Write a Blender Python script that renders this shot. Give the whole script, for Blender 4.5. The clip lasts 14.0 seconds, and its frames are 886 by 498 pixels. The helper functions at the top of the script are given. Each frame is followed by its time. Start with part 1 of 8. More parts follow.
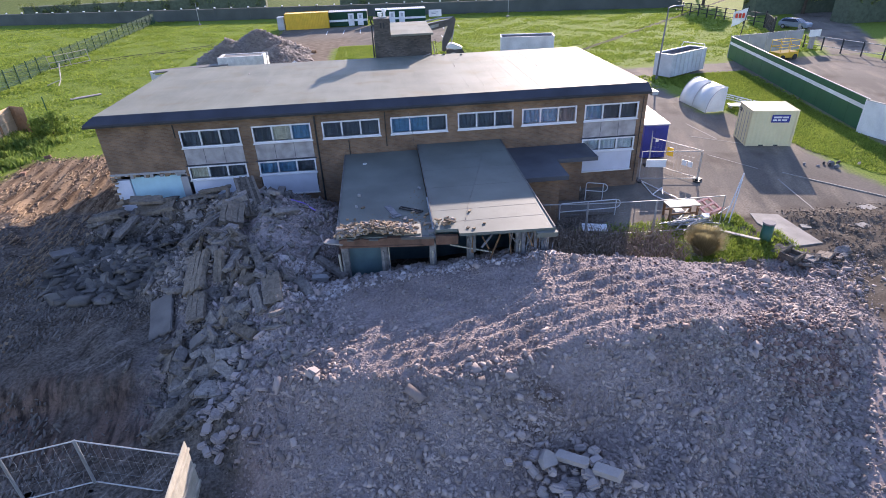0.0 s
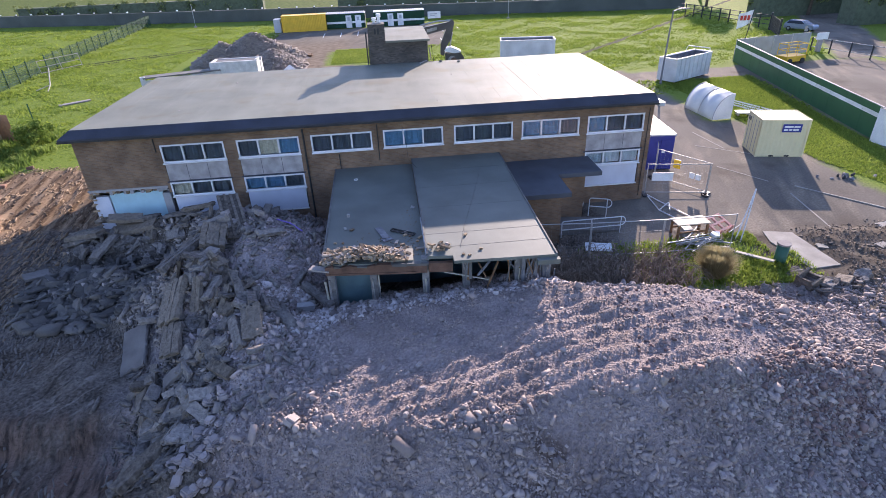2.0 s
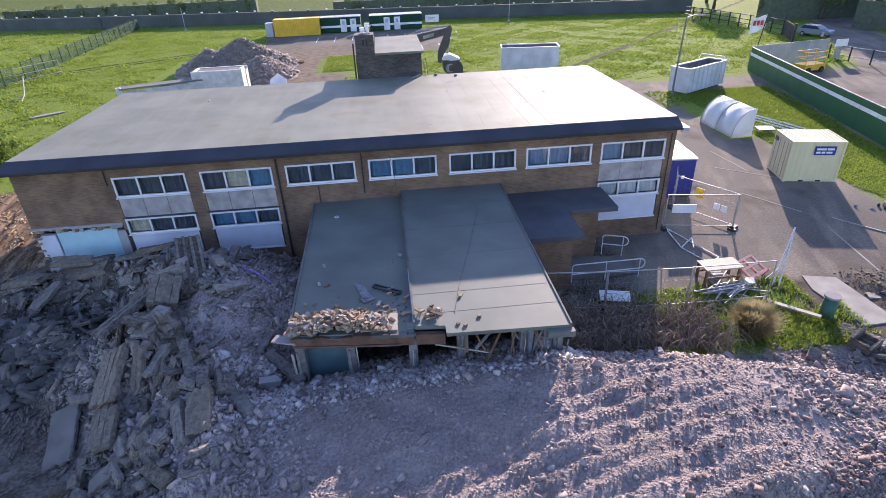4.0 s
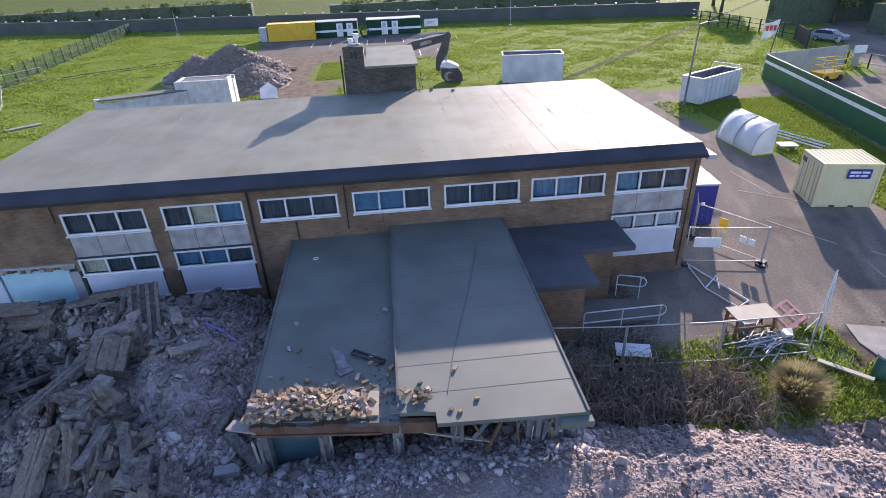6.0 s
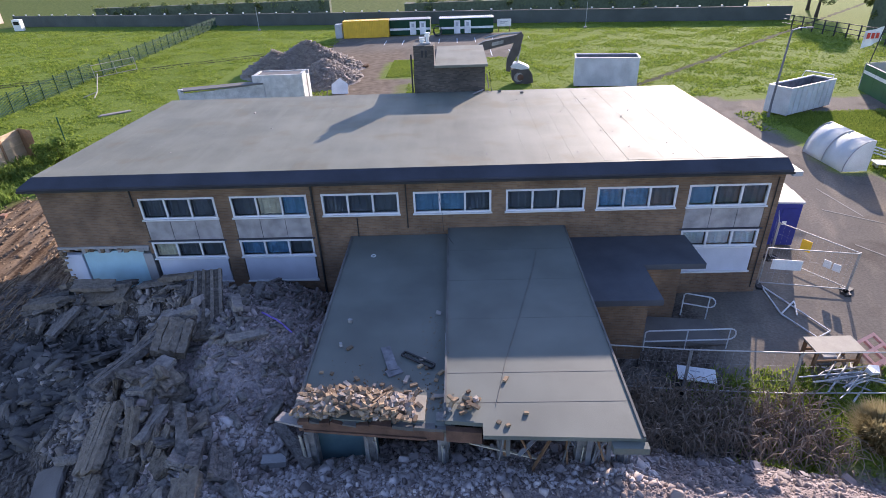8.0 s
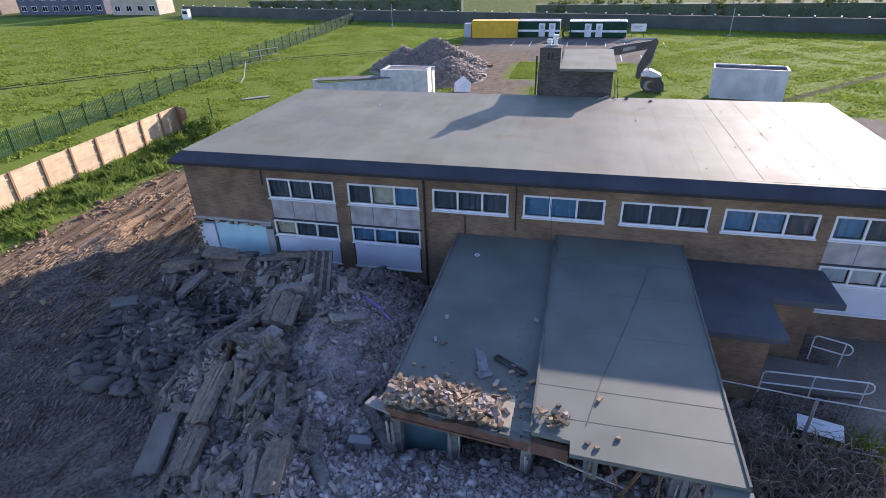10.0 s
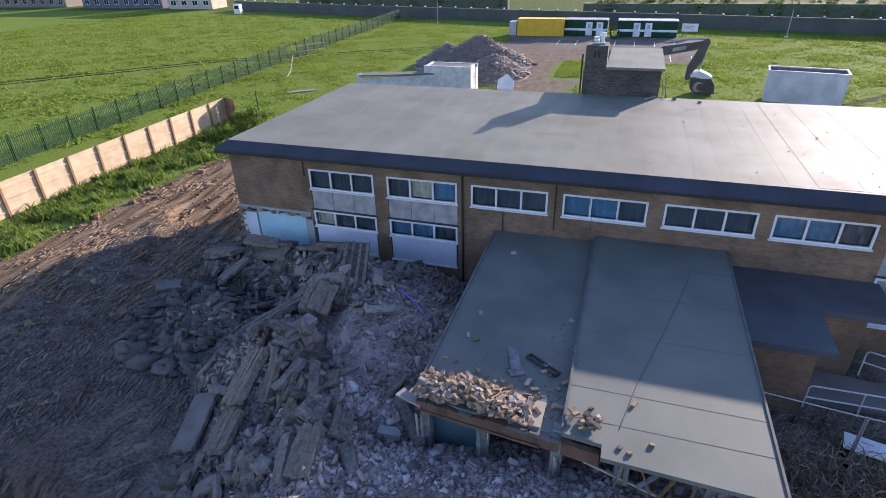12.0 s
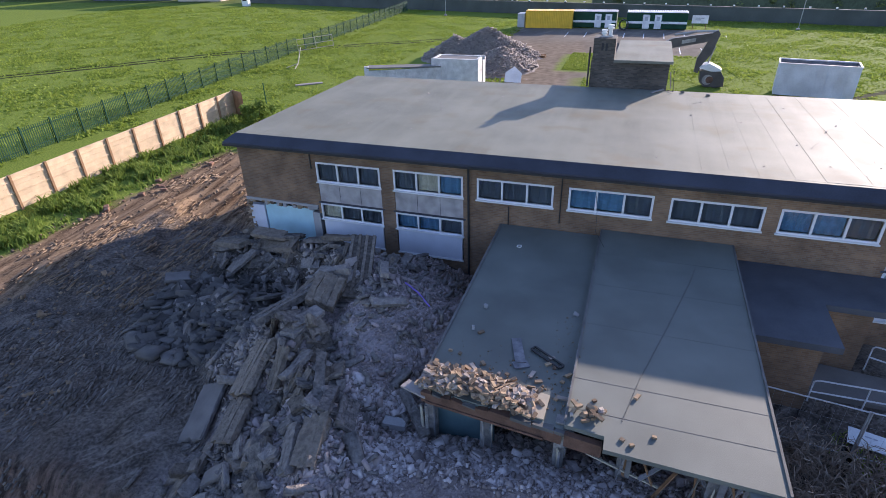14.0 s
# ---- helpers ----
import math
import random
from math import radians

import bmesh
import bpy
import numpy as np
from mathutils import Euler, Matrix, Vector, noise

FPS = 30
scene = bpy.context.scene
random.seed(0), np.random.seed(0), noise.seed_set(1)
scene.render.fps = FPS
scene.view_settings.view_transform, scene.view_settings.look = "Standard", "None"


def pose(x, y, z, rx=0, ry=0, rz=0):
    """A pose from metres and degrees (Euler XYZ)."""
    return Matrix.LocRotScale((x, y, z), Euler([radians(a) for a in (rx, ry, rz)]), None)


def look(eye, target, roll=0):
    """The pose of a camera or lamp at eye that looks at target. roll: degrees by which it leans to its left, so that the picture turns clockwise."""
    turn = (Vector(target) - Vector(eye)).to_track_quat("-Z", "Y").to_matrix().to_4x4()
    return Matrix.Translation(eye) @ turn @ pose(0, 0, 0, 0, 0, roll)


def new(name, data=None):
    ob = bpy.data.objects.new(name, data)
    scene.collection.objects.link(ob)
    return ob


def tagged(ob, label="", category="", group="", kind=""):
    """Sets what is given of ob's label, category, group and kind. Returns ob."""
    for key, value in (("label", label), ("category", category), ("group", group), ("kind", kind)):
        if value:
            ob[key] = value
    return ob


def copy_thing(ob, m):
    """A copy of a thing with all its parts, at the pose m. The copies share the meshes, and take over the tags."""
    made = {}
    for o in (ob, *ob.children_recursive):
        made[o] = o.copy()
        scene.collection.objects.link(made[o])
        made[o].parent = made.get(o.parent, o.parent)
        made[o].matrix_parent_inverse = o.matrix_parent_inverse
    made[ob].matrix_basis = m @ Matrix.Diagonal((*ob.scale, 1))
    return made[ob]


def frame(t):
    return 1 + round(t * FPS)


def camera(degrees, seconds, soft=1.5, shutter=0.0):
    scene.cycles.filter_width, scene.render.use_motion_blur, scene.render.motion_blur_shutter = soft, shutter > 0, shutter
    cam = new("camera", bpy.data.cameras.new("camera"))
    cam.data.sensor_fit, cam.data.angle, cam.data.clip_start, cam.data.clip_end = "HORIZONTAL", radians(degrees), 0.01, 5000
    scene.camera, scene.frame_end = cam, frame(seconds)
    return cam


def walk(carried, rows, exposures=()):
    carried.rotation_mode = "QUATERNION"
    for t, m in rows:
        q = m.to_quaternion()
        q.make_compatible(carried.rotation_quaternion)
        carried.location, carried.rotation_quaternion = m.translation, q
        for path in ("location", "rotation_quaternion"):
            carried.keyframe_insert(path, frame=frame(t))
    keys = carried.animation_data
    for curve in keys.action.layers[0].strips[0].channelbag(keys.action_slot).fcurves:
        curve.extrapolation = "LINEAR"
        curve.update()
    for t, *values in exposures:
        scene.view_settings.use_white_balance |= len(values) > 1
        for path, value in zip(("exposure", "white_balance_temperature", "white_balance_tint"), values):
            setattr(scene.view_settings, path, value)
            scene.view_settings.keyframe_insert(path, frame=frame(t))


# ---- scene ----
cam = camera(77.3, 14.0, 0.75)
PATH = [
    (0, (-3.36, 1.599, 13.933), (-3.207, 3.335, 12.951), -2.3),
    (0.5, (-3.269, 1.774, 13.988), (-3.117, 3.51, 13.006), -2.3),
    (1, (-3.149, 2.119, 14.026), (-2.998, 3.854, 13.043), -2.3),
    (1.5, (-3.017, 2.687, 14.051), (-2.867, 4.422, 13.068), -2.4),
    (2, (-2.877, 3.458, 14.08), (-2.727, 5.194, 13.097), -2.4),
    (2.5, (-2.716, 4.389, 14.101), (-2.566, 6.124, 13.118), -2.4),
    (3, (-2.54, 5.448, 14.132), (-2.39, 7.182, 13.147), -2.4),
    (3.5, (-2.345, 6.548, 14.143), (-2.193, 8.283, 13.159), -2.4),
    (4, (-2.12, 7.633, 14.137), (-1.97, 9.369, 13.155), -2.4),
    (4.2, (-2.045, 8.061, 14.13), (-1.894, 9.797, 13.149), -2.4),
    (6.3, (-1.412, 11.267, 14.201), (-1.266, 13.005, 13.222), -2.5),
    (6.5, (-1.401, 11.302, 14.205), (-1.256, 13.04, 13.226), -2.5),
    (7, (-1.415, 11.343, 14.196), (-1.305, 13.084, 13.218), -2.5),
    (7.5, (-1.413, 11.378, 14.197), (-1.379, 13.124, 13.221), -2.4),
    (8, (-1.391, 11.457, 14.181), (-1.457, 13.203, 13.208), -2.3),
    (8.5, (-1.352, 11.505, 14.173), (-1.518, 13.246, 13.202), -2.2),
    (9, (-1.352, 11.535, 14.17), (-1.616, 13.265, 13.201), -2.1),
    (9.2, (-1.382, 11.551, 14.178), (-1.685, 13.275, 13.211), -2.1),
    (11.3, (-1.45, 11.611, 13.999), (-1.997, 13.28, 13.043), -1.5),
    (11.5, (-1.444, 11.606, 14.003), (-1.996, 13.273, 13.045), -1.6),
    (12, (-1.436, 11.599, 14.008), (-1.997, 13.261, 13.046), -1.6),
    (12.5, (-1.417, 11.583, 14.021), (-1.985, 13.239, 13.055), -1.7),
    (13, (-1.399, 11.567, 14.034), (-1.972, 13.218, 13.061), -1.7),
    (13.5, (-1.366, 11.539, 14.057), (-1.945, 13.184, 13.079), -1.8),
    (14, (-1.35, 11.525, 14.068), (-1.932, 13.166, 13.085), -1.8),
]
walk(cam, [(t, look(eye, target, roll)) for t, eye, target, roll in PATH], [(0.0, 1.42, 6420, 32), (3.0, 1.45, 6420, 33), (6.5, 1.26, 6360, 32), (14.0, 1.13, 6300, 31)])

# ---------------------------------------------------------------- light
SUN_EL, SUN_AZ = 16.3, 25.8
sky_world = bpy.data.worlds.new("sky")
scene.world = sky_world
sky_world.use_nodes = True
wn = sky_world.node_tree
sky = wn.nodes.new("ShaderNodeTexSky")
sky.sky_type = "NISHITA"
sky.sun_disc = False
sky.sun_elevation, sky.sun_rotation = radians(SUN_EL), radians(SUN_AZ)
sky.air_density, sky.dust_density, sky.ozone_density = 1.0, 0.4, 3.0
wn.links.new(sky.outputs[0], wn.nodes["Background"].inputs[0])
wn.nodes["Background"].inputs[1].default_value = 0.15
sun_data = bpy.data.lights.new("sun", "SUN")
sun_data.energy, sun_data.angle, sun_data.color = 4.2, radians(0.6), (0.97, 0.905, 0.72)
sun = new("sun", sun_data)
sdir = Vector((math.sin(radians(SUN_AZ)) * math.cos(radians(SUN_EL)), math.cos(radians(SUN_AZ)) * math.cos(radians(SUN_EL)), math.sin(radians(SUN_EL))))
sun.matrix_world = look(sdir * 300, (0, 0, 0))


# ---------------------------------------------------------------- materials
def mat(name, col, rough=0.8, var=0.25, scale=3.0, fine=40.0, bump=0.15, metal=0.0, col2=None, island=0.0, obrand=0.0, spec=0.4, dist=0.02, soil=None):
    """A surface with stains (scale), grain (fine), relief, and a shade of its own for each piece."""
    m = bpy.data.materials.new(name)
    m.use_nodes = True
    t = m.node_tree
    b = t.nodes["Principled BSDF"]
    geo = t.nodes.new("ShaderNodeNewGeometry")
    n1 = t.nodes.new("ShaderNodeTexNoise")
    n1.inputs["Scale"].default_value, n1.inputs["Detail"].default_value = scale, 6
    n2 = t.nodes.new("ShaderNodeTexNoise")
    n2.inputs["Scale"].default_value, n2.inputs["Detail"].default_value = fine, 4
    for n in (n1, n2):
        t.links.new(geo.outputs["Position"], n.inputs["Vector"])
    add = t.nodes.new("ShaderNodeMath")
    add.operation = "MULTIPLY_ADD"
    t.links.new(n2.outputs[0], add.inputs[0])
    add.inputs[1].default_value = 0.45
    t.links.new(n1.outputs[0], add.inputs[2])
    last = add.outputs[0]
    if island or obrand:
        src = geo.outputs["Random Per Island"]
        if obrand:
            src = t.nodes.new("ShaderNodeObjectInfo").outputs["Random"]
        ad2 = t.nodes.new("ShaderNodeMath")
        ad2.operation = "MULTIPLY_ADD"
        t.links.new(src, ad2.inputs[0])
        ad2.inputs[1].default_value = island or obrand
        t.links.new(last, ad2.inputs[2])
        last = ad2.outputs[0]
    ramp = t.nodes.new("ShaderNodeMapRange")
    ramp.inputs[1].default_value, ramp.inputs[2].default_value = 0.45, 1.0 + (island or obrand)
    t.links.new(last, ramp.inputs[0])
    mix = t.nodes.new("ShaderNodeMix")
    mix.data_type = "RGBA"
    dark = tuple(c * (1 - var) for c in col)
    lite = col2 if col2 else tuple(min(1, c * (1 + var)) for c in col)
    mix.inputs[6].default_value, mix.inputs[7].default_value = (*dark, 1), (*lite, 1)
    t.links.new(ramp.outputs[0], mix.inputs[0])
    colour = mix.outputs[2]
    if soil:
        n3 = t.nodes.new("ShaderNodeTexNoise")
        n3.inputs["Scale"].default_value, n3.inputs["Detail"].default_value = 0.42, 6
        t.links.new(geo.outputs["Position"], n3.inputs["Vector"])
        m3 = t.nodes.new("ShaderNodeMapRange")
        m3.inputs[1].default_value, m3.inputs[2].default_value, m3.inputs[4].default_value = 0.48, 0.66, 0.4
        t.links.new(n3.outputs[0], m3.inputs[0])
        mx = t.nodes.new("ShaderNodeMix")
        mx.data_type = "RGBA"
        t.links.new(m3.outputs[0], mx.inputs[0])
        t.links.new(colour, mx.inputs[6])
        mx.inputs[7].default_value = (*soil, 1)
        colour = mx.outputs[2]
    t.links.new(colour, b.inputs["Base Color"])
    b.inputs["Roughness"].default_value, b.inputs["Metallic"].default_value = rough, metal
    b.inputs["Specular IOR Level"].default_value = spec
    if bump:
        bp = t.nodes.new("ShaderNodeBump")
        bp.inputs["Strength"].default_value, bp.inputs["Distance"].default_value = bump, dist
        t.links.new(n2.outputs[0], bp.inputs["Height"])
        t.links.new(bp.outputs[0], b.inputs["Normal"])
    return m


def brick_mat(name, c1, c2, mortar):
    m = bpy.data.materials.new(name)
    m.use_nodes = True
    t = m.node_tree
    b = t.nodes["Principled BSDF"]
    geo = t.nodes.new("ShaderNodeNewGeometry")
    sep = t.nodes.new("ShaderNodeSeparateXYZ")
    t.links.new(geo.outputs["Position"], sep.inputs[0])
    sm = t.nodes.new("ShaderNodeMath")
    t.links.new(sep.outputs[0], sm.inputs[0])
    t.links.new(sep.outputs[1], sm.inputs[1])
    com = t.nodes.new("ShaderNodeCombineXYZ")
    t.links.new(sm.outputs[0], com.inputs[0])
    t.links.new(sep.outputs[2], com.inputs[1])
    br = t.nodes.new("ShaderNodeTexBrick")
    br.inputs["Scale"].default_value = 1.0
    br.inputs["Brick Width"].default_value, br.inputs["Row Height"].default_value = 0.225, 0.075
    br.inputs["Mortar Size"].default_value = 0.006
    br.inputs["Color1"].default_value, br.inputs["Color2"].default_value = (*c1, 1), (*c2, 1)
    br.inputs["Mortar"].default_value = (*mortar, 1)
    t.links.new(com.outputs[0], br.inputs["Vector"])
    n1 = t.nodes.new("ShaderNodeTexNoise")
    n1.inputs["Scale"].default_value, n1.inputs["Detail"].default_value = 0.7, 6
    t.links.new(geo.outputs["Position"], n1.inputs["Vector"])
    mr = t.nodes.new("ShaderNodeMapRange")
    mr.inputs[1].default_value, mr.inputs[2].default_value = 0.3, 0.7
    mr.inputs[3].default_value, mr.inputs[4].default_value = 0.6, 1.25
    t.links.new(n1.outputs[0], mr.inputs[0])
    vm = t.nodes.new("ShaderNodeVectorMath")
    vm.operation = "SCALE"
    t.links.new(br.outputs["Color"], vm.inputs[0])
    t.links.new(mr.outputs[0], vm.inputs["Scale"])
    t.links.new(vm.outputs[0], b.inputs["Base Color"])
    bp = t.nodes.new("ShaderNodeBump")
    bp.invert = True
    bp.inputs["Strength"].default_value, bp.inputs["Distance"].default_value = 0.5, 0.008
    t.links.new(br.outputs["Fac"], bp.inputs["Height"])
    t.links.new(bp.outputs[0], b.inputs["Normal"])
    b.inputs["Roughness"].default_value = 0.9
    return m


def glass_mat(name, tint):
    m = bpy.data.materials.new(name)
    m.use_nodes = True
    b = m.node_tree.nodes["Principled BSDF"]
    b.inputs["Base Color"].default_value = (*tint, 1)
    b.inputs["Transmission Weight"].default_value = 1.0
    b.inputs["Roughness"].default_value = 0.02
    b.inputs["IOR"].default_value = 1.45
    return m


M_BRICK = brick_mat("facing_brick", (0.258, 0.156, 0.09), (0.187, 0.108, 0.063), (0.215, 0.172, 0.134))
M_FELT2 = mat("annexe_felt", (0.136, 0.147, 0.126), 0.7, 0.28, 0.5, 40, 0.12)
M_COLUMN = mat("weathered_column", (0.19, 0.18, 0.17), 0.9, 0.4, 4, 30, 0.5, col2=(0.34, 0.32, 0.3))
M_FASCIA = mat("fascia_navy", (0.04, 0.043, 0.058), 0.55, 0.35, 0.8, 20, 0.05)
M_UPVC = mat("white_upvc", (0.68, 0.68, 0.68), 0.35, 0.06, 2, 20, 0.0)
M_PANEL = mat("white_panel", (0.58, 0.60, 0.66), 0.4, 0.12, 1.0, 20, 0.03)
M_PEBBLE = mat("pebbledash", (0.37, 0.345, 0.335), 0.95, 0.35, 2, 60, 0.8)
M_GLASS = glass_mat("window_glass", (0.75, 0.85, 0.9))
M_ROOM = mat("room_plaster", (0.50, 0.51, 0.52), 0.9, 0.15, 1, 20, 0.02)
M_CURTAIN = mat("blue_curtain", (0.10, 0.22, 0.33), 0.9, 0.3, 6, 30, 0.1)
M_CURTAIN2 = mat("cream_curtain", (0.6, 0.5, 0.36), 0.9, 0.3, 6, 30, 0.1)
M_BLUEWALL = mat("pale_blue_plaster", (0.40, 0.62, 0.67), 0.85, 0.12, 1.5, 25, 0.1)
M_CONC = mat("concrete", (0.33, 0.32, 0.31), 0.9, 0.35, 1.2, 25, 0.4, obrand=0.3)
M_CONCD = mat("dark_concrete", (0.15, 0.145, 0.135), 0.92, 0.4, 1.2, 25, 0.5, obrand=0.4)
M_RUB = mat("rubble_stone", (0.33, 0.262, 0.236), 0.92, 0.5, 0.5, 14, 0.6, col2=(0.455, 0.37, 0.333), island=0.6, soil=(0.235, 0.172, 0.145))
M_RUB2 = mat("broken_stone", (0.235, 0.187, 0.17), 0.92, 0.55, 0.5, 14, 0.6, col2=(0.48, 0.395, 0.358), island=1.0, soil=(0.235, 0.172, 0.145))
M_CLOD = mat("earth_clod", (0.085, 0.072, 0.06), 0.95, 0.5, 0.6, 14, 0.6, col2=(0.21, 0.18, 0.155), island=0.8)
M_RUBD = mat("dark_rubble", (0.33, 0.262, 0.243), 0.95, 0.55, 0.6, 14, 0.6, col2=(0.56, 0.452, 0.42), island=0.9, spec=0.3)
M_FARRUB = mat("mixed_rubble", (0.24, 0.2, 0.17), 0.95, 0.4, 0.8, 14, 0.5, col2=(0.42, 0.36, 0.31), island=0.9)
M_DUST = mat("crushed_fines", (0.3, 0.25, 0.215), 0.95, 0.35, 0.8, 18, 1.0, dist=0.05)
M_WOOD = mat("new_plywood", (0.62, 0.46, 0.3), 0.75, 0.3, 1.5, 30, 0.1, obrand=0.2)
M_TIMBER = mat("old_timber", (0.22, 0.12, 0.06), 0.85, 0.4, 3, 30, 0.2)
M_STEEL = mat("galvanised_steel", (0.38, 0.38, 0.37), 0.6, 0.15, 3, 30, 0.0, metal=0.55)
M_WHITE = mat("white_paint", (0.72, 0.72, 0.70), 0.5, 0.2, 0.8, 15, 0.1)
M_CREAM = mat("cream_paint", (0.66, 0.58, 0.34), 0.5, 0.1, 0.6, 15, 0.05)
M_YELLOW = mat("yellow_paint", (0.72, 0.42, 0.03), 0.5, 0.15, 1, 15, 0.05)
M_GREEN = mat("green_paint", (0.018, 0.10, 0.042), 0.5, 0.15, 1, 15, 0.05)
M_BLUE = mat("blue_paint", (0.03, 0.04, 0.22), 0.45, 0.2, 1, 15, 0.05)
M_VIOLET = mat("violet_plastic", (0.22, 0.14, 0.45), 0.5, 0.15, 2, 20, 0.0)
M_BLACK = mat("dark_metal", (0.03, 0.03, 0.03), 0.6, 0.3, 3, 20, 0.1)
M_DKBRICK = brick_mat("dark_stock_brick", (0.13, 0.105, 0.082), (0.065, 0.055, 0.046), (0.09, 0.085, 0.075))
M_SLAB = mat("old_concrete_slab", (0.135, 0.119, 0.106), 0.95, 0.65, 5.0, 10, 1.0, col2=(0.36, 0.318, 0.285), obrand=0.6, spec=0.2, dist=0.09)
M_SLABBR = mat("stained_concrete_slab", (0.125, 0.103, 0.082), 0.95, 0.7, 5.5, 10, 1.0, col2=(0.32, 0.265, 0.212), obrand=0.5, spec=0.2, dist=0.09)
M_SCREED = mat("smooth_screed", (0.15, 0.135, 0.125), 0.9, 0.3, 1.5, 40, 0.4)
M_GREYSTONE = mat("grey_stone", (0.31, 0.265, 0.25), 0.92, 0.3, 3.0, 30, 0.5, obrand=0.5)
M_PALE = mat("pale_concrete", (0.31, 0.275, 0.255), 0.9, 0.3, 2.5, 30, 0.4, obrand=0.4)
M_BRKRUB = mat("red_brick_rubble", (0.15, 0.095, 0.085), 0.92, 0.5, 1.0, 20, 0.5, col2=(0.29, 0.2, 0.18), island=0.8)
M_RAIL = mat("white_tube_paint", (0.58, 0.58, 0.57), 0.4, 0.1, 3, 20, 0.0)
M_POST = mat("brown_treated_timber", (0.30, 0.17, 0.09), 0.8, 0.25, 3, 30, 0.15)
M_TIMBERPALE = mat("weathered_timber", (0.42, 0.38, 0.30), 0.85, 0.25, 3, 30, 0.2)
M_WALLGREY = mat("grey_render", (0.085, 0.095, 0.085), 0.9, 0.25, 0.3, 10, 0.2)
M_GREYPAINT = mat("grey_paint", (0.40, 0.41, 0.43), 0.55, 0.15, 1, 15, 0.05)
M_WHITEWORN = mat("worn_white_steel", (0.60, 0.60, 0.58), 0.6, 0.25, 0.7, 12, 0.15, col2=(0.75, 0.75, 0.73))
M_TAR = mat("tarmac", (0.16, 0.145, 0.13), 0.9, 0.25, 1.0, 40, 0.4)
M_TABLE = mat("pale_board", (0.38, 0.33, 0.25), 0.7, 0.15, 2, 20, 0.05)
M_BARRIER = mat("faded_red_plastic", (0.60, 0.30, 0.24), 0.6, 0.2, 2, 20, 0.05)
M_BIN = mat("green_plastic", (0.02, 0.10, 0.06), 0.45, 0.2, 2, 20, 0.03)
M_PAVE = mat("worn_paving", (0.30, 0.272, 0.232), 0.9, 0.25, 1.2, 25, 0.3)
M_RED = mat("red_paint", (0.55, 0.05, 0.03), 0.6, 0.2, 2, 20, 0.0)
M_CARPAINT = mat("silver_car_paint", (0.32, 0.36, 0.42), 0.25, 0.08, 1, 10, 0.0, metal=0.4)
M_CARGLASS = mat("dark_tinted_glass", (0.02, 0.025, 0.03), 0.08, 0.1, 1, 10, 0.0)
M_EXC = mat("dark_machine_paint", (0.085, 0.075, 0.07), 0.5, 0.3, 1.5, 15, 0.1)
M_BUCKET = mat("dusty_bucket_steel", (0.33, 0.31, 0.28), 0.7, 0.4, 1.5, 12, 0.3)
M_BLOCKWHITE = mat("painted_blockwork", (0.58, 0.57, 0.54), 0.85, 0.35, 1.5, 12, 0.2, col2=(0.72, 0.71, 0.68))


def net_mat(name, col, clear):
    """Netting or hazy sheet: part of the light passes straight through."""
    m = mat(name, col, 0.5, 0.15, 1.0, 20, 0.0)
    t = m.node_tree
    mx = t.nodes.new("ShaderNodeMixShader")
    tr = t.nodes.new("ShaderNodeBsdfTransparent")
    mx.inputs[0].default_value = clear
    t.links.new(t.nodes["Principled BSDF"].outputs[0], mx.inputs[1])
    t.links.new(tr.outputs[0], mx.inputs[2])
    t.links.new(mx.outputs[0], t.nodes["Material Output"].inputs[0])
    return m


M_NET = net_mat("debris_net", (0.33, 0.35, 0.38), 0.35)
M_POLY = net_mat("hazy_polycarbonate", (0.62, 0.66, 0.68), 0.25)
M_BRK2 = mat("tan_brick", (0.16, 0.098, 0.068), 0.9, 0.6, 3, 30, 0.4, col2=(0.46, 0.325, 0.2), obrand=1.2)
M_BRKDUST = mat("mortar_dust", (0.26, 0.2, 0.165), 0.95, 0.5, 6, 50, 0.8, col2=(0.46, 0.37, 0.31))
M_BRKPALE = mat("mortared_brick", (0.25, 0.195, 0.165), 0.9, 0.45, 4, 30, 0.4, col2=(0.50, 0.42, 0.35), obrand=0.9)
M_TIMBER2 = mat("split_timber", (0.14, 0.075, 0.05), 0.85, 0.45, 3, 30, 0.3)
M_CLAD = mat("grey_cladding", (0.13, 0.135, 0.145), 0.7, 0.4, 3, 20, 0.1, col2=(0.25, 0.25, 0.26))
M_TEAL = mat("teal_paint", (0.07, 0.13, 0.145), 0.6, 0.2, 2, 20, 0.05)
M_SEAM = mat("felt_seam", (0.12, 0.118, 0.11), 0.8, 0.3, 2, 30, 0.1)
M_SEAMSHADE = mat("shaded_felt_seam", (0.115, 0.122, 0.108), 0.6, 0.2, 1, 30, 0.1)
M_BARK = mat("bark", (0.09, 0.07, 0.05), 0.95, 0.3, 4, 30, 0.5)
M_STEM = mat("bare_stem", (0.20, 0.145, 0.105), 0.9, 0.4, 3, 30, 0.0, col2=(0.40, 0.31, 0.23), island=0.8)
M_LEAFCORE = mat("hedge_core", (0.09, 0.11, 0.07), 1.0, 0.3, 2, 10, 0.0)
M_FARBRICK = mat("far_stone", (0.22, 0.19, 0.16), 0.9, 0.2, 0.6, 10, 0.1)
# far house walls: blue of shade and warmth of sun put into the colours
M_FARSHADED = mat("shade_blue_wall", (0.13, 0.13, 0.17), 0.9, 0.2, 0.6, 10, 0.1)
M_FARSTONE = mat("sunlit_house_stone", (0.52, 0.43, 0.34), 0.9, 0.2, 0.6, 10, 0.1)
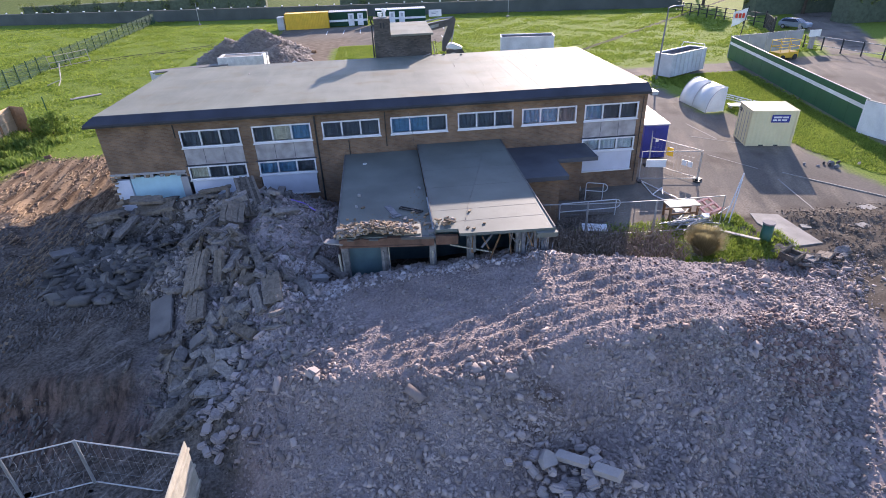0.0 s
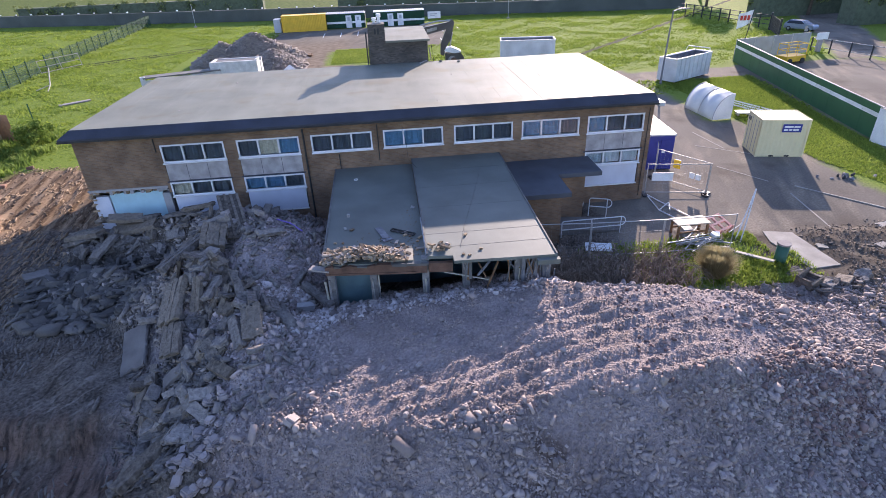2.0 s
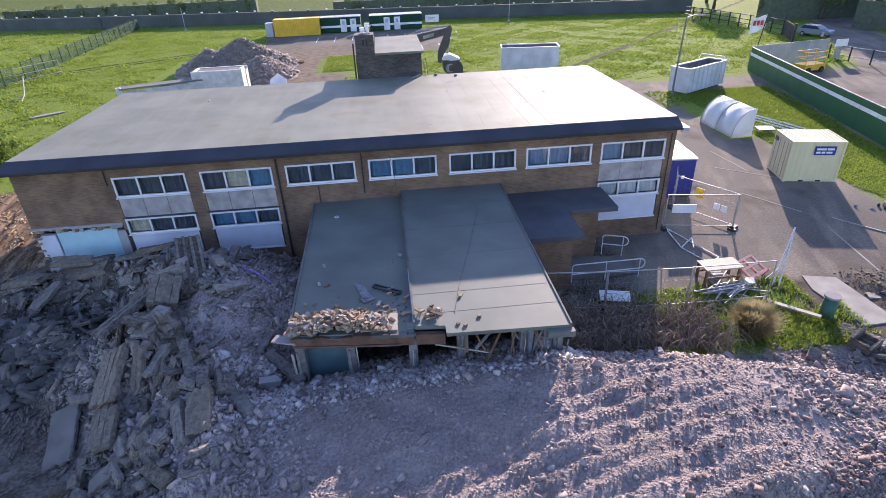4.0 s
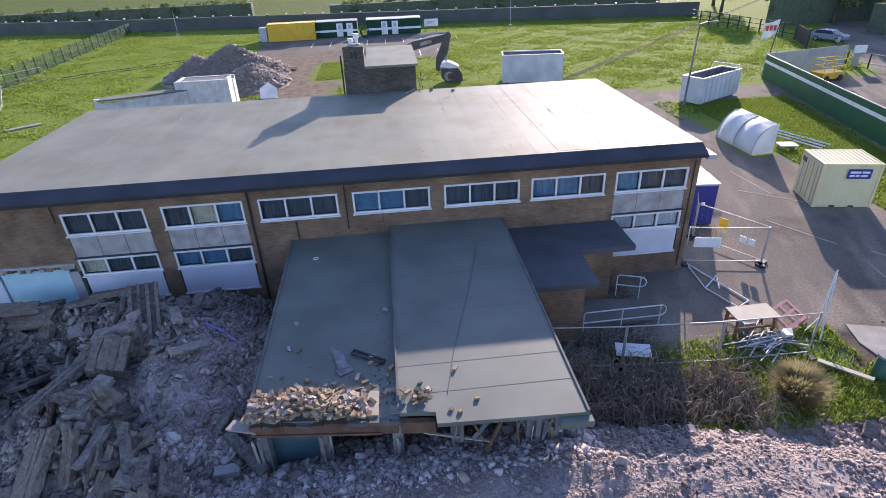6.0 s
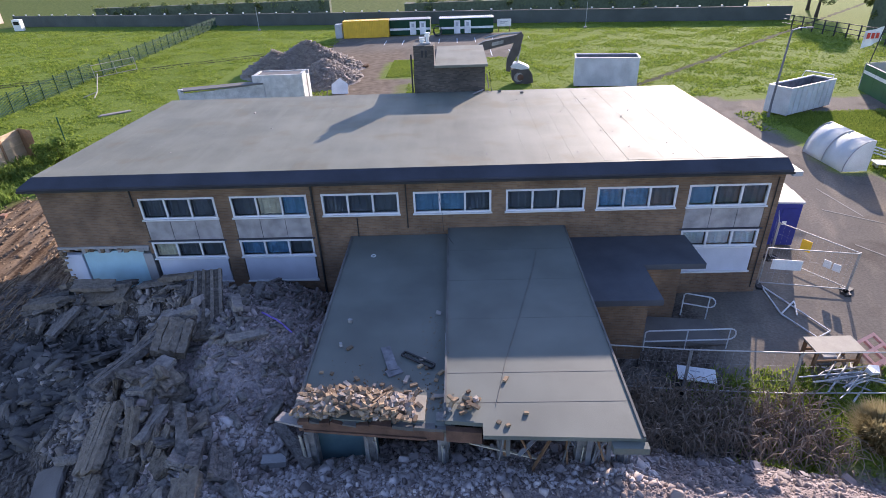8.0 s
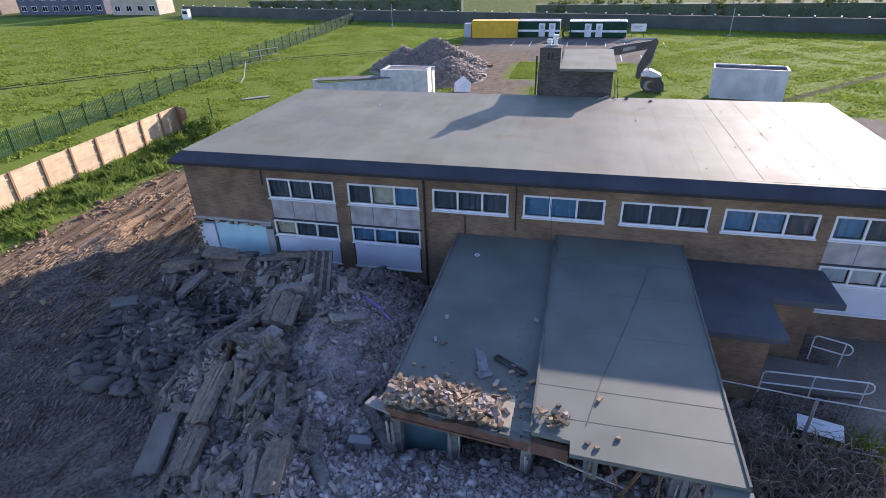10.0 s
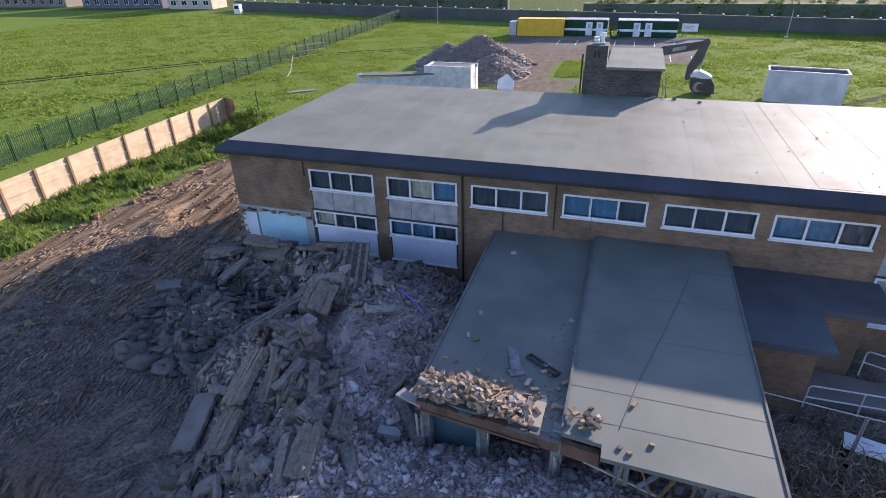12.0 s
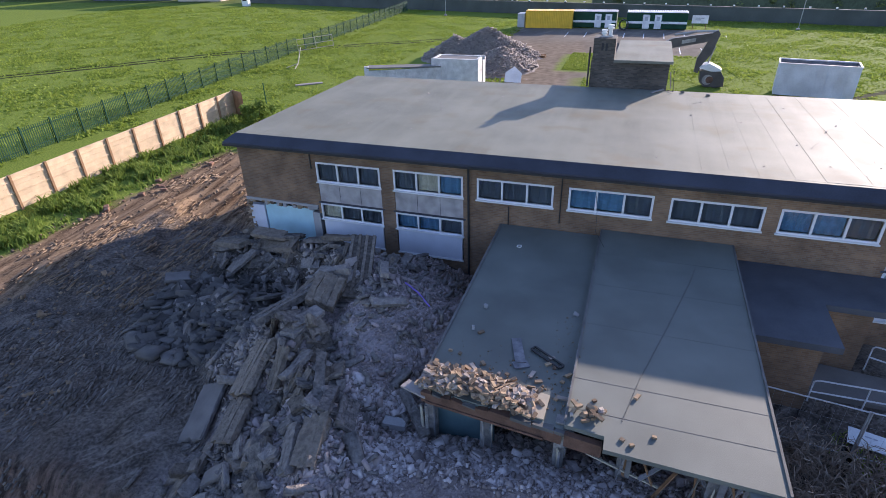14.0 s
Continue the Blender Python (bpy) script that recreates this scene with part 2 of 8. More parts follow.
M_SLATE = mat("slate", (0.08, 0.08, 0.09), 0.7, 0.2, 1, 10, 0.1)


def leaf_mat(name, c0, c1, through_light=0.35):
    """Leaves and blades: a shade of their own each, some light passing through."""
    m = mat(name, c0, 0.6, 0.0, 0.25, 6.0, 0.0, col2=c1, island=0.9, spec=0.08)
    t = m.node_tree
    b = t.nodes["Principled BSDF"]
    tl = t.nodes.new("ShaderNodeBsdfTranslucent")
    src = b.inputs["Base Color"].links[0].from_socket
    t.links.new(src, tl.inputs[0])
    mx = t.nodes.new("ShaderNodeMixShader")
    mx.inputs[0].default_value = through_light
    t.links.new(b.outputs[0], mx.inputs[1])
    t.links.new(tl.outputs[0], mx.inputs[2])
    t.links.new(mx.outputs[0], t.nodes["Material Output"].inputs[0])
    return m


M_GRASS = leaf_mat("field_grass", (0.09, 0.16, 0.022), (0.35, 0.42, 0.075), 0.5)
M_WEED = leaf_mat("weed_leaf", (0.07, 0.14, 0.025), (0.28, 0.36, 0.08), 0.45)
M_LEAF = leaf_mat("tree_leaf", (0.09, 0.12, 0.05), (0.23, 0.27, 0.10), 0.4)
M_STRAW = leaf_mat("straw_blade", (0.24, 0.2, 0.1), (0.52, 0.44, 0.24), 0.45)
M_SLABDK = mat("dark_paving", (0.07, 0.064, 0.058), 0.92, 0.5, 1.5, 22, 0.8, col2=(0.20, 0.182, 0.165), island=0.9, spec=0.15)
M_RUBL = mat("dark_brown_rubble", (0.205, 0.173, 0.15), 0.95, 0.6, 0.6, 14, 0.7, col2=(0.49, 0.42, 0.37), island=1.0, spec=0.2)
M_RUBPALE = mat("lightened_rubble", (0.46, 0.39, 0.37), 0.95, 0.35, 0.6, 14, 0.6, col2=(0.70, 0.615, 0.58), island=0.8, spec=0.3)
M_PAVDK = mat("dark_paving_slab", (0.065, 0.06, 0.055), 0.92, 0.4, 2.5, 26, 0.7, col2=(0.19, 0.172, 0.155), obrand=0.8, spec=0.15)
M_CANOPY = mat("canopy_felt", (0.075, 0.08, 0.09), 0.7, 0.3, 0.8, 30, 0.1)
M_PALIS = mat("palisade_green", (0.012, 0.055, 0.03), 0.75, 0.2, 1, 15, 0.0, spec=0.2)
M_SOIL = mat("soil_clod", (0.13, 0.1, 0.075), 0.95, 0.35, 1.5, 20, 0.5, col2=(0.27, 0.21, 0.16), island=0.8)
M_MUDCLOD = mat("mud_clod", (0.15, 0.095, 0.06), 0.95, 0.4, 1.5, 20, 0.5, col2=(0.34, 0.24, 0.15), island=0.8)
M_BRKRUB2 = mat("red_brickwork", (0.22, 0.12, 0.08), 0.92, 0.4, 3.0, 20, 0.5, obrand=0.4)


def felt_mat(name, base, lite, stain):
    """Weathered roofing felt: broad washes, brown stains, lengthwise streaks, fine grit."""
    m = mat(name, base, 0.5, 0.25, 0.35, 40, 0.12, col2=lite)
    t = m.node_tree
    b = t.nodes["Principled BSDF"]
    src = b.inputs["Base Color"].links[0].from_socket
    geo = t.nodes.new("ShaderNodeNewGeometry")
    mp = t.nodes.new("ShaderNodeMapping")
    mp.inputs["Scale"].default_value = (1.1, 0.12, 1)
    t.links.new(geo.outputs["Position"], mp.inputs[0])
    n1 = t.nodes.new("ShaderNodeTexNoise")
    n1.inputs["Scale"].default_value, n1.inputs["Detail"].default_value = 1.4, 7
    t.links.new(mp.outputs[0], n1.inputs["Vector"])
    n2 = t.nodes.new("ShaderNodeTexNoise")
    n2.inputs["Scale"].default_value, n2.inputs["Detail"].default_value = 0.55, 8
    t.links.new(geo.outputs["Position"], n2.inputs["Vector"])
    last = src
    for n, lo, hi, amount, c in ((n1, 0.45, 0.75, 0.55, lite), (n2, 0.56, 0.74, 0.6, stain)):
        mr = t.nodes.new("ShaderNodeMapRange")
        mr.inputs[1].default_value, mr.inputs[2].default_value, mr.inputs[4].default_value = lo, hi, amount
        t.links.new(n.outputs[0], mr.inputs[0])
        mx = t.nodes.new("ShaderNodeMix")
        mx.data_type = "RGBA"
        t.links.new(mr.outputs[0], mx.inputs[0])
        t.links.new(last, mx.inputs[6])
        mx.inputs[7].default_value = (*c, 1)
        last = mx.outputs[2]
    t.links.new(last, b.inputs["Base Color"])
    rr_ = t.nodes.new("ShaderNodeMapRange")
    rr_.inputs[3].default_value, rr_.inputs[4].default_value = 0.52, 0.8
    t.links.new(n2.outputs[0], rr_.inputs[0])
    t.links.new(rr_.outputs[0], b.inputs["Roughness"])
    b.inputs["Specular IOR Level"].default_value = 0.2
    return m


M_FELT = felt_mat("roof_felt", (0.18, 0.182, 0.142), (0.235, 0.236, 0.186), (0.185, 0.15, 0.095))
M_FELTPALE = felt_mat("paler_roof_felt", (0.2, 0.2, 0.158), (0.252, 0.25, 0.2), (0.2, 0.175, 0.12))
M_PANETONE = mat("dark_pane_tone", (0.075, 0.085, 0.1), 0.7, 0.2, 2, 20, 0.05)

# ---------------------------------------------------------------- building tools
def box(bm, x0, x1, y0, y1, z0, z1):
    v = [bm.verts.new((x, y, z)) for z in (z0, z1) for x, y in ((x0, y0), (x1, y0), (x1, y1), (x0, y1))]
    for f in ((0, 3, 2, 1), (4, 5, 6, 7), (0, 1, 5, 4), (1, 2, 6, 5), (2, 3, 7, 6), (3, 0, 4, 7)):
        bm.faces.new([v[i] for i in f])
    return v


def prism(bm, pts, z0, z1):
    """An upright prism on a plan outline (counter-clockwise); z1 may be a function of x, y."""
    top = z1 if callable(z1) else (lambda x, y: z1)
    a = [bm.verts.new((x, y, z0)) for x, y in pts]
    b = [bm.verts.new((x, y, top(x, y))) for x, y in pts]
    n = len(pts)
    bm.faces.new(a[::-1])
    bm.faces.new(b)
    for i in range(n):
        bm.faces.new((a[i], a[(i + 1) % n], b[(i + 1) % n], b[i]))


def beam(bm, p, q, w, h=None):
    """A square bar from p to q."""
    p, q = Vector(p), Vector(q)
    d = (q - p).normalized()
    s = d.cross(Vector((0, 0, 1)))
    s = s.normalized() if s.length > 0.01 else Vector((1, 0, 0))
    u = s.cross(d)
    h = h or w
    ring = [(-w / 2, -h / 2), (w / 2, -h / 2), (w / 2, h / 2), (-w / 2, h / 2)]
    a = [bm.verts.new(p + s * i + u * j) for i, j in ring]
    b = [bm.verts.new(q + s * i + u * j) for i, j in ring]
    bm.faces.new(a)
    bm.faces.new(b[::-1])
    for i in range(4):
        bm.faces.new((a[i], b[i], b[(i + 1) % 4], a[(i + 1) % 4]))


def tube(bm, pts, r, n=8, r1=None, close=False):
    """A round bar along a line of points."""
    pts = [Vector(p) for p in pts]
    rings = []
    for i, p in enumerate(pts):
        d = (pts[min(i + 1, len(pts) - 1)] - pts[max(i - 1, 0)]).normalized()
        s = d.cross(Vector((0, 0, 1)))
        s = s.normalized() if s.length > 0.05 else Vector((1, 0, 0))
        u = s.cross(d)
        rr = r if r1 is None else r + (r1 - r) * i / (len(pts) - 1)
        rings.append([bm.verts.new(p + (s * math.cos(6.2832 * k / n) + u * math.sin(6.2832 * k / n)) * rr) for k in range(n)])
    for a, b in zip(rings, rings[1:]):
        for k in range(n):
            bm.faces.new((a[k], b[k], b[(k + 1) % n], a[(k + 1) % n]))
    bm.faces.new(rings[0])
    bm.faces.new(rings[-1][::-1])


def rock(bm, c, size, rng, rough=0.25, rot=None):
    """A broken lump: a skewed block with clipped corners."""
    e = rot or Euler((rng.uniform(0, 6.3), rng.uniform(0, 6.3), rng.uniform(0, 6.3)))
    q = e.to_matrix()
    v = []
    for z in (-1, 1):
        for x, y in ((-1, -1), (1, -1), (1, 1), (-1, 1)):
            p = Vector((x * size[0] / 2 * rng.uniform(1 - rough, 1), y * size[1] / 2 * rng.uniform(1 - rough, 1), z * size[2] / 2 * rng.uniform(1 - rough, 1)))
            v.append(bm.verts.new(Vector(c) + q @ p))
    for f in ((0, 3, 2, 1), (4, 5, 6, 7), (0, 1, 5, 4), (1, 2, 6, 5), (2, 3, 7, 6), (3, 0, 4, 7)):
        bm.faces.new([v[i] for i in f])


def mesh_of(name, bm, material, smooth=False):
    bmesh.ops.recalc_face_normals(bm, faces=bm.faces)
    me = bpy.data.meshes.new(name)
    bm.to_mesh(me)
    bm.free()
    me.materials.append(material)
    if smooth:
        for p in me.polygons:
            p.use_smooth = True
    return me


def part(name, bm, material, parent=None, label="", smooth=False):
    ob = new(name, mesh_of(name, bm, material, smooth))
    if parent:
        ob.parent = parent
    return tagged(ob, label)


def thing(name, label, category, m=None, group="", kind=""):
    ob = new(name)
    ob.empty_display_size = 0.3
    if m is not None:
        ob.matrix_world = m
    return tagged(ob, label, category, group, kind)


def single(name, bm, material, label, category, m=None, group="", kind="", smooth=False):
    ob = new(name, mesh_of(name, bm, material, smooth))
    if m is not None:
        ob.matrix_world = m
    return tagged(ob, label, category, group, kind)


def B():
    return bmesh.new()


def stuff_mesh(name, verts, faces, material, label, category, parent=None):
    """Many small pieces in one mesh, from numpy arrays of corners and of three- or four-cornered faces."""
    me = bpy.data.meshes.new(name)
    k = faces.shape[1]
    me.vertices.add(len(verts))
    me.vertices.foreach_set("co", verts.astype(np.float32).ravel())
    me.loops.add(faces.size)
    me.loops.foreach_set("vertex_index", faces.astype(np.int32).ravel())
    me.polygons.add(len(faces))
    me.polygons.foreach_set("loop_start", np.arange(0, faces.size, k, dtype=np.int32))
    me.update(calc_edges=True)
    me.validate()
    me.materials.append(material)
    ob = new(name, me)
    if parent:
        ob.parent = parent
    return tagged(ob, label, category, "", "stuff")


def smooth01(a, b, x):
    t = np.clip((x - a) / (b - a), 0, 1)
    return t * t * (3 - 2 * t)

# ---------------------------------------------------------------- ground
def wave(x, y, s, ph):
    """A soft, uneven rolling of the ground, about -1 to 1."""
    return (np.sin(x * s + 1.3 * np.sin(y * s * 0.7 + ph)) * np.cos(y * s * 1.1 + 1.7 * np.sin(x * s * 0.6 + 2 * ph))
            + 0.5 * np.sin(x * s * 2.3 + ph * 3) * np.sin(y * s * 2.1 + ph * 5 + np.sin(x * s)))  / 1.5


def height(x, y):
    """The ground's height: flat yard and field, the pit, the crushed heap and the ridge of broken slabs."""
    x, y = np.asarray(x, float), np.asarray(y, float)
    # cleared ground, falling towards the pit near the camera's start
    cleared = smooth01(16, 9, x) * smooth01(31.5, 26, y)
    bank = smooth01(-11.0, -12.8, x)
    pit = (1 - bank) * -0.75 * smooth01(21, 16, y) * smooth01(14, 8, x) - bank * 0.95 * smooth01(18.7 + 0.35 * wave(x, y, 0.9, 4.0), 17.2 + 0.35 * wave(x, y, 0.9, 4.0), y)
    base = cleared * (0.08 * wave(x, y, 0.9, 1.0)) + pit
    left = smooth01(-6, -12, x) * smooth01(34, 26, y) * smooth01(-34, -26, x)
    base = base + left * (0.25 + 0.14 * wave(x, y, 0.8, 2.0) + 0.05 * wave(x, y, 2.7, 1.0) + 0.035 * wave(y, x, 5.0, 3.0))
    # step of dug earth, ruts in the mud
    ex = -22.6 - (y - 27.5) * 0.47 + 0.35 * wave(x, y, 0.9, 6.0)
    base = base + 0.42 * smooth01(ex + 0.3, ex - 0.5, x) * smooth01(25.0, 28.0, y) * smooth01(38, 33.5, y) * smooth01(-30, -27, x)
    mudarea = smooth01(-31, -28.5, x) * smooth01(-19.5, -21.5, x) * smooth01(24, 28, y) * smooth01(47, 44, y)
    base = base + mudarea * (0.05 * np.sin((x + 0.12 * y) * 5.2 + 1.1 * wave(x, y, 0.5, 1.0)) + 0.035 * np.sin((x + 0.12 * y) * 11.0 + 2.0 * wave(x, y, 0.8, 3.0)))
    # crushed heap
    yf = np.interp(x, (-9, -4.7, -1.3, 1.4, 5, 9, 12, 17), (15.9, 15.1, 14.35, 15.0, 15.6, 16.2, 16.3, 18.0)) + 0.12 * wave(x, y, 0.9, 2.0)
    right = np.maximum(0, x - 3.0)
    top = 2.6 + 0.10 * np.clip(x + 0.5, -5.5, 2.6) + 0.06 * wave(x, y, 0.7, 3.0) - 0.06 * right - 0.0125 * right ** 2
    d = np.maximum(0, yf - y)
    front = 0.72 * d - 0.4 * np.maximum(0, d - 2.4)
    back = np.maximum(0, y - 20.3 + 0.03 * x) * (0.46 + 0.26 * smooth01(2.2, 4.2, x) + 0.14 * smooth01(-6.0, -7.5, x))
    lft = np.maximum(0, -7.1 - x) * 0.5
    heap = top - np.sqrt(front ** 2 + 0.02) - np.sqrt(back ** 2 + 0.02) - lft + 0.10 * wave(x, y, 1.6, 4.0) + 0.22 * smooth01(0.0, 0.8, front) * wave(x, y, 1.0, 9.0)
    tracks = smooth01(-6.0, -3.0, x) * smooth01(9, 6, x) * smooth01(14.2, 15.4, y) * smooth01(20.6, 19.0, y)
    heap = heap + tracks * (0.058 * np.sin((y - 0.28 * x) * 9.5 + 1.2 * wave(x, y, 0.9, 2.0)) + 0.024 * np.sin(x * 10.5 + y * 2) * np.sin((y - 0.28 * x) * 2.1))
    # ridge of broken slabs, from the wall to the heap
    ridge = np.full_like(x, -9.0)
    for ax, ay, ah, bx, by, bh, w in ((-19.6, 30.2, 0.6, -17.2, 31.0, 1.2, 0.7), (-17.2, 31.0, 1.2, -13.0, 30.6, 1.8, 0.9), (-13.0, 30.6, 1.8, -10.6, 28.6, 3.0, 0.75), (-10.6, 28.6, 3.0, -11.6, 25.2, 2.4, 0.8),
                                      (-11.6, 25.2, 2.4, -10.0, 22.5, 1.9, 0.6), (-10.0, 22.5, 1.9, -7.6, 19.2, 1.9, 0.6), (-10.6, 28.6, 2.6, -8.0, 30.6, 1.1, 0.55)):
        dx, dy = bx - ax, by - ay
        t = np.clip(((x - ax) * dx + (y - ay) * dy) / (dx * dx + dy * dy), 0, 1)
        d = np.hypot(x - ax - t * dx, y - ay - t * dy)
        ridge = np.maximum(ridge, ah + (bh - ah) * t + 0.35 - np.sqrt(d * d + 0.25) * w)
    ridge = ridge + 0.16 * wave(x, y, 1.3, 5.0)
    # fine spill filling the gap between the ridge and the annexe
    spill = 2.62 - 0.36 * (x + 9.1) + 0.2 * (np.minimum(y, 26.8) - 25.2) - 0.38 * np.maximum(0, y - 27.2) - 3.5 * np.maximum(0, x + 6.2) - 1.2 * np.maximum(0, -9.6 - x) - 0.45 * np.maximum(0, 22.6 - y)
    spill = spill + 0.08 * wave(x, y, 1.6, 6.0)
    z = np.maximum(np.maximum(base, spill), np.maximum(heap, ridge))
    # mound of broken paving, the hollow between it and the stacked slabs, dips along the ridge
    mound = 0.95 - 0.30 * np.hypot((x + 16.3) / 1.15, (y - 26.6) / 0.95) + 0.10 * wave(x, y, 1.5, 2.0)
    z = np.maximum(z, mound)
    z = z - 1.1 * np.exp(-((x + 15.2) / 1.7) ** 2 - ((y - 28.9) / 0.65) ** 2)
    z = z - 0.75 * np.exp(-((x + 9.8) / 0.75) ** 2 - ((y - 23.7) / 1.0) ** 2) - 0.6 * np.exp(-((x + 10.8) / 0.6) ** 2 - ((y - 21.9) / 0.7) ** 2)
    z = z + 0.34 * np.exp(-((x + 7.9) / 0.7) ** 2 - ((y - 20.7) / 0.9) ** 2) + 0.4 * np.exp(-((x + 11.2) / 0.7) ** 2 - ((y - 24.3) / 0.9) ** 2)
    # rim of soil banked up beside the path
    z = z + 0.22 * smooth01(17.4, 18.6, x) * smooth01(24, 21.5, x) * smooth01(27.6, 26.6, y + 0.15 * x - 2.7) * smooth01(21.5, 23.0, y) * (0.75 + 0.4 * wave(x, y, 1.9, 5.0))
    return z


def build_ground():
    # one sheet: fine near the site, coarse out to the horizon
    xs = np.unique(np.concatenate([np.arange(-33, 22.01, 0.2), np.arange(-60, -33, 1.0), np.arange(22.5, 70, 1.0), np.arange(-200, -60, 10), np.arange(70, 200, 10), np.linspace(200, 2500, 14), -np.linspace(200, 2500, 14)]))
    ys = np.unique(np.concatenate([np.arange(8, 47.01, 0.2), np.arange(-20, 8, 1.0), np.arange(47.5, 140, 1.0), np.arange(140, 300, 10), np.linspace(300, 2500, 14), -np.linspace(20, 2500, 14)]))
    X, Y = np.meshgrid(xs, ys)
    Z = height(X, Y)
    n, k = len(xs), len(ys)
    v = np.stack([X.ravel(), Y.ravel(), Z.ravel()], 1)
    i = (np.arange(k - 1)[:, None] * n + np.arange(n - 1)[None, :]).ravel()
    f = np.stack([i, i + 1, i + n + 1, i + n], 1)
    ob = stuff_mesh("ground", v, f, M_GROUND, "cleared earth, yard and rough grass field", "ground")
    ob["kind"] = "structure"
    ob.data.polygons.foreach_set("use_smooth", np.ones(len(f), dtype=bool))
    return ob


def ground_mat():
    """Grass, tarmac, dark worked earth, brown mud and crushed stone, by where they lie."""
    m = bpy.data.materials.new("site_ground")
    m.use_nodes = True
    t = m.node_tree
    b = t.nodes["Principled BSDF"]
    geo = t.nodes.new("ShaderNodeNewGeometry")
    sep = t.nodes.new("ShaderNodeSeparateXYZ")
    wob = t.nodes.new("ShaderNodeTexNoise")
    wob.inputs["Scale"].default_value, wob.inputs["Detail"].default_value = 0.8, 5
    t.links.new(geo.outputs["Position"], wob.inputs["Vector"])
    off = t.nodes.new("ShaderNodeVectorMath")
    off.operation = "MULTIPLY_ADD"
    t.links.new(wob.outputs["Color"], off.inputs[0])
    off.inputs[1].default_value = (1.6, 1.6, 0)
    t.links.new(geo.outputs["Position"], off.inputs[2])
    t.links.new(off.outputs[0], sep.inputs[0])

    def noise_tex(scale, detail=5, stretch=None):
        n = t.nodes.new("ShaderNodeTexNoise")
        n.inputs["Scale"].default_value, n.inputs["Detail"].default_value = scale, detail
        if stretch:
            mp = t.nodes.new("ShaderNodeMapping")
            mp.vector_type = "TEXTURE"
            mp.inputs["Scale"].default_value = stretch[:3]
            mp.inputs["Rotation"].default_value = (0, 0, radians(stretch[3]))
            t.links.new(geo.outputs["Position"], mp.inputs[0])
            t.links.new(mp.outputs[0], n.inputs["Vector"])
        else:
            t.links.new(geo.outputs["Position"], n.inputs["Vector"])
        return n.outputs[0]

    def mathn(op, a, bb, clamp=False):
        n = t.nodes.new("ShaderNodeMath")
        n.operation, n.use_clamp = op, clamp
        for i, s in enumerate((a, bb)):
            if isinstance(s, (int, float)):
                n.inputs[i].default_value = s
            else:
                t.links.new(s, n.inputs[i])
        return n.outputs[0]

    def ramp2(fac, c0, c1, lo=0.35, hi=0.65):
        mr = t.nodes.new("ShaderNodeMapRange")
        mr.inputs[1].default_value, mr.inputs[2].default_value = lo, hi
        t.links.new(fac, mr.inputs[0])
        return mixc(mr.outputs[0], c0, c1)

    def mapr(s, lo, hi, top):
        mr = t.nodes.new("ShaderNodeMapRange")
        mr.inputs[1].default_value, mr.inputs[2].default_value, mr.inputs[4].default_value = lo, hi, top
        t.links.new(s, mr.inputs[0])
        return mr.outputs[0]

    def mixc(fac, a, bb):
        n = t.nodes.new("ShaderNodeMix")
        n.data_type = "RGBA"
        t.links.new(fac, n.inputs[0])
        for i, s in ((6, a), (7, bb)):
            if isinstance(s, tuple):
                n.inputs[i].default_value = (*s, 1)
            else:
                t.links.new(s, n.inputs[i])
        return n.outputs[2]

    X, Y = sep.outputs[0], sep.outputs[1]

    def half(a, bb, c, soft=0.5):
        """1 where a*x + b*y > c."""
        s = mathn("ADD", mathn("MULTIPLY", X, a), mathn("MULTIPLY", Y, bb))
        mr = t.nodes.new("ShaderNodeMapRange")
        mr.inputs[1].default_value, mr.inputs[2].default_value = c - soft, c + soft
        t.links.new(s, mr.inputs[0])
        return mr.outputs[0]

    def region(*halves):
        f = half(*halves[0])
        for hh in halves[1:]:
            f = mathn("MULTIPLY", f, half(*hh))
        return f

    big, mid, fine = noise_tex(0.12), noise_tex(1.1), noise_tex(9.0, 6)
    streak = noise_tex(1.0, 8, (1.6, 0.6, 1, 58))
    grass = mixc(mathn("MULTIPLY", big, mid), ramp2(fine, (0.08, 0.135, 0.02), (0.20, 0.26, 0.045)), ramp2(fine, (0.13, 0.18, 0.03), (0.29, 0.33, 0.07)))
    tarmac = ramp2(mathn("ADD", mathn("MULTIPLY", big, 0.6), mathn("MULTIPLY", fine, 0.4)), (0.12, 0.104, 0.086), (0.225, 0.196, 0.162))
    earth = ramp2(mathn("ADD", mathn("ADD", mathn("MULTIPLY", streak, 0.2), mathn("MULTIPLY", mid, 0.35)), mathn("MULTIPLY", fine, 0.45)), (0.06, 0.051, 0.043), (0.215, 0.183, 0.155), 0.4, 0.62)
    # blade and track scrapes: pale, short strokes over the dark soil
    scrape = mathn("MULTIPLY", mapr(noise_tex(3.4, 3, (3.2, 0.55, 1, 52)), 0.55, 0.64, 1.0), mapr(noise_tex(0.55, 4), 0.42, 0.6, 0.85))
    earth = mixc(scrape, earth, ramp2(fine, (0.22, 0.19, 0.165), (0.33, 0.285, 0.25)))
    gouge = mathn("MULTIPLY", mapr(noise_tex(2.6, 3, (3.0, 0.5, 1, 64)), 0.56, 0.64, 1.0), mapr(noise_tex(0.4, 4), 0.45, 0.62, 0.8))
    earth = mixc(gouge, earth, (0.035, 0.03, 0.027))
    earth = mixc(mapr(noise_tex(0.3, 7), 0.45, 0.62, 0.4), earth, ramp2(fine, (0.06, 0.042, 0.03), (0.175, 0.13, 0.095)))
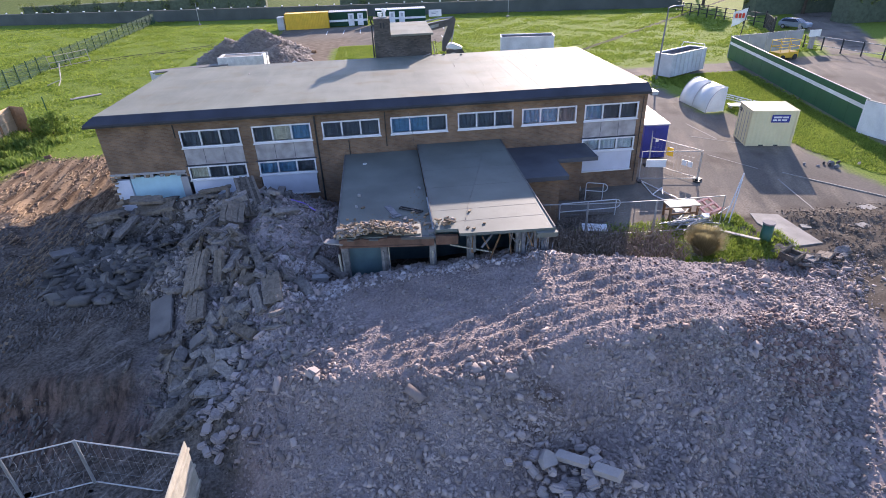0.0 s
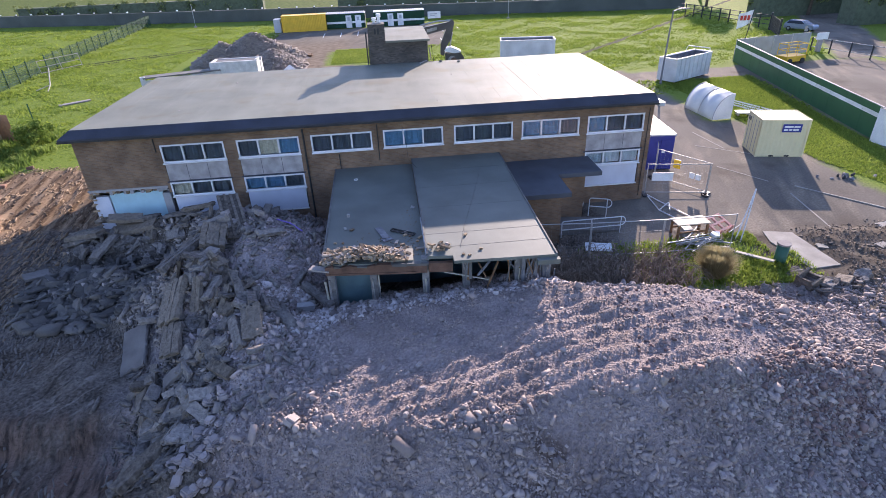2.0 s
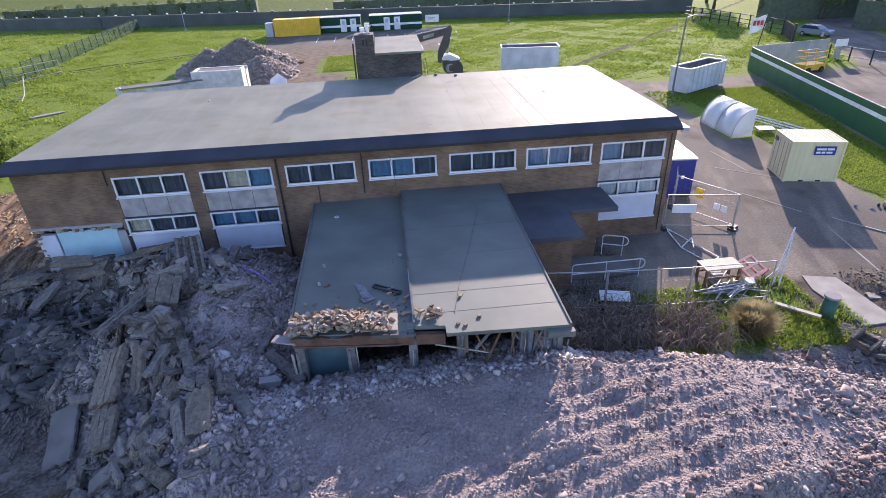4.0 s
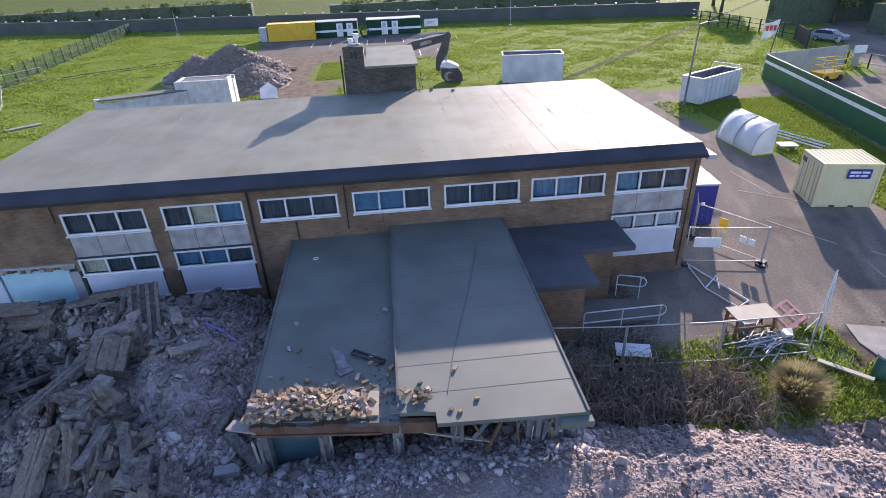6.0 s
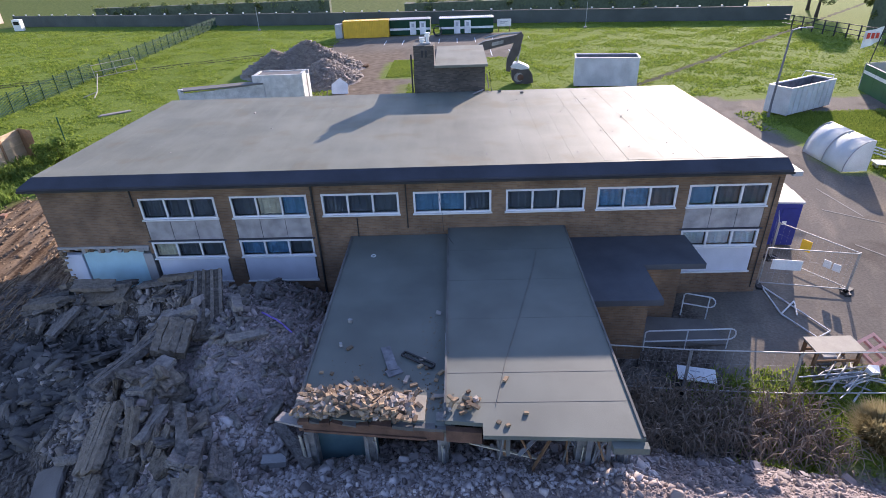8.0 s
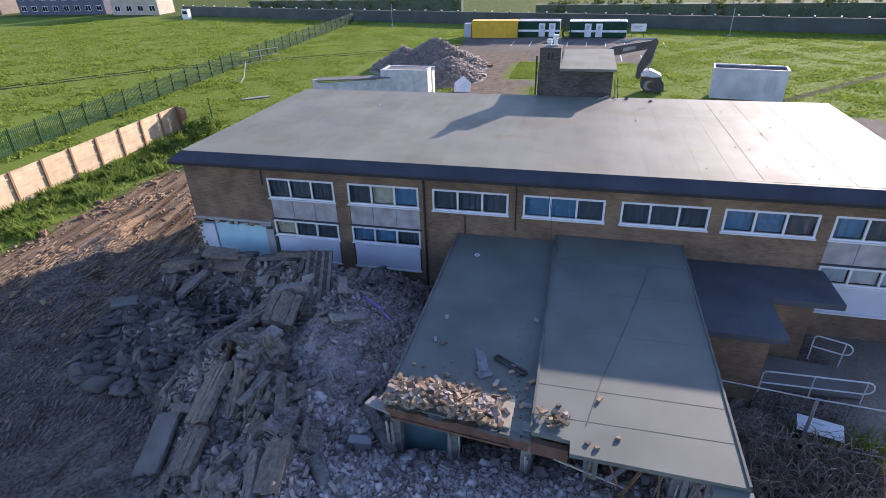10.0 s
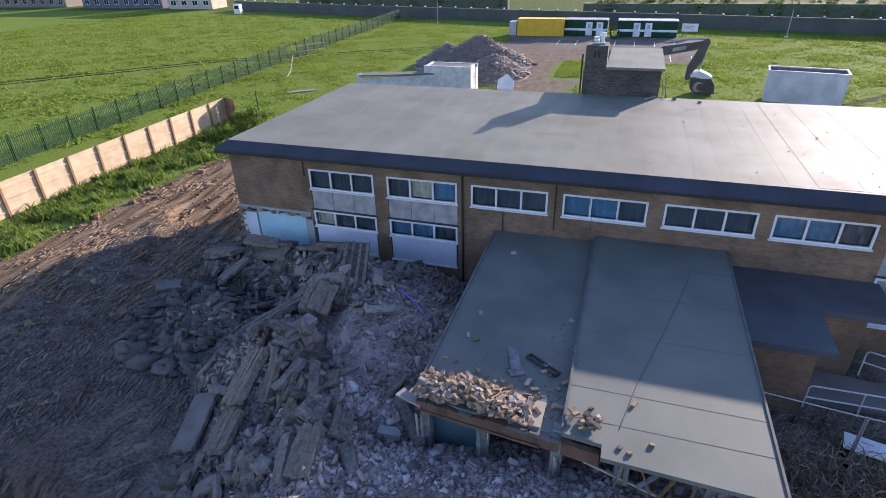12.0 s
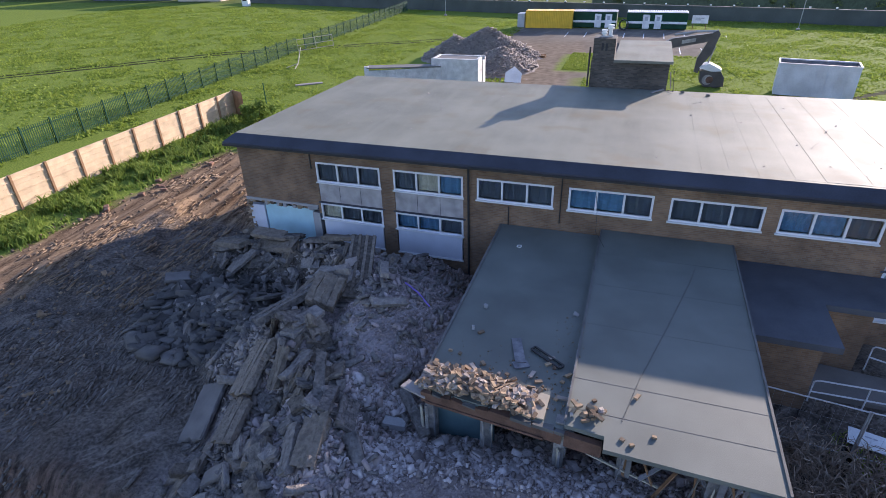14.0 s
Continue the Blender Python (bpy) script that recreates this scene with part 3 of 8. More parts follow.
    rut = noise_tex(1.2, 6, (4.5, 0.5, 1, 97))
    mud = ramp2(mathn("ADD", mathn("MULTIPLY", rut, 0.7), mathn("MULTIPLY", fine, 0.3)), (0.068, 0.042, 0.026), (0.3, 0.207, 0.13), 0.4, 0.62)
    stone = ramp2(mathn("ADD", mathn("MULTIPLY", mid, 0.4), mathn("MULTIPLY", fine, 0.6)), (0.215, 0.17, 0.157), (0.385, 0.315, 0.29))
    stone = mixc(mapr(noise_tex(0.42, 6), 0.48, 0.66, 0.4), stone, (0.23, 0.18, 0.155))
    # dark soil laid bare at the heap's foot
    stone = mixc(mathn("MULTIPLY", region((1, 0.3, 4.37, 0.7), (-1, -0.3, -6.97, 0.7), (0, 1, 13.26, 0.5), (0, -1, -14.86, 0.5)), mapr(noise_tex(0.9, 5), 0.4, 0.55, 0.9)), stone, ramp2(fine, (0.07, 0.05, 0.042), (0.17, 0.125, 0.105)))
    stone = mixc(mathn("MULTIPLY", region((1, 0.3, 13.50, 0.7), (-1, -0.3, -16.10, 0.7), (0, 1, 13.80, 0.5), (0, -1, -15.40, 0.5)), mapr(noise_tex(0.9, 5), 0.4, 0.55, 0.9)), stone, ramp2(fine, (0.07, 0.05, 0.042), (0.17, 0.125, 0.105)))
    # pale dust and brown soil carried over the tarmac along the drive
    tarmac = mixc(mapr(noise_tex(0.7, 7, (4.0, 1.0, 1, 70)), 0.5, 0.68, 0.6), tarmac, ramp2(fine, (0.23, 0.187, 0.14), (0.36, 0.3, 0.23)))
    tarmac = mixc(mapr(noise_tex(0.35, 7), 0.56, 0.7, 0.6), tarmac, (0.10, 0.08, 0.062))
    col = grass
    # car park behind, and the drive past the gable to the gate
    for reg in (region((0, 1, 76.5), (0, -1, -113.5), (1, 0, -21), (-1, 0, 5.9)), region((0, 1, 90.4), (0, -1, -113.5), (1, 0, -6.9), (-1, 0.17, 9.0)), region((1, 0, -14), (-1, 0, 7.5), (0, 1, 44), (0, -1, -80)),
                region((1, 0, 8), (0, 1, 22.8), (0, -1, -46.6), (-1, 0, -26.4)), region((1, 0, 9), (-1, 0, -24.0), (0, 1, 44), (0, -1, -55)), region((1, 0, 9), (-1, 0, -24.6), (0, 1, 50), (0, -1, -67)), region((1, 0, 15), (0, 1, 60.5), (0, -1, -65.5), (-1, 0, -38)),
                region((1, -0.18, 25.5), (0, 1, 20), (0, -1, -66), (-1, 0, -54)), region((1, -0.55, 14), (-1, 0.55, -22), (0, 1, 66), (0, -1, -130)), region((1, 0, 21), (0, 1, 22), (0, -1, -37.5), (-1, 0, -26))):
        col = mixc(reg, col, tarmac)
    col = mixc(region((1, 0, -19, 2), (-1, 0, 7.0, 2), (0, 1, 70, 3), (0, -1, -100, 4)), col, ramp2(mid, (0.15, 0.115, 0.08), (0.24, 0.185, 0.135)))
    col = mixc(region((1, 0, -10.0), (-1, 0, -4.0), (0, 1, 79.5), (0, -1, -90.4)), col, grass)
    col = mixc(region((1, -1, -54.6, 0.15), (-1, 1, 53.6, 0.15), (1, 0, 17), (0, 1, 66.5)), col, (0.045, 0.05, 0.018))
    col = mixc(region((1, 0, 7.0), (0, 1, 20.5), (0, -1, -27.2), (-1, 0, -15.5)), col, grass)
    col = mixc(region((0, 1, 146)), col, ramp2(mid, (0.07, 0.10, 0.025), (0.13, 0.16, 0.045)))
    col = mixc(region((1, -1, -54.8, 0.3), (-1, 1, 53.3, 0.3), (1, 0, 17), (-1, 0, -52)), col, (0.02, 0.028, 0.01))
    # wheel ruts across the fields
    for c_ in (139.9, 142.3):
        col = mixc(region((-1.03, 1, c_, 0.25), (1.03, -1, -c_ - 1.2, 0.25), (-1, 0, 57)), col, (0.028, 0.034, 0.012))
    for c_ in (114.6, 116.6):
        col = mixc(region((-0.585, 1, c_, 0.25), (0.585, -1, -c_ - 0.9, 0.25), (1, 0, -57), (-1, 0, 27)), col, (0.028, 0.034, 0.012))
    # building plot and the cleared ground before it
    col = mixc(region((1, -0.05, -32.4), (0, -1, -46), (-1, 0, 12), (0, 1, 5)), col, mud)
    col = mixc(region((1, 0, 15.2), (0, -1, -27.8), (-1, 0, -25.5), (0, 1, 0)), col, ramp2(mathn("ADD", mathn("MULTIPLY", mid, 0.5), mathn("MULTIPLY", fine, 0.5)), (0.06, 0.046, 0.034), (0.16, 0.13, 0.10)))
    dark = region((1, 0, -26), (0, -1, -35), (-1, 0, -9), (0, 1, 0))
    col = mixc(dark, col, earth)
    # red-brown subsoil in the dug bank, scored by the bucket
    score = noise_tex(1.6, 5, (0.35, 2.2, 1, 8))
    col = mixc(mathn("MULTIPLY", region((1, 0, -24, 1.5), (-1, 0, 11.4, 0.6), (0, 1, 16.3, 0.5), (0, -1, -19.4, 0.6)), mapr(noise_tex(0.5, 5), 0.3, 0.5, 0.85)), col, ramp2(score, (0.045, 0.03, 0.024), (0.19, 0.125, 0.095), 0.4, 0.6))
    crushed = region((1, 0.1, -6.5), (-1, 0, -16), (0, -1, -23.6), (0, 1, 0))
    col = mixc(crushed, col, stone)
    # grey dust trodden into the ridge of slabs
    dusty = region((1, 0, -11.8, 1.2), (-1, 0, 5.0), (0, 1, 17.5), (0, -1, -31.8))
    col = mixc(dusty, col, ramp2(mathn("ADD", mathn("MULTIPLY", mid, 0.5), mathn("MULTIPLY", fine, 0.5)), (0.26, 0.22, 0.212), (0.48, 0.41, 0.39)))
    t.links.new(col, b.inputs["Base Color"])
    b.inputs["Roughness"].default_value = 0.95
    b.inputs["Specular IOR Level"].default_value = 0.04
    bp = t.nodes.new("ShaderNodeBump")
    bp.inputs["Distance"].default_value = 0.2
    t.links.new(mathn("ADD", mathn("MULTIPLY", dark, 0.75), 0.08), bp.inputs["Strength"])
    t.links.new(mathn("ADD", mathn("ADD", mathn("MULTIPLY", mid, 0.5), fine), mathn("MULTIPLY", mathn("SUBTRACT", scrape, gouge), 0.5)), bp.inputs["Height"])
    t.links.new(bp.outputs[0], b.inputs["Normal"])
    return m


M_GROUND = ground_mat()
build_ground()

# ---------------------------------------------------------------- the two-storey block
FY = 32.4
BX0, BX1, BY1 = -19.05, 11.6, 45.2
block = thing("school_block", "partly demolished two-storey brown brick school block with a flat felt roof", "building", pose(0, FY, 0))


def window_unit(parent, x0, x1, z0, z1, curt, name="window"):
    """Three white-framed lights in one opening; the bars stand proud of the glass."""
    w = thing(name, "", "")
    w.parent = parent
    w.location = (x0, 0, z0)
    W, H = x1 - x0, z1 - z0
    bm = B()
    fr = 0.08
    for a, b_, c, d in ((0, W, 0, fr), (0, W, H - fr, H)):
        box(bm, a, b_, -0.02, 0.07, c, d)
    for i in range(4):
        c = (W - fr) * i / 3
        box(bm, c, c + fr, -0.025, 0.075, fr, H - fr)
    part("window_frame", bm, M_UPVC, w)
    bm = B()
    box(bm, -0.04, W + 0.04, -0.09, 0.02, -0.05, 0.0)
    part("window_sill", bm, M_UPVC, w)
    for i in range(3):
        a = fr + (W - fr) * i / 3
        b_ = (W - fr) * (i + 1) / 3
        bm = B()
        box(bm, a, b_, 0.02, 0.03, fr, H - fr)
        p = part("pane", bm, M_GLASS, w)
        p.visible_shadow = False
        if curt[i]:
            bm = B()
            n = 10
            prev = None
            for k in range(n + 1):
                xx = a + (b_ - a) * k / n
                yy = 0.16 + 0.025 * math.sin(k * 2.1)
                cur = (bm.verts.new((xx, yy, fr)), bm.verts.new((xx, yy, H - fr)))
                if prev:
                    bm.faces.new((prev[0], cur[0], cur[1], prev[1]))
                prev = cur
            part("curtain_or_tone_sheet", bm, (M_CURTAIN, M_CURTAIN2, M_ROOM, M_PANETONE)[curt[i] - 1], w)
    return w


WX = [-14.93 + 3.82 * i + d for i, d in enumerate((0.08, 0.13, 0.14, 0.14, 0.14, 0.04, -0.09))]
WW = 3.22
bm = B()
T = 0.3
# storey bands of brick between the openings (local y: 0 is the face)
box(bm, BX0, BX1, 0, T, 5.22, 5.748)
edges = [-15.0]
for x in WX:
    box(bm, edges[-1], x, 0, T, 4.2, 5.22)
    edges.append(x + WW)
box(bm, edges[-1], BX1, 0, T, 4.2, 5.22)
for i in range(2, 6):
    box(bm, WX[i - 1] + WW, WX[i] + WW, 0, T, 3.2, 4.2)
box(bm, WX[5] + WW, WX[6], 0, T, 3.2, 4.2)
box(bm, BX0, -15.0, 0, T, 2.95, 5.22)
for a, b_ in ((-15.0, WX[0]), (WX[0] + WW, WX[1]), (WX[6] + WW, BX1)):
    box(bm, a, b_, 0, T, 0.0 if a > -15.0 else 2.6, 4.2)
box(bm, WX[1] + WW, WX[6], 0, T, -0.3, 3.2)
for i in (0, 1, 6):
    box(bm, WX[i], WX[i] + WW, 0, T, -0.3, 1.08)
part("wall", bm, M_BRICK, block, "brown facing brick front wall with stains")
for wx0, wx1, wy0, wy1 in ((BX1 - T, BX1, T, BY1 - FY), (BX0, BX0 + T, T, BY1 - FY), (BX0 + T, BX1 - T, BY1 - FY - T, BY1 - FY)):
    bm = B()
    box(bm, wx0, wx1, wy0, wy1, -0.3, 5.75)
    part("wall", bm, M_BRICK, block, "brown brick outer wall")
for i in (0, 1, 6):
    for k in range(3):
        bm = B()
        a = WX[i] + WW * k / 3
        box(bm, a + 0.012, a + WW / 3 - 0.012, 0.03, 0.2, 3.24, 4.16)
        part("spandrel_panel", bm, M_PEBBLE, block, "grey pebbledash spandrel panel")
    bm = B()
    box(bm, WX[i], WX[i] + WW, 0.05, 0.25, 3.18, 4.2)
    part("spandrel_backing", bm, M_FASCIA, block)
    bm = B()
    box(bm, WX[i] + 0.06, WX[i] + WW - 0.06, 0.0, 0.08, 1.14, 2.36)
    part("infill_panel", bm, M_PANEL, block, "white boarded panel under the window")
# 4 is a dark sheet added behind a pane in place of reflections
CURT = [(4, 4, 4), (4, 2, 1), (4, 4, 4), (1, 1, 4), (4, 4, 4), (1, 1, 4), (1, 4, 4)]
for i in range(7):
    window_unit(block, WX[i], WX[i] + WW, 4.25, 5.22, CURT[i])
for i, c in ((0, (2, 4, 4)), (1, (1, 1, 4)), (6, (3, 3, 3))):
    window_unit(block, WX[i], WX[i] + WW, 2.36, 3.16, c)
# floors and partitions
bm = B()
box(bm, BX0 + T, BX1 - T, T, BY1 - FY - T, 3.0, 3.2)
part("upper_floor", bm, M_ROOM, block)
bm = B()
box(bm, BX0 + T, BX1 - T, T, BY1 - FY - T, -0.2, 0.0)
part("ground_floor", bm, M_ROOM, block)
for i in range(8):
    bm = B()
    xx = -15.2 + 3.82 * i
    box(bm, xx, xx + 0.1, T, 5.0, 0.0, 3.0)
    box(bm, xx, xx + 0.1, T, 5.0, 3.2, 5.6)
    part("partition", bm, M_ROOM, block)
bm = B()
box(bm, BX0 + T, BX1 - T, 5.0, 5.1, 0.0, 3.0)
box(bm, BX0 + T, BX1 - T, 5.0, 5.1, 3.2, 5.6)
part("corridor_wall", bm, M_ROOM, block)
# roof: a deck with a slight fall to the back, and a felt skirt that slopes out over the eaves
def roof_z(y):
    return 6.3 - 0.0102 * (y - FY)


RX0, RX1, RB = BX0 + 0.12, BX1 - 0.12, BY1 - FY + 0.1
bm = B()
prism(bm, [(RX0, -0.02), (RX1, -0.02), (RX1, RB), (RX0, RB)], 5.75, lambda x, y: roof_z(y + FY))
roof = part("roof", bm, M_FELT, block, "pale grey felt flat roof with lapped seams")
# strips in a slightly paler felt tone at the right end
for x0, x1, g in ((4.4, 5.3, 0.004), (5.34, 6.7, 0.007), (6.74, 8.3, 0.004), (8.34, RX1 - 0.1, 0.007)):
    bm = B()
    prism(bm, [(x0, 0.15), (x1, 0.15), (x1 - 0.12, RB - 0.1), (x0 - 0.12, RB - 0.1)], 6.15, lambda x, y: roof_z(y + FY) + g)
    part("felt_strip", bm, M_FELTPALE, block, "slightly paler felt strip")


def skirt(outline, name, material, label=""):
    """A skirt round the roof: each corner runs down from an inner to an outer line, with a lip under it."""
    bm = B()
    rings = []
    for k, z in ((0.0, 6.295), (1.0, 5.93), (1.0, 5.82), (0.45, 5.8)):
        rings.append([bm.verts.new((xi + (xo - xi) * k, yi + (yo - yi) * k, z - (0.0102 * yi if k == 0 else 0))) for (xi, yi), (xo, yo) in outline])
    for p, q in zip(rings, rings[1:]):
        for k in range(len(outline) - 1):
            bm.faces.new((p[k], p[k + 1], q[k + 1], q[k]))
    o = part(name, bm, material, block, label)
    o.modifiers.new("thickness", "SOLIDIFY").thickness = 0.02
    return o


skirt([((RX0, RB), (BX0 - 0.4, RB)), ((RX0, -0.03), (BX0 - 0.4, -0.42)), ((RX1, -0.03), (BX1 + 0.02, -0.42)), ((RX1, 0.5), (BX1 + 0.02, 0.5))], "fascia", M_FASCIA, "dark navy felt skirt sloping over the eaves")
bm = B()
box(bm, BX0 - 0.38, BX1 + 0.02, -0.4, -0.002, 5.752, 5.796)
part("soffit", bm, M_CONCD, block, "dark soffit board under the eaves")
bm = B()
box(bm, BX0 - 0.42, BX1 + 0.05, -0.47, -0.425, 5.76, 5.85)
part("gutter", bm, M_BLACK, block, "dark gutter along the eaves")
# broken end bay: pale blue plaster of a lost room
bm = B()
box(bm, -18.15, -15.4, 0.12, 0.3, -0.3, 2.72)
part("plaster_wall", bm, M_BLUEWALL, block, "pale blue plaster wall laid bare by demolition")
bm = B()
box(bm, BX0, -18.2, 0.05, 0.3, -0.3, 2.6)
part("plaster_wall", bm, M_PANEL, block, "white plaster strip laid bare by demolition")
bm = B()
box(bm, -15.4, -15.0, 0.0, 0.3, -0.3, 2.6)
part("pier", bm, M_CONC, block, "rough concrete pier")

# stack and tank room behind the roof edge
tank = thing("tank_room", "dark brick tank room with a chimney, flat pale roof", "building", pose(0, 45.4, 0))
bm = B()
box(bm, -4.0, 0.25, 0, 6.5, 0, 7.6)
part("wall", bm, M_DKBRICK, tank)
bm = B()
box(bm, -2.75, 0.4, -0.28, 6.6, 7.62, 7.76)
part("roof", bm, M_FELT, tank)
bm = B()
box(bm, -3.95, -2.75, -0.02, 1.3, 7.6, 8.85)
part("chimney", bm, M_DKBRICK, tank)

# ---------------------------------------------------------------- the single-storey annexe
annexe = thing("annexe", "half-demolished single-storey annexe with two flat felt roofs", "building", pose(0, 0, 0))
bm = B()
prism(bm, [(-5.95, 22.1), (-1.92, 21.7), (-1.92, 32.38), (-6.05, 32.38)], 3.19, 3.25)
part("roof", bm, M_FELT2, annexe, "lower grey felt roof strewn with loose brick")
bm = B()
prism(bm, [(-1.9, 21.6), (-0.95, 21.5), (-0.95, 21.1), (2.95, 20.95), (2.95, 32.38), (-1.9, 32.38)], 3.42, 3.55)
part("roof", bm, M_FELT2, annexe, "higher grey felt roof with lapped seams")
bm = B()
prism(bm, [(2.97, 27.6), (5.65, 27.6), (5.65, 30.0), (8.05, 30.0), (8.05, 32.38), (2.97, 32.38)], 2.72, 2.95)
part("roof", bm, M_CANOPY, annexe, "dark canopy roof in two steps")
for wx0, wx1, wy0, wy1, wz in ((3.1, 5.3, 28.0, 28.25, 2.72), (5.05, 5.3, 28.25, 30.4, 2.72), (5.3, 7.3, 30.4, 30.65, 2.72), (7.05, 7.3, 30.65, 32.38, 2.72), (2.6, 2.85, 23.0, 32.38, 3.3), (-5.85, -5.6, 24.0, 32.38, 2.95)):
    bm = B()
    box(bm, wx0, wx1, wy0, wy1, -0.2, wz)
    part("wall", bm, M_BRICK, annexe, "brown brick side wall")
for x, y in ((-5.7, 22.4), (-4.05, 22.3), (-2.0, 22.0), (-0.4, 22.0), (1.6, 21.6), (2.7, 21.5)):
    bm = B()
    box(bm, x - 0.14, x + 0.14, y - 0.14, y + 0.14, 0, 2.95 if x < -2.5 else 3.3)
    part("column", bm, M_COLUMN, annexe, "chipped pale concrete column")
bm = B()
box(bm, -5.9, 2.8, 25.5, 25.7, 0, 2.95)
part("wall", bm, M_TEAL, annexe, "painted inner wall in the dark")
for x0, x1, y0, z0, z1 in ((-5.8, -1.95, 22.9, 2.93, 3.186), (-1.85, 2.8, 22.0, 3.28, 3.418)):
    bm = B()
    box(bm, x0, x1, y0, 32.36, z0, z1)
    part("ceiling_void", bm, M_TIMBER, annexe, "dark joists under the felt deck")
for k in range(9):
    bm = B()
    x = -5.5 + 0.45 * k
    box(bm, x, x + 0.05, 22.25 - 0.1 * (x + 5.9) * 0.4, 22.895, 2.98, 3.186)
    part("joist", bm, M_TIMBER, annexe)

# ---------------------------------------------------------------- fences
def heras(x0, y0, x1, y1, z=0.0, h=2.0, label="galvanised mesh site fence panel on block feet", lean=0):
    """One temporary fence panel: tube frame, wires, two feet."""
    L = math.hypot(x1 - x0, y1 - y0)
    p = thing("site_fence", label, "fence", pose(x0, y0, z, lean, 0, math.degrees(math.atan2(y1 - y0, x1 - x0))), "site fence panels")
    for a, b_ in (((0, 0, 0.12), (0, 0, h)), ((L, 0, 0.12), (L, 0, h))):
        bm = B()
        tube(bm, [a, b_], 0.028, 6)
        part("post", bm, M_STEEL, p)
    for zz in (0.2, h - 0.03):
        bm = B()
        tube(bm, [(0, 0, zz), (L, 0, zz)], 0.024, 6)
        part("rail", bm, M_STEEL, p)
    bm = B()
    n = int(L / 0.25)
    for i in range(1, n):
        beam(bm, (L * i / n, 0, 0.2), (L * i / n, 0, h - 0.03), 0.003)
    for zz in (0.75, 1.4):
        beam(bm, (0, 0, zz), (L, 0, zz), 0.003)
    tagged(part("mesh", bm, M_STEEL, p), kind="stuff")
    for xx in (0.0, L):
        bm = B()
        box(bm, xx - 0.12, xx + 0.12, -0.34, 0.34, 0, 0.12)
        part("foot", bm, M_BLACK, p, "black block foot")
    return p


FENCE = [(3.3, 26.45), (6.25, 26.1), (9.75, 25.85), (13.35, 25.8)]
for (a, b_), (c, d) in zip(FENCE, FENCE[1:]):
    heras(a, b_, c - 0.06, d)
fallen = thing("leaning_fence_panel", "bent mesh site fence panel leaning over the tube pile", "fence", pose(14.15, 26.7, 0))
for p, q, r in (((0, 0, 0), (1.6, 1.55, 2.05), 0.035), ((0.12, -0.25, 0), (0.95, 0.75, 1.05), 0.03), ((0.95, 0.75, 1.05), (1.6, 1.55, 2.05), 0.03), ((-0.5, -0.1, 0.55), (0.5, 0.5, 0.65), 0.02)):
    bm = B()
    tube(bm, [p, q], r, 6)
    part("tube", bm, M_RAIL, fallen)

yard_panel = heras(12.0, 32.85, 15.45, 32.15)
bm = B()
box(bm, 0.3, 1.5, -0.05, -0.02, 0.95, 1.45)
part("notice_board", bm, M_WHITE, yard_panel, "blank white notice board")
side_panel = heras(15.55, 32.2, 13.7, 35.2)
bm = B()
box(bm, 1.9, 2.35, 0.02, 0.05, 1.1, 1.65)
part("warning_sign", bm, M_YELLOW, side_panel, "yellow warning sign")
for k in range(2):
    bm = B()
    box(bm, 0.5 + 0.4 * k, 0.82 + 0.4 * k, 0.02, 0.05, 0.75, 1.1)
    part("notice", bm, M_WHITE, side_panel, "small white notice")
heras(13.7, 35.3, 15.2, 38.3)
# fallen brace frame on the tarmac
brace = thing("fence_brace", "pale tubular fence brace fallen on the tarmac", "fence brace", pose(0, 0, 0.04))
for a, b_ in (((12.1, 32.8), (13.2, 29.4)), ((12.1, 32.8), (11.9, 30.6)), ((11.9, 30.6), (12.9, 31.5)), ((11.9, 30.6), (12.5, 29.0)), ((12.5, 29.0), (13.2, 29.4)), ((12.5, 30.5), (12.9, 31.5))):
    bm = B()
    tube(bm, [(*a, 0.02), (*b_, 0.02)], 0.035, 6)
    part("tube", bm, M_RAIL, brace)

near_fence = [(-18.6, 13.2), (-15.4, 13.95), (-13.5, 14.35), (-10.15, 13.4)]
for (a, b_), (c, d) in zip(near_fence, near_fence[1:]):
    heras(a, b_, c - 0.04, d - 0.02, -0.8, 2.05)
# timber hoarding panel that ends at the near fence
nh = thing("timber_hoarding", "pale timber hoarding panel beside the mesh fence", "fence", pose(-10.1, 13.7, -0.75, 0, 0, -88))
bm = B()
box(bm, 0, 2.4, 0, 0.03, 0, 2.15)
part("board", bm, M_TIMBERPALE, nh)
for xx in (0.02, 1.2, 2.3):
    bm = B()
    box(bm, xx, xx + 0.09, -0.09, 0, 0, 2.0)
    part("post", bm, M_TIMBER, nh)
for zz in (0.4, 1.1, 1.8):
    bm = B()
    box(bm, 0.0, 2.4, 0.03, 0.09, zz, zz + 0.08)
    part("rail", bm, M_TIMBERPALE, nh)

# new timber fence on the far left
tf = thing("timber_fence", "new pale timber fence panel with battens and a brown post", "fence", pose(0, 0, 0), "timber fence")
for k in range(3):
    bm = B()
    box(bm, 0.0, 2.4, -0.012, 0.012, 0.06 + 0.72 * k, 0.06 + 0.715 * (k + 1))
    part("board", bm, M_WOOD, tf)
for zz in (0.35, 1.08, 1.8, 2.16):
    bm = B()
    box(bm, 0.1, 2.4, -0.06, -0.012, zz, zz + 0.07)
    part("rail", bm, M_WOOD, tf)
bm = B()
box(bm, -0.05, 0.1, -0.13, 0.03, 0, 2.25)
part("post", bm, M_POST, tf)
FA = math.degrees(math.atan2(20.4, -0.1))
ux, uy = math.cos(radians(FA)), math.sin(radians(FA))
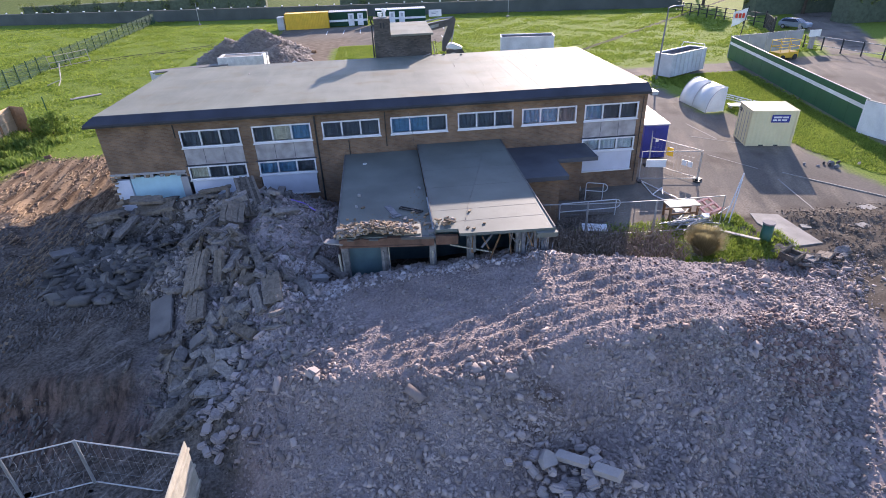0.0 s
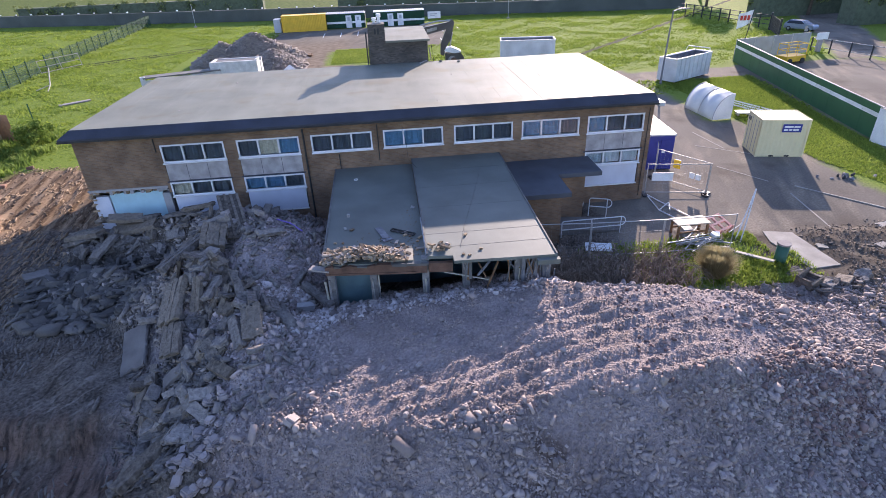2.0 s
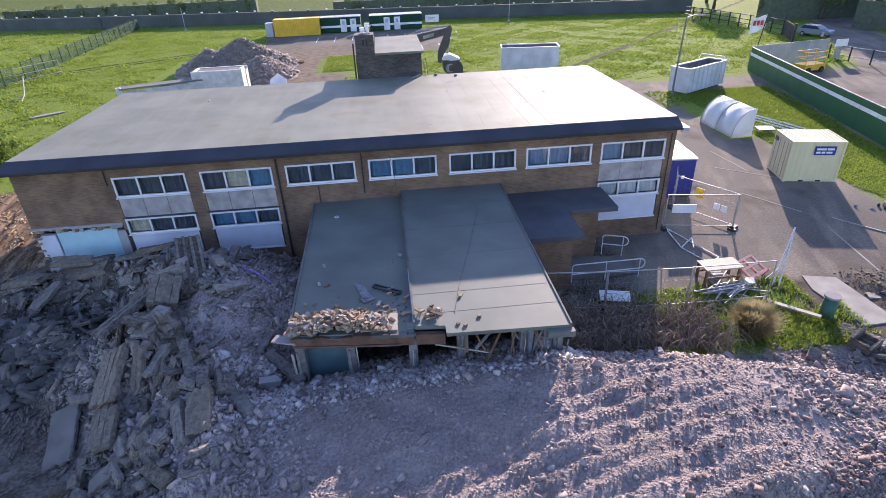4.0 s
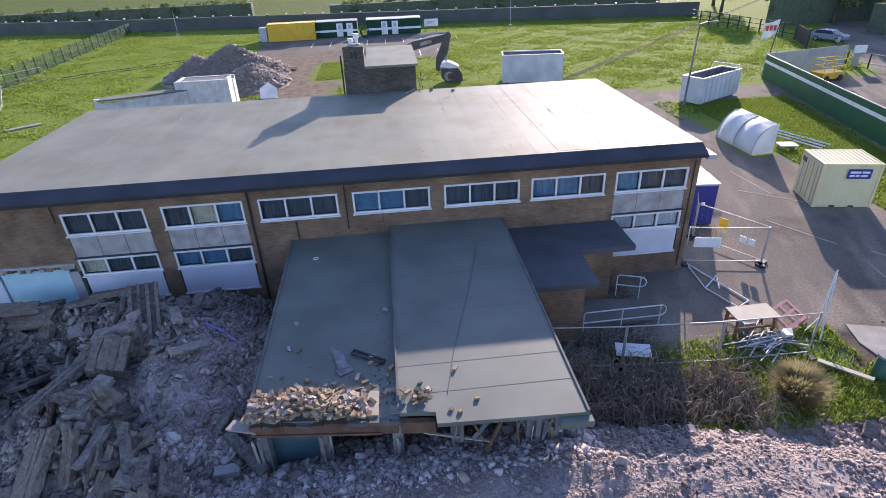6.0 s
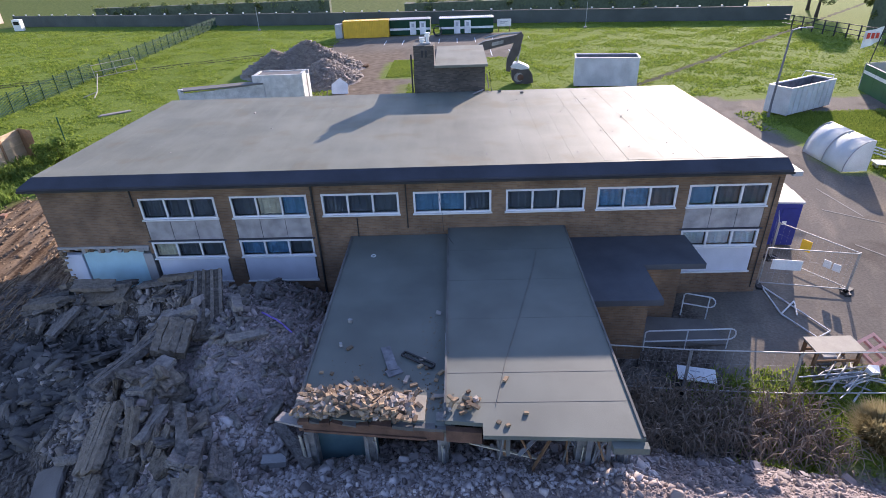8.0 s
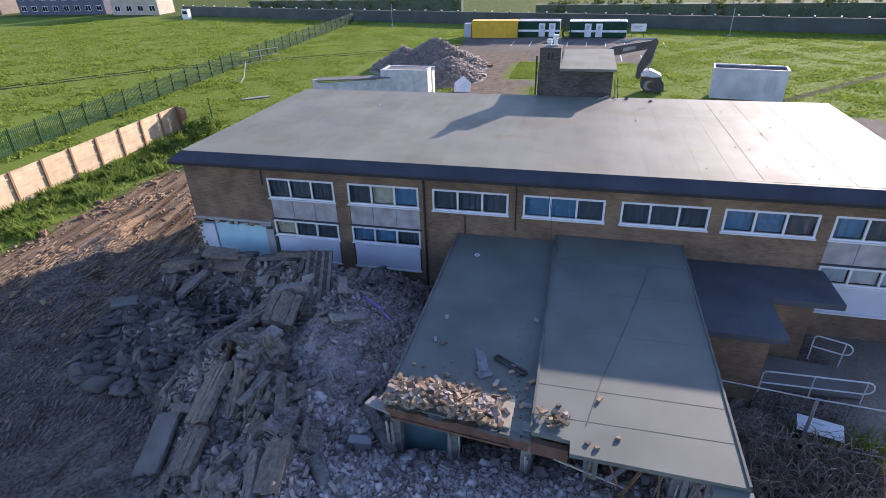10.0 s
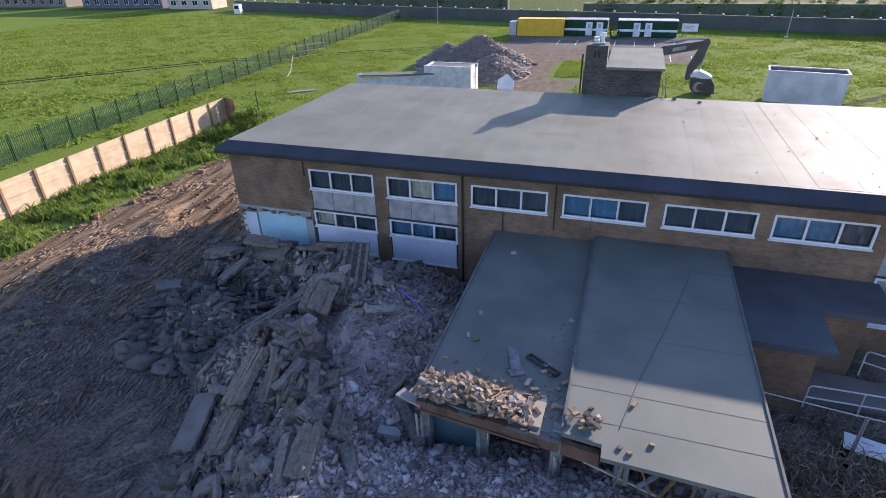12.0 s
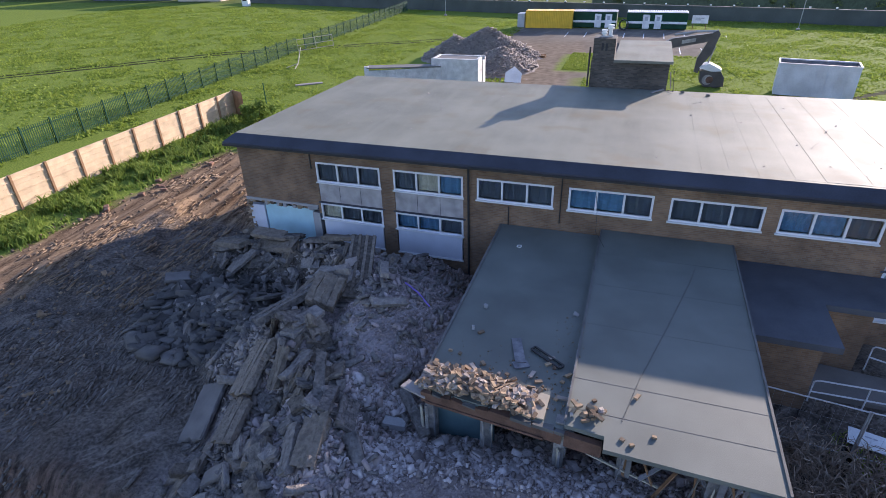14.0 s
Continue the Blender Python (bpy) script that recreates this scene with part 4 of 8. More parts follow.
for i in range(-7, 9):
    m = pose(-36.5 + ux * 2.4 * i, 32.6 + uy * 2.4 * i, 0, 0, 0, FA)
    if i == -7:
        tf.matrix_world = m
    else:
        copy_thing(tf, m)
rt = thing("timber_fence_return", "brown timber return panel closing the fence", "fence", pose(-36.65, 54.1, 0, 0, 0, -25))
for k in range(3):
    bm = B()
    box(bm, 0.6 * k + 0.01, 0.6 * (k + 1) - 0.01, 0, 0.03, 0.05, 2.3)
    part("board", bm, M_POST, rt)

# green palisade fence
pf = thing("palisade_fence", "dark green steel palisade fence section in rough grass", "fence", pose(0, 0, 0), "palisade fence")
bm = B()
box(bm, -0.05, 0.05, -0.05, 0.05, 0, 2.2)
part("post", bm, M_PALIS, pf)
for zz in (0.4, 1.75):
    bm = B()
    box(bm, 0, 2.75, 0.02, 0.06, zz, zz + 0.06)
    part("rail", bm, M_PALIS, pf)
bm = B()
prism(bm, [(-0.035, -0.015), (0.035, -0.015), (0.035, 0.0), (-0.035, 0.0)], 0.08, lambda x, y: 2.05)
pale_me = mesh_of("pale", bm, M_PALIS)
for k in range(14):
    o = new("pale", pale_me)
    o.parent = pf
    o.location = (0.15 + 0.19 * k, 0.08, 0)
first = True
for (ax, ay), (bx, by) in (((-45.0, 24.0), (-48.6, 85.5)), ((-48.6, 86.5), (-50.9, 134.0))):
    L = math.hypot(bx - ax, by - ay)
    ang = math.degrees(math.atan2(by - ay, bx - ax))
    for i in range(int(L / 2.75)):
        t = i * 2.75 / L
        m = pose(ax + (bx - ax) * t, ay + (by - ay) * t, 0, 0, 0, ang)
        if first:
            pf.matrix_world, first = m, False
        else:
            copy_thing(pf, m)
gate = thing("field_gate", "pale weathered tubular gate leaning at the fence gap", "gate", pose(-48.3, 84.2, 0, -8, 0, 62))
for zz in (0.2, 0.9, 1.7):
    bm = B()
    tube(bm, [(0, 0, zz), (6.0, 0, zz)], 0.05, 6)
    part("rail", bm, M_TIMBERPALE, gate)
for xx in (0.0, 3.0, 6.0):
    bm = B()
    tube(bm, [(xx, 0, 0), (xx, 0, 1.8)], 0.05, 6)
    part("stile", bm, M_TIMBERPALE, gate)
bent = thing("bent_post", "bent pale metal post standing in the grass", "post", pose(-43.0, 76.5, 0))
bm = B()
tube(bm, [(0.8, -3.2, 0.05), (0.6, -2.0, 0.5), (0, 0, 2.1)], 0.07, 6)
part("shaft", bm, M_TIMBERPALE, bent)
bm = B()
tube(bm, [(-0.8, -2.6, 0.05), (0.6, -2.0, 0.5)], 0.06, 6)
part("stay", bm, M_TIMBERPALE, bent)
bm = B()
box(bm, -1.5, 1.5, -0.3, 0.3, 0.02, 0.12)
single("fallen_board", bm, M_PALE, "pale board lying in the rough grass", "board", pose(-36.1, 66.4, 0, 0, 0, 38))
bm = B()
tube(bm, [(0, 0, 0), (0, 0, 2.3)], 0.06, 6)
single("dark_post", bm, M_GREEN, "dark green post standing in the grass", "post", pose(-35.3, 57.1, 0))

# green hoarding with a white band, white end panels
HX0, HY0, HX1, HY1 = 32.0, 39.0, 37.9, 67.3
HL, HA = math.hypot(HX1 - HX0, HY1 - HY0), math.degrees(math.atan2(HY1 - HY0, HX1 - HX0))
hb = thing("green_hoarding", "dark green hoarding panel with a white band", "hoarding", pose(HX0, HY0, 0, 0, 0, HA), "green hoarding")
W_ = HL / 12
bm = B()
box(bm, 0.01, W_ - 0.01, -0.02, 0.02, 0, 2.35)
part("sheet", bm, M_GREEN, hb)
bm = B()
box(bm, 0.01, W_ - 0.01, 0.022, 0.026, 1.55, 1.85)
part("band", bm, M_WHITE, hb, "white painted band")
bm = B()
box(bm, 0, W_, -0.05, 0.04, 2.352, 2.41)
part("capping", bm, M_STEEL, hb)
bm = B()
box(bm, 0, 0.1, -0.13, -0.022, 0, 2.3)
part("post", bm, M_TIMBER, hb)
for i in range(1, 12):
    copy_thing(hb, pose(HX0 + (HX1 - HX0) * i / 12, HY0 + (HY1 - HY0) * i / 12, 0, 0, 0, HA))
for k in range(3):
    wp = thing("white_hoarding", "white hoarding panel closing the drive", "hoarding", pose(32.05 + 0.5 * k, 38.9 - 2.4 * (k + 1), 0, 0, 0, 101.8), "white hoarding")
    bm = B()
    box(bm, 0.01, 2.43, -0.02, 0.02, 0, 2.4)
    part("sheet", bm, M_WHITE, wp)
    bm = B()
    box(bm, 0.0, 2.44, -0.05, 0.04, 2.402, 2.45)
    part("capping", bm, M_STEEL, wp)

for k in range(4):
    x0 = 37.9 + 2.6 * k
    np_ = thing("netted_fence", "grey debris netting on a site fence panel", "fence", pose(x0, 67.4 + 0.42 * k, 0, 0, 0, 9), "netted fence")
    bm = B()
    box(bm, 0.04, 2.55, -0.006, 0.006, 0.15, 2.4)
    part("netting", bm, M_NET, np_)
    for xx in (0.0, 2.6):
        bm = B()
        tube(bm, [(xx, 0, 0), (xx, 0, 2.5)], 0.03, 6)
        part("post", bm, M_STEEL, np_)
    bm = B()
    tube(bm, [(0, 0, 2.45), (2.6, 0, 2.45)], 0.025, 6)
    part("rail", bm, M_STEEL, np_)

# long boundary wall, in lengths between piers
wn_ = 0
for ax, ay, bx, by, n in ((-104, 148.0, -60, 137.2, 6), (-60, 137.2, 56, 115.6, 16)):
    for i in range(n):
        x0, y0 = ax + (bx - ax) * i / n, ay + (by - ay) * i / n
        L = math.hypot(bx - ax, by - ay) / n
        if wn_ == 0:
            bw = thing("wall_boundary", "long grey rendered boundary wall with coping and small piers", "wall", pose(x0, y0, 0, 0, 0, math.degrees(math.atan2(by - ay, bx - ax))), "", "structure")
            bm = B()
            box(bm, 0, 7.6, 0, 0.25, 0, 2.2)
            part("length", bm, M_WALLGREY, bw)
            bm = B()
            box(bm, 0, 7.6, -0.05, 0.3, 2.2, 2.3)
            part("coping", bm, M_CONCD, bw)
            bm = B()
            box(bm, -0.2, 0.2, -0.06, 0.31, 0, 2.4)
            part("pier", bm, M_WALLGREY, bw)
            for x_ in (0.0, 3.7):
                bm = B()
                box(bm, x_ - 0.14, x_ + 0.14, -0.02, 0.28, 2.404, 2.6)
                part("cap", bm, M_WHITE, bw, "small white cap")
        else:
            copy_thing(bw, pose(x0, y0, 0, 0, 0, math.degrees(math.atan2(by - ay, bx - ax))))
        wn_ += 1


# ---------------------------------------------------------------- containers, skips, cabins
def sheet_sides(bm, L, W, H, pitch=0.28, dep=0.036):
    """Corrugated walls on the outline L x W."""
    for p0, p1 in (((0, 0), (L, 0)), ((L, 0), (L, W)), ((L, W), (0, W)), ((0, W), (0, 0))):
        d = Vector((p1[0] - p0[0], p1[1] - p0[1]))
        n = max(2, int(d.length / pitch))
        nn = Vector((-d.y, d.x)).normalized()
        prev = None
        for i in range(2 * n + 1):
            q = Vector(p0) + d * (i / (2 * n))
            off = nn * (dep if (i // 1) % 2 else 0.0)
            for s in (0, 1):
                if s == 0:
                    a = q + off
            cur = (bm.verts.new((a.x, a.y, 0.14)), bm.verts.new((a.x, a.y, H - 0.1)))
            if prev:
                bm.faces.new((prev[0], cur[0], cur[1], prev[1]))
            prev = cur


def container(name, m, L, W, H, material, label, category="container", roofmat=None, group=""):
    c = thing(name, label, category, m, group)
    bm = B()
    sheet_sides(bm, L - 0.06, W - 0.06, H)
    bmesh.ops.translate(bm, verts=bm.verts[:], vec=(0.03, 0.03, 0))
    part("side_sheet", bm, material, c)
    bm = B()
    n = int(L / 0.25)
    prof_ = [(0.04, H - 0.1), (0.04, H - 0.05)]
    for i in range(n):
        x0, x1 = 0.06 + (L - 0.12) * i / n, 0.06 + (L - 0.12) * (i + 0.6) / n
        prof_ += [(x0, H - 0.05), (x0 + 0.01, H - 0.015), (x1 - 0.01, H - 0.015), (x1, H - 0.05)]
    prof_ += [(L - 0.04, H - 0.05), (L - 0.04, H - 0.1)]
    near_ = [bm.verts.new((x, 0.06, z)) for x, z in prof_]
    far_ = [bm.verts.new((x, W - 0.06, z)) for x, z in prof_]
    for i in range(len(prof_)):
        j = (i + 1) % len(prof_)
        bm.faces.new((near_[i], near_[j], far_[j], far_[i]))
    bm.faces.new(near_[::-1])
    bm.faces.new(far_)
    bmesh.ops.recalc_face_normals(bm, faces=bm.faces[:])
    part("roof_sheet", bm, roofmat or material, c)
    for x in (0, L - 0.12):
        for y in (0, W - 0.12):
            bm = B()
            box(bm, x, x + 0.12, y, y + 0.12, 0, H)
            part("corner_post", bm, material, c)
    for z0, z1 in ((0.02, 0.14), (H - 0.1, H)):
        for y in (0, W - 0.06):
            bm = B()
            box(bm, 0.12, L - 0.12, y, y + 0.06, z0, z1)
            part("rail", bm, material, c)
        for x in (0, L - 0.06):
            bm = B()
            box(bm, x, x + 0.06, 0.12, W - 0.12, z0, z1)
            part("rail", bm, material, c)
    return c


def bars(parent, x0, z0, w, rows, hgt, material, y=-0.045):
    """Unreadable lettering as plain bars, a piece for each word."""
    for i, row in enumerate(rows):
        x = x0
        for k in row:
            bm = B()
            box(bm, x, x + w * k, y - 0.004, y, z0 - i * hgt * 1.7, z0 - i * hgt * 1.7 + hgt)
            part("lettering", bm, material, parent)
            x += w * (k + 0.06)


store = container("storage_container", pose(21.95, 37.55, 0, 0, 0, -12.5), 3.1, 2.44, 2.59, M_CREAM, "cream corrugated steel storage container with a blue sign panel")
bm = B()
box(bm, 1.35, 2.55, -0.045, -0.012, 1.75, 2.3)
part("sign_panel", bm, M_BLUE, store, "dark blue sign panel with white bars")
bars(store, 1.45, 2.06, 1.0, ((0.55, 0.38), (0.25, 0.2, 0.35)), 0.12, M_WHITE, -0.046)
for k in range(2):
    bm = B()
    box(bm, -0.03, -0.005, 0.15 + 1.09 * k, 1.2 + 1.09 * k, 0.16, 2.45)
    d = part("door", bm, M_CREAM, store)
    for kk in range(2):
        bm = B()
        tube(bm, [(-0.05, 0.4 + 1.09 * k + 0.5 * kk, 0.2), (-0.05, 0.4 + 1.09 * k + 0.5 * kk, 2.4)], 0.018, 6)
        part("lock_rod", bm, M_STEEL, d)
bm = B()
for i in range(4):
    box(bm, -0.06, -0.03, 1.75, 2.2, 2.05 + 0.07 * i, 2.09 + 0.07 * i)
part("vent", bm, M_BLACK, store, "dark louvre vent")
for x in (0.9, 1.9):
    bm = B()
    box(bm, x, x + 0.3, -0.012, 0.0, 0.03, 0.13)
    part("fork_pocket", bm, M_BLACK, store)

container("yellow_container", pose(-20.7, 111.8, 0, 0, 0, 1), 7.8, 2.44, 2.75, M_YELLOW, "yellow corrugated steel site container", roofmat=M_YELLOW)
bm = B()
box(bm, 0, 1.2, 0, 1.8, 0, 2.2)
single("generator", bm, M_GREYPAINT, "grey steel generator box beside the yellow container", "generator", pose(-22.2, 112.3, 0))


def cabin(x, y, L, label, doors, stripe):
    c = thing("site_cabin", label, "cabin", pose(x, y, 0, 0, 0, -1), "site cabins")
    bm = B()
    box(bm, 0, L, 0, 2.6, 0.1, 2.5)
    part("shell", bm, M_PALIS, c)
    bm = B()
    n = int(L / 0.35)
    for i in range(n):
        box(bm, L * i / n, L * (i + 0.55) / n, -0.08, 2.68, 2.53, 2.62)
    box(bm, -0.05, L + 0.05, -0.06, 2.66, 2.5, 2.53)
    part("roof", bm, M_WHITE if stripe else M_GREYPAINT, c, "pale ribbed roof")
    bm = B()
    box(bm, 0, L, -0.012, -0.004, 0.85, 1.2)
    part("band", bm, M_WHITE, c, "white painted band")
    for d in doors:
        bm = B()
        box(bm, d, d + 1.05, -0.05, -0.014, 0.1, 2.2)
        o = part("door", bm, M_WHITE, c, "white door")
        bm = B()
        box(bm, d + 0.3, d + 0.75, -0.056, -0.05, 1.3, 1.9)
        part("pane", bm, M_GREYPAINT, o)
    return c


cabin(-12.9, 113.2, 7.0, "dark green site cabin with white doors", (3.5, 5.2), False)
cabin(-4.3, 112.8, 9.2, "dark green site cabin with a white band and two doors", (2.5, 4.3), True)
sg = thing("site_sign", "white site sign board with grey bars on posts", "sign", pose(5.6, 113.6, 0))
bm = B()
box(bm, 0, 2.4, -0.03, 0, 0.9, 2.1)
part("board", bm, M_WHITE, sg)
for xx in (0.2, 2.1):
    bm = B()
    box(bm, xx, xx + 0.1, 0.004, 0.1, 0, 2.0)
    part("post", bm, M_TIMBER, sg)
bars(sg, 0.5, 1.6, 1.2, ((0.5, 0.5), (0.7,)), 0.15, M_GREYPAINT, -0.031)
# dark bush-like coil of hose by the cabins
bm = B()
for k in range(7):
    tube(bm, [(0.75 * math.cos(a * 0.52) * (1 - 0.03 * k), 0.12 * k - 0.3, 0.9 + 0.75 * math.sin(a * 0.52)) for a in range(13)], 0.07, 6)
single("hose_reel", bm, M_BLACK, "black coil of hose standing by the cabins", "hose", pose(-4.6, 110.8, 0))


def skip_bin(m, L, W, H, label, group):
    """An open steel bin: sloped ends, ribs, hollow inside."""
    s = thing("open_skip", label, "skip", m, group)
    bm = B()
    t = 0.05
    for y0, y1 in ((0, t), (W - t, W)):
        box(bm, 0, L, y0, y1, 0.15, H)
    for x0, x1 in ((0, t), (L - t, L)):
        box(bm, x0, x1, t, W - t, 0.15, H)
    box(bm, t, L - t, t, W - t, 0.15, 0.2)
    part("body", bm, M_WHITEWORN, s)
    # inside faces as thin sheets, darker than the body
    bm = B()
    for y0, y1 in ((t + 0.004, t + 0.02), (W - t - 0.02, W - t - 0.004)):
        box(bm, t + 0.03, L - t - 0.03, y0, y1, 0.21, H - 0.01)
    for x0, x1 in ((t + 0.004, t + 0.02), (L - t - 0.02, L - t - 0.004)):
        box(bm, x0, x1, t + 0.03, W - t - 0.03, 0.21, H - 0.01)
    box(bm, t + 0.03, L - t - 0.03, t + 0.03, W - t - 0.03, 0.204, 0.22)
    part("lining", bm, M_CLAD, s, "dark grey inside faces")
    for y0, y1 in ((-0.06, 0.08), (W - 0.08, W + 0.06)):
        bm = B()
        box(bm, -0.06, L + 0.06, y0, y1, H, H + 0.1)
        part("rim", bm, M_WHITEWORN, s)
    for x0, x1 in ((-0.06, 0.08), (L - 0.08, L + 0.06)):
        bm = B()
        box(bm, x0, x1, 0.08, W - 0.08, H, H + 0.1)
        part("rim", bm, M_WHITEWORN, s)
    n = int(L / 0.75)
    for i in range(n + 1):
        for y0, y1 in ((-0.07, -0.002), (W + 0.002, W + 0.07)):
            bm = B()
            x = (L - 0.08) * i / n
            box(bm, x, x + 0.08, y0, y1, 0.15, H - 0.004)
            part("rib", bm, M_WHITEWORN, s)
    for x in (0.4, L - 0.6):
        for y in (0.2, W - 0.4):
            bm = B()
            box(bm, x, x + 0.25, y, y + 0.2, 0, 0.15)
            part("foot", bm, M_BLACK, s)
    return s


skip_bin(pose(10.95, 71.7, 0, 0, 0, -9), 6.4, 2.4, 2.95, "tall white open steel container on the grass", "open skips")
sk = skip_bin(pose(26.35, 58.6, 0, 0, 0, 29), 6.0, 2.0, 2.35, "worn white open roll-on skip with rusty ribs", "open skips")
bm = B()
tube(bm, [(5.9, 0.2, 2.5), (5.9, 0.2, 2.75), (5.0, 2.2, 2.9), (4.7, 2.2, 2.5)], 0.05, 6)
part("hoop", bm, M_WHITE, sk)

blue = thing("portable_cabin", "dark blue portable cabin with a pale roof by the gable", "cabin", pose(13.75, 36.6, 0, 0, 0, -6), "blue cabins")
bm = B()
box(bm, 0, 1.6, 0, 1.5, 0.06, 2.35)
part("shell", bm, M_BLUE, blue)
bm = B()
box(bm, -0.06, 1.66, -0.06, 1.56, 2.35, 2.45)
part("roof", bm, M_GREYPAINT, blue)
bm = B()
box(bm, 0.75, 1.4, -0.03, -0.003, 0.12, 2.1)
part("door", bm, M_BLUE, blue)
bm = B()
box(bm, 0.85, 1.05, -0.036, -0.03, 1.2, 1.4)
part("badge", bm, M_WHITE, blue, "small white badge")
for k in range(1, 4):
    copy_thing(blue, pose(13.75 + 0.12 * k, 36.6 + 1.62 * k, 0, 0, 0, -6))

# ---------------------------------------------------------------- curved shelter
sh = thing("cycle_shelter", "curved translucent cycle shelter with a white end panel", "shelter", pose(23.55, 46.0, 0, 0, 0, 3) @ Matrix.Diagonal((0.88, 0.9, 0.9, 1)))
prof = [(1.85 * (1 - math.cos(radians(a))), 2.3 * math.sin(radians(a))) for a in range(0, 91, 9)]
for k in range(2):
    y0, y1 = 0.02 + 2.36 * k, 2.34 + 2.36 * k
    bm = B()
    for (xa, za), (xb, zb) in zip(prof, prof[1:]):
        v = [bm.verts.new(c) for c in ((xa, y0, za), (xb, y0, zb), (xb, y1, zb), (xa, y1, za))]
        bm.faces.new(v)
    bmesh.ops.remove_doubles(bm, verts=bm.verts[:], dist=0.001)
    o = part("roof_sheet", bm, M_POLY, sh, "hazy translucent curved sheet", True)
    o.modifiers.new("thickness", "SOLIDIFY").thickness = 0.02
for k in range(3):
    bm = B()
    tube(bm, [(x, 2.36 * k, z + 0.03) for x, z in prof], 0.03, 6)
    part("hoop", bm, M_STEEL, sh)
    bm = B()
    tube(bm, [(1.85, 2.36 * k, 0), (1.85, 2.36 * k, 2.3)], 0.035, 6)
    part("post", bm, M_STEEL, sh)
bm = B()
prism(bm, [(x, z) for x, z in prof[1:]] + [(1.85, 0.05), (prof[1][0], 0.05)], 0, 0.03)
for v in bm.verts:
    v.co = Vector((v.co.x, -v.co.z - 0.01, v.co.y))
part("end_panel", bm, M_WHITE, sh, "white end panel")
bench = thing("folded_table", "pale folded table lying by the shelter", "table", pose(26.0, 46.4, 0, 0, 0, -10))
bm = B()
box(bm, 0, 1.2, 0, 0.9, 0.3, 0.36)
part("top", bm, M_WHITE, bench)
for xx in (0.1, 1.0):
    bm = B()
    box(bm, xx, xx + 0.06, 0.1, 0.8, 0.0, 0.3)
    part("leg", bm, M_STEEL, bench)
for k in range(3):
    bm = B()
    tube(bm, [(0, 0, 0.08), (1.6, -4.6, 0.1)], 0.07, 8)
    single("pipe", bm, M_WHITE, "long white plastic pipe on the grass", "pipe", pose(27.2 + 0.55 * k, 50.6 + 0.3 * k, 0), "white pipes")

# ---------------------------------------------------------------- yard clutter
def hand_rail(x0, y0, x1, y1, h, name="handrail"):
    r_ = thing(name, "white tubular handrail beside the ramp", "handrail", pose(x0, y0, 0, 0, 0, math.degrees(math.atan2(y1 - y0, x1 - x0))), "handrails")
    L = math.hypot(x1 - x0, y1 - y0)
    bm = B()
    pts = [(0, 0, 0), (0, 0, h - 0.1), (0.06, 0, h - 0.02), (0.15, 0, h)]
    pts += [(L, 0, h)] + [(L + 0.25 * math.sin(radians(a)), 0, h - 0.25 + 0.25 * math.cos(radians(a))) for a in range(30, 181, 30)] + [(0, 0, h - 0.5)]
    tube(bm, pts, 0.028, 6)
    part("rail", bm, M_RAIL, r_)
    n = max(1, int(round(L / 1.3)))
    for i in range(1, n + 1):
        bm = B()
        tube(bm, [(L * i / n, 0, 0), (L * i / n, 0, h)], 0.026, 6)
        part("post", bm, M_RAIL, r_)


hand_rail(5.55, 28.45, 8.75, 28.5, 0.95)
hand_rail(7.8, 30.75, 8.7, 30.4, 1.1)
hand_rail(6.4, 31.0, 7.3, 31.0, 0.9)
bm = B()
prism(bm, [(5.4, 28.7), (8.8, 28.7), (8.8, 30.3), (5.4, 30.3)], 0.0, lambda x, y: 0.35 if x < 7 else 0.06)
single("ramp", bm, M_TAR, "dark tarmac access ramp beside the canopy", "ramp")

sb = thing("sign_board", "white sign board with black bars leaning on the grass", "sign", pose(6.3, 26.75, 0.12, -78, 0, -14))
bm = B()
box(bm, 0, 1.3, 0, 0.03, 0, 0.62)
part("board", bm, M_WHITE, sb)
bars(sb, 0.3, 0.4, 0.6, ((0.16, 0.3, 0.2),), 0.05, M_GREYPAINT, -0.001)

tb = thing("work_table", "pale topped wooden work table in the yard", "table", pose(11.25, 27.2, 0, 0, 0, 1))
bm = B()
box(bm, 0, 1.75, 0, 0.9, 0.78, 0.84)
part("top", bm, M_TABLE, tb)
for x in (0.05, 1.6):
    for y in (0.05, 0.75):
        bm = B()
        box(bm, x, x + 0.1, y, y + 0.1, 0, 0.776)
        part("leg", bm, M_TIMBER, tb)
for y in (0.06, 0.78):
    bm = B()
    box(bm, 0.16, 1.58, y, y + 0.05, 0.3, 0.4)
    part("stretcher", bm, M_TIMBER, tb)
bm = B()
box(bm, 0.45, 0.95, 0.2, 0.6, 0.0, 0.42)
single("crate", bm, M_GREYPAINT, "grey plastic crate under the table", "crate", pose(11.3, 27.25, 0))
rs = random.Random(5)
for i in range(26):
    bm = B()
    L = rs.uniform(1.2, 2.4)
    tube(bm, [(-L / 2, 0, 0), (L / 2, 0, 0)], rs.uniform(0.02, 0.035), 6)
    single("scaffold_tube", bm, M_STEEL if i % 9 else M_RAIL, "galvanised tube in a loose pile on the grass", "tube", pose(12.2 + rs.gauss(0, 0.35), 26.65 + rs.gauss(0, 0.22), 0.06 + 0.012 * i, rs.uniform(-3, 3), rs.uniform(-4, 4), rs.gauss(15, 24)), "loose tubes")
bm = B()
prism(bm, [(-0.35, -0.12), (0.1, -0.2), (0.38, 0.02), (0.05, 0.2), (-0.3, 0.12)], 0.0, lambda x, y: 0.06 + 0.1 * math.sin(5 * x + 3 * y) ** 2)
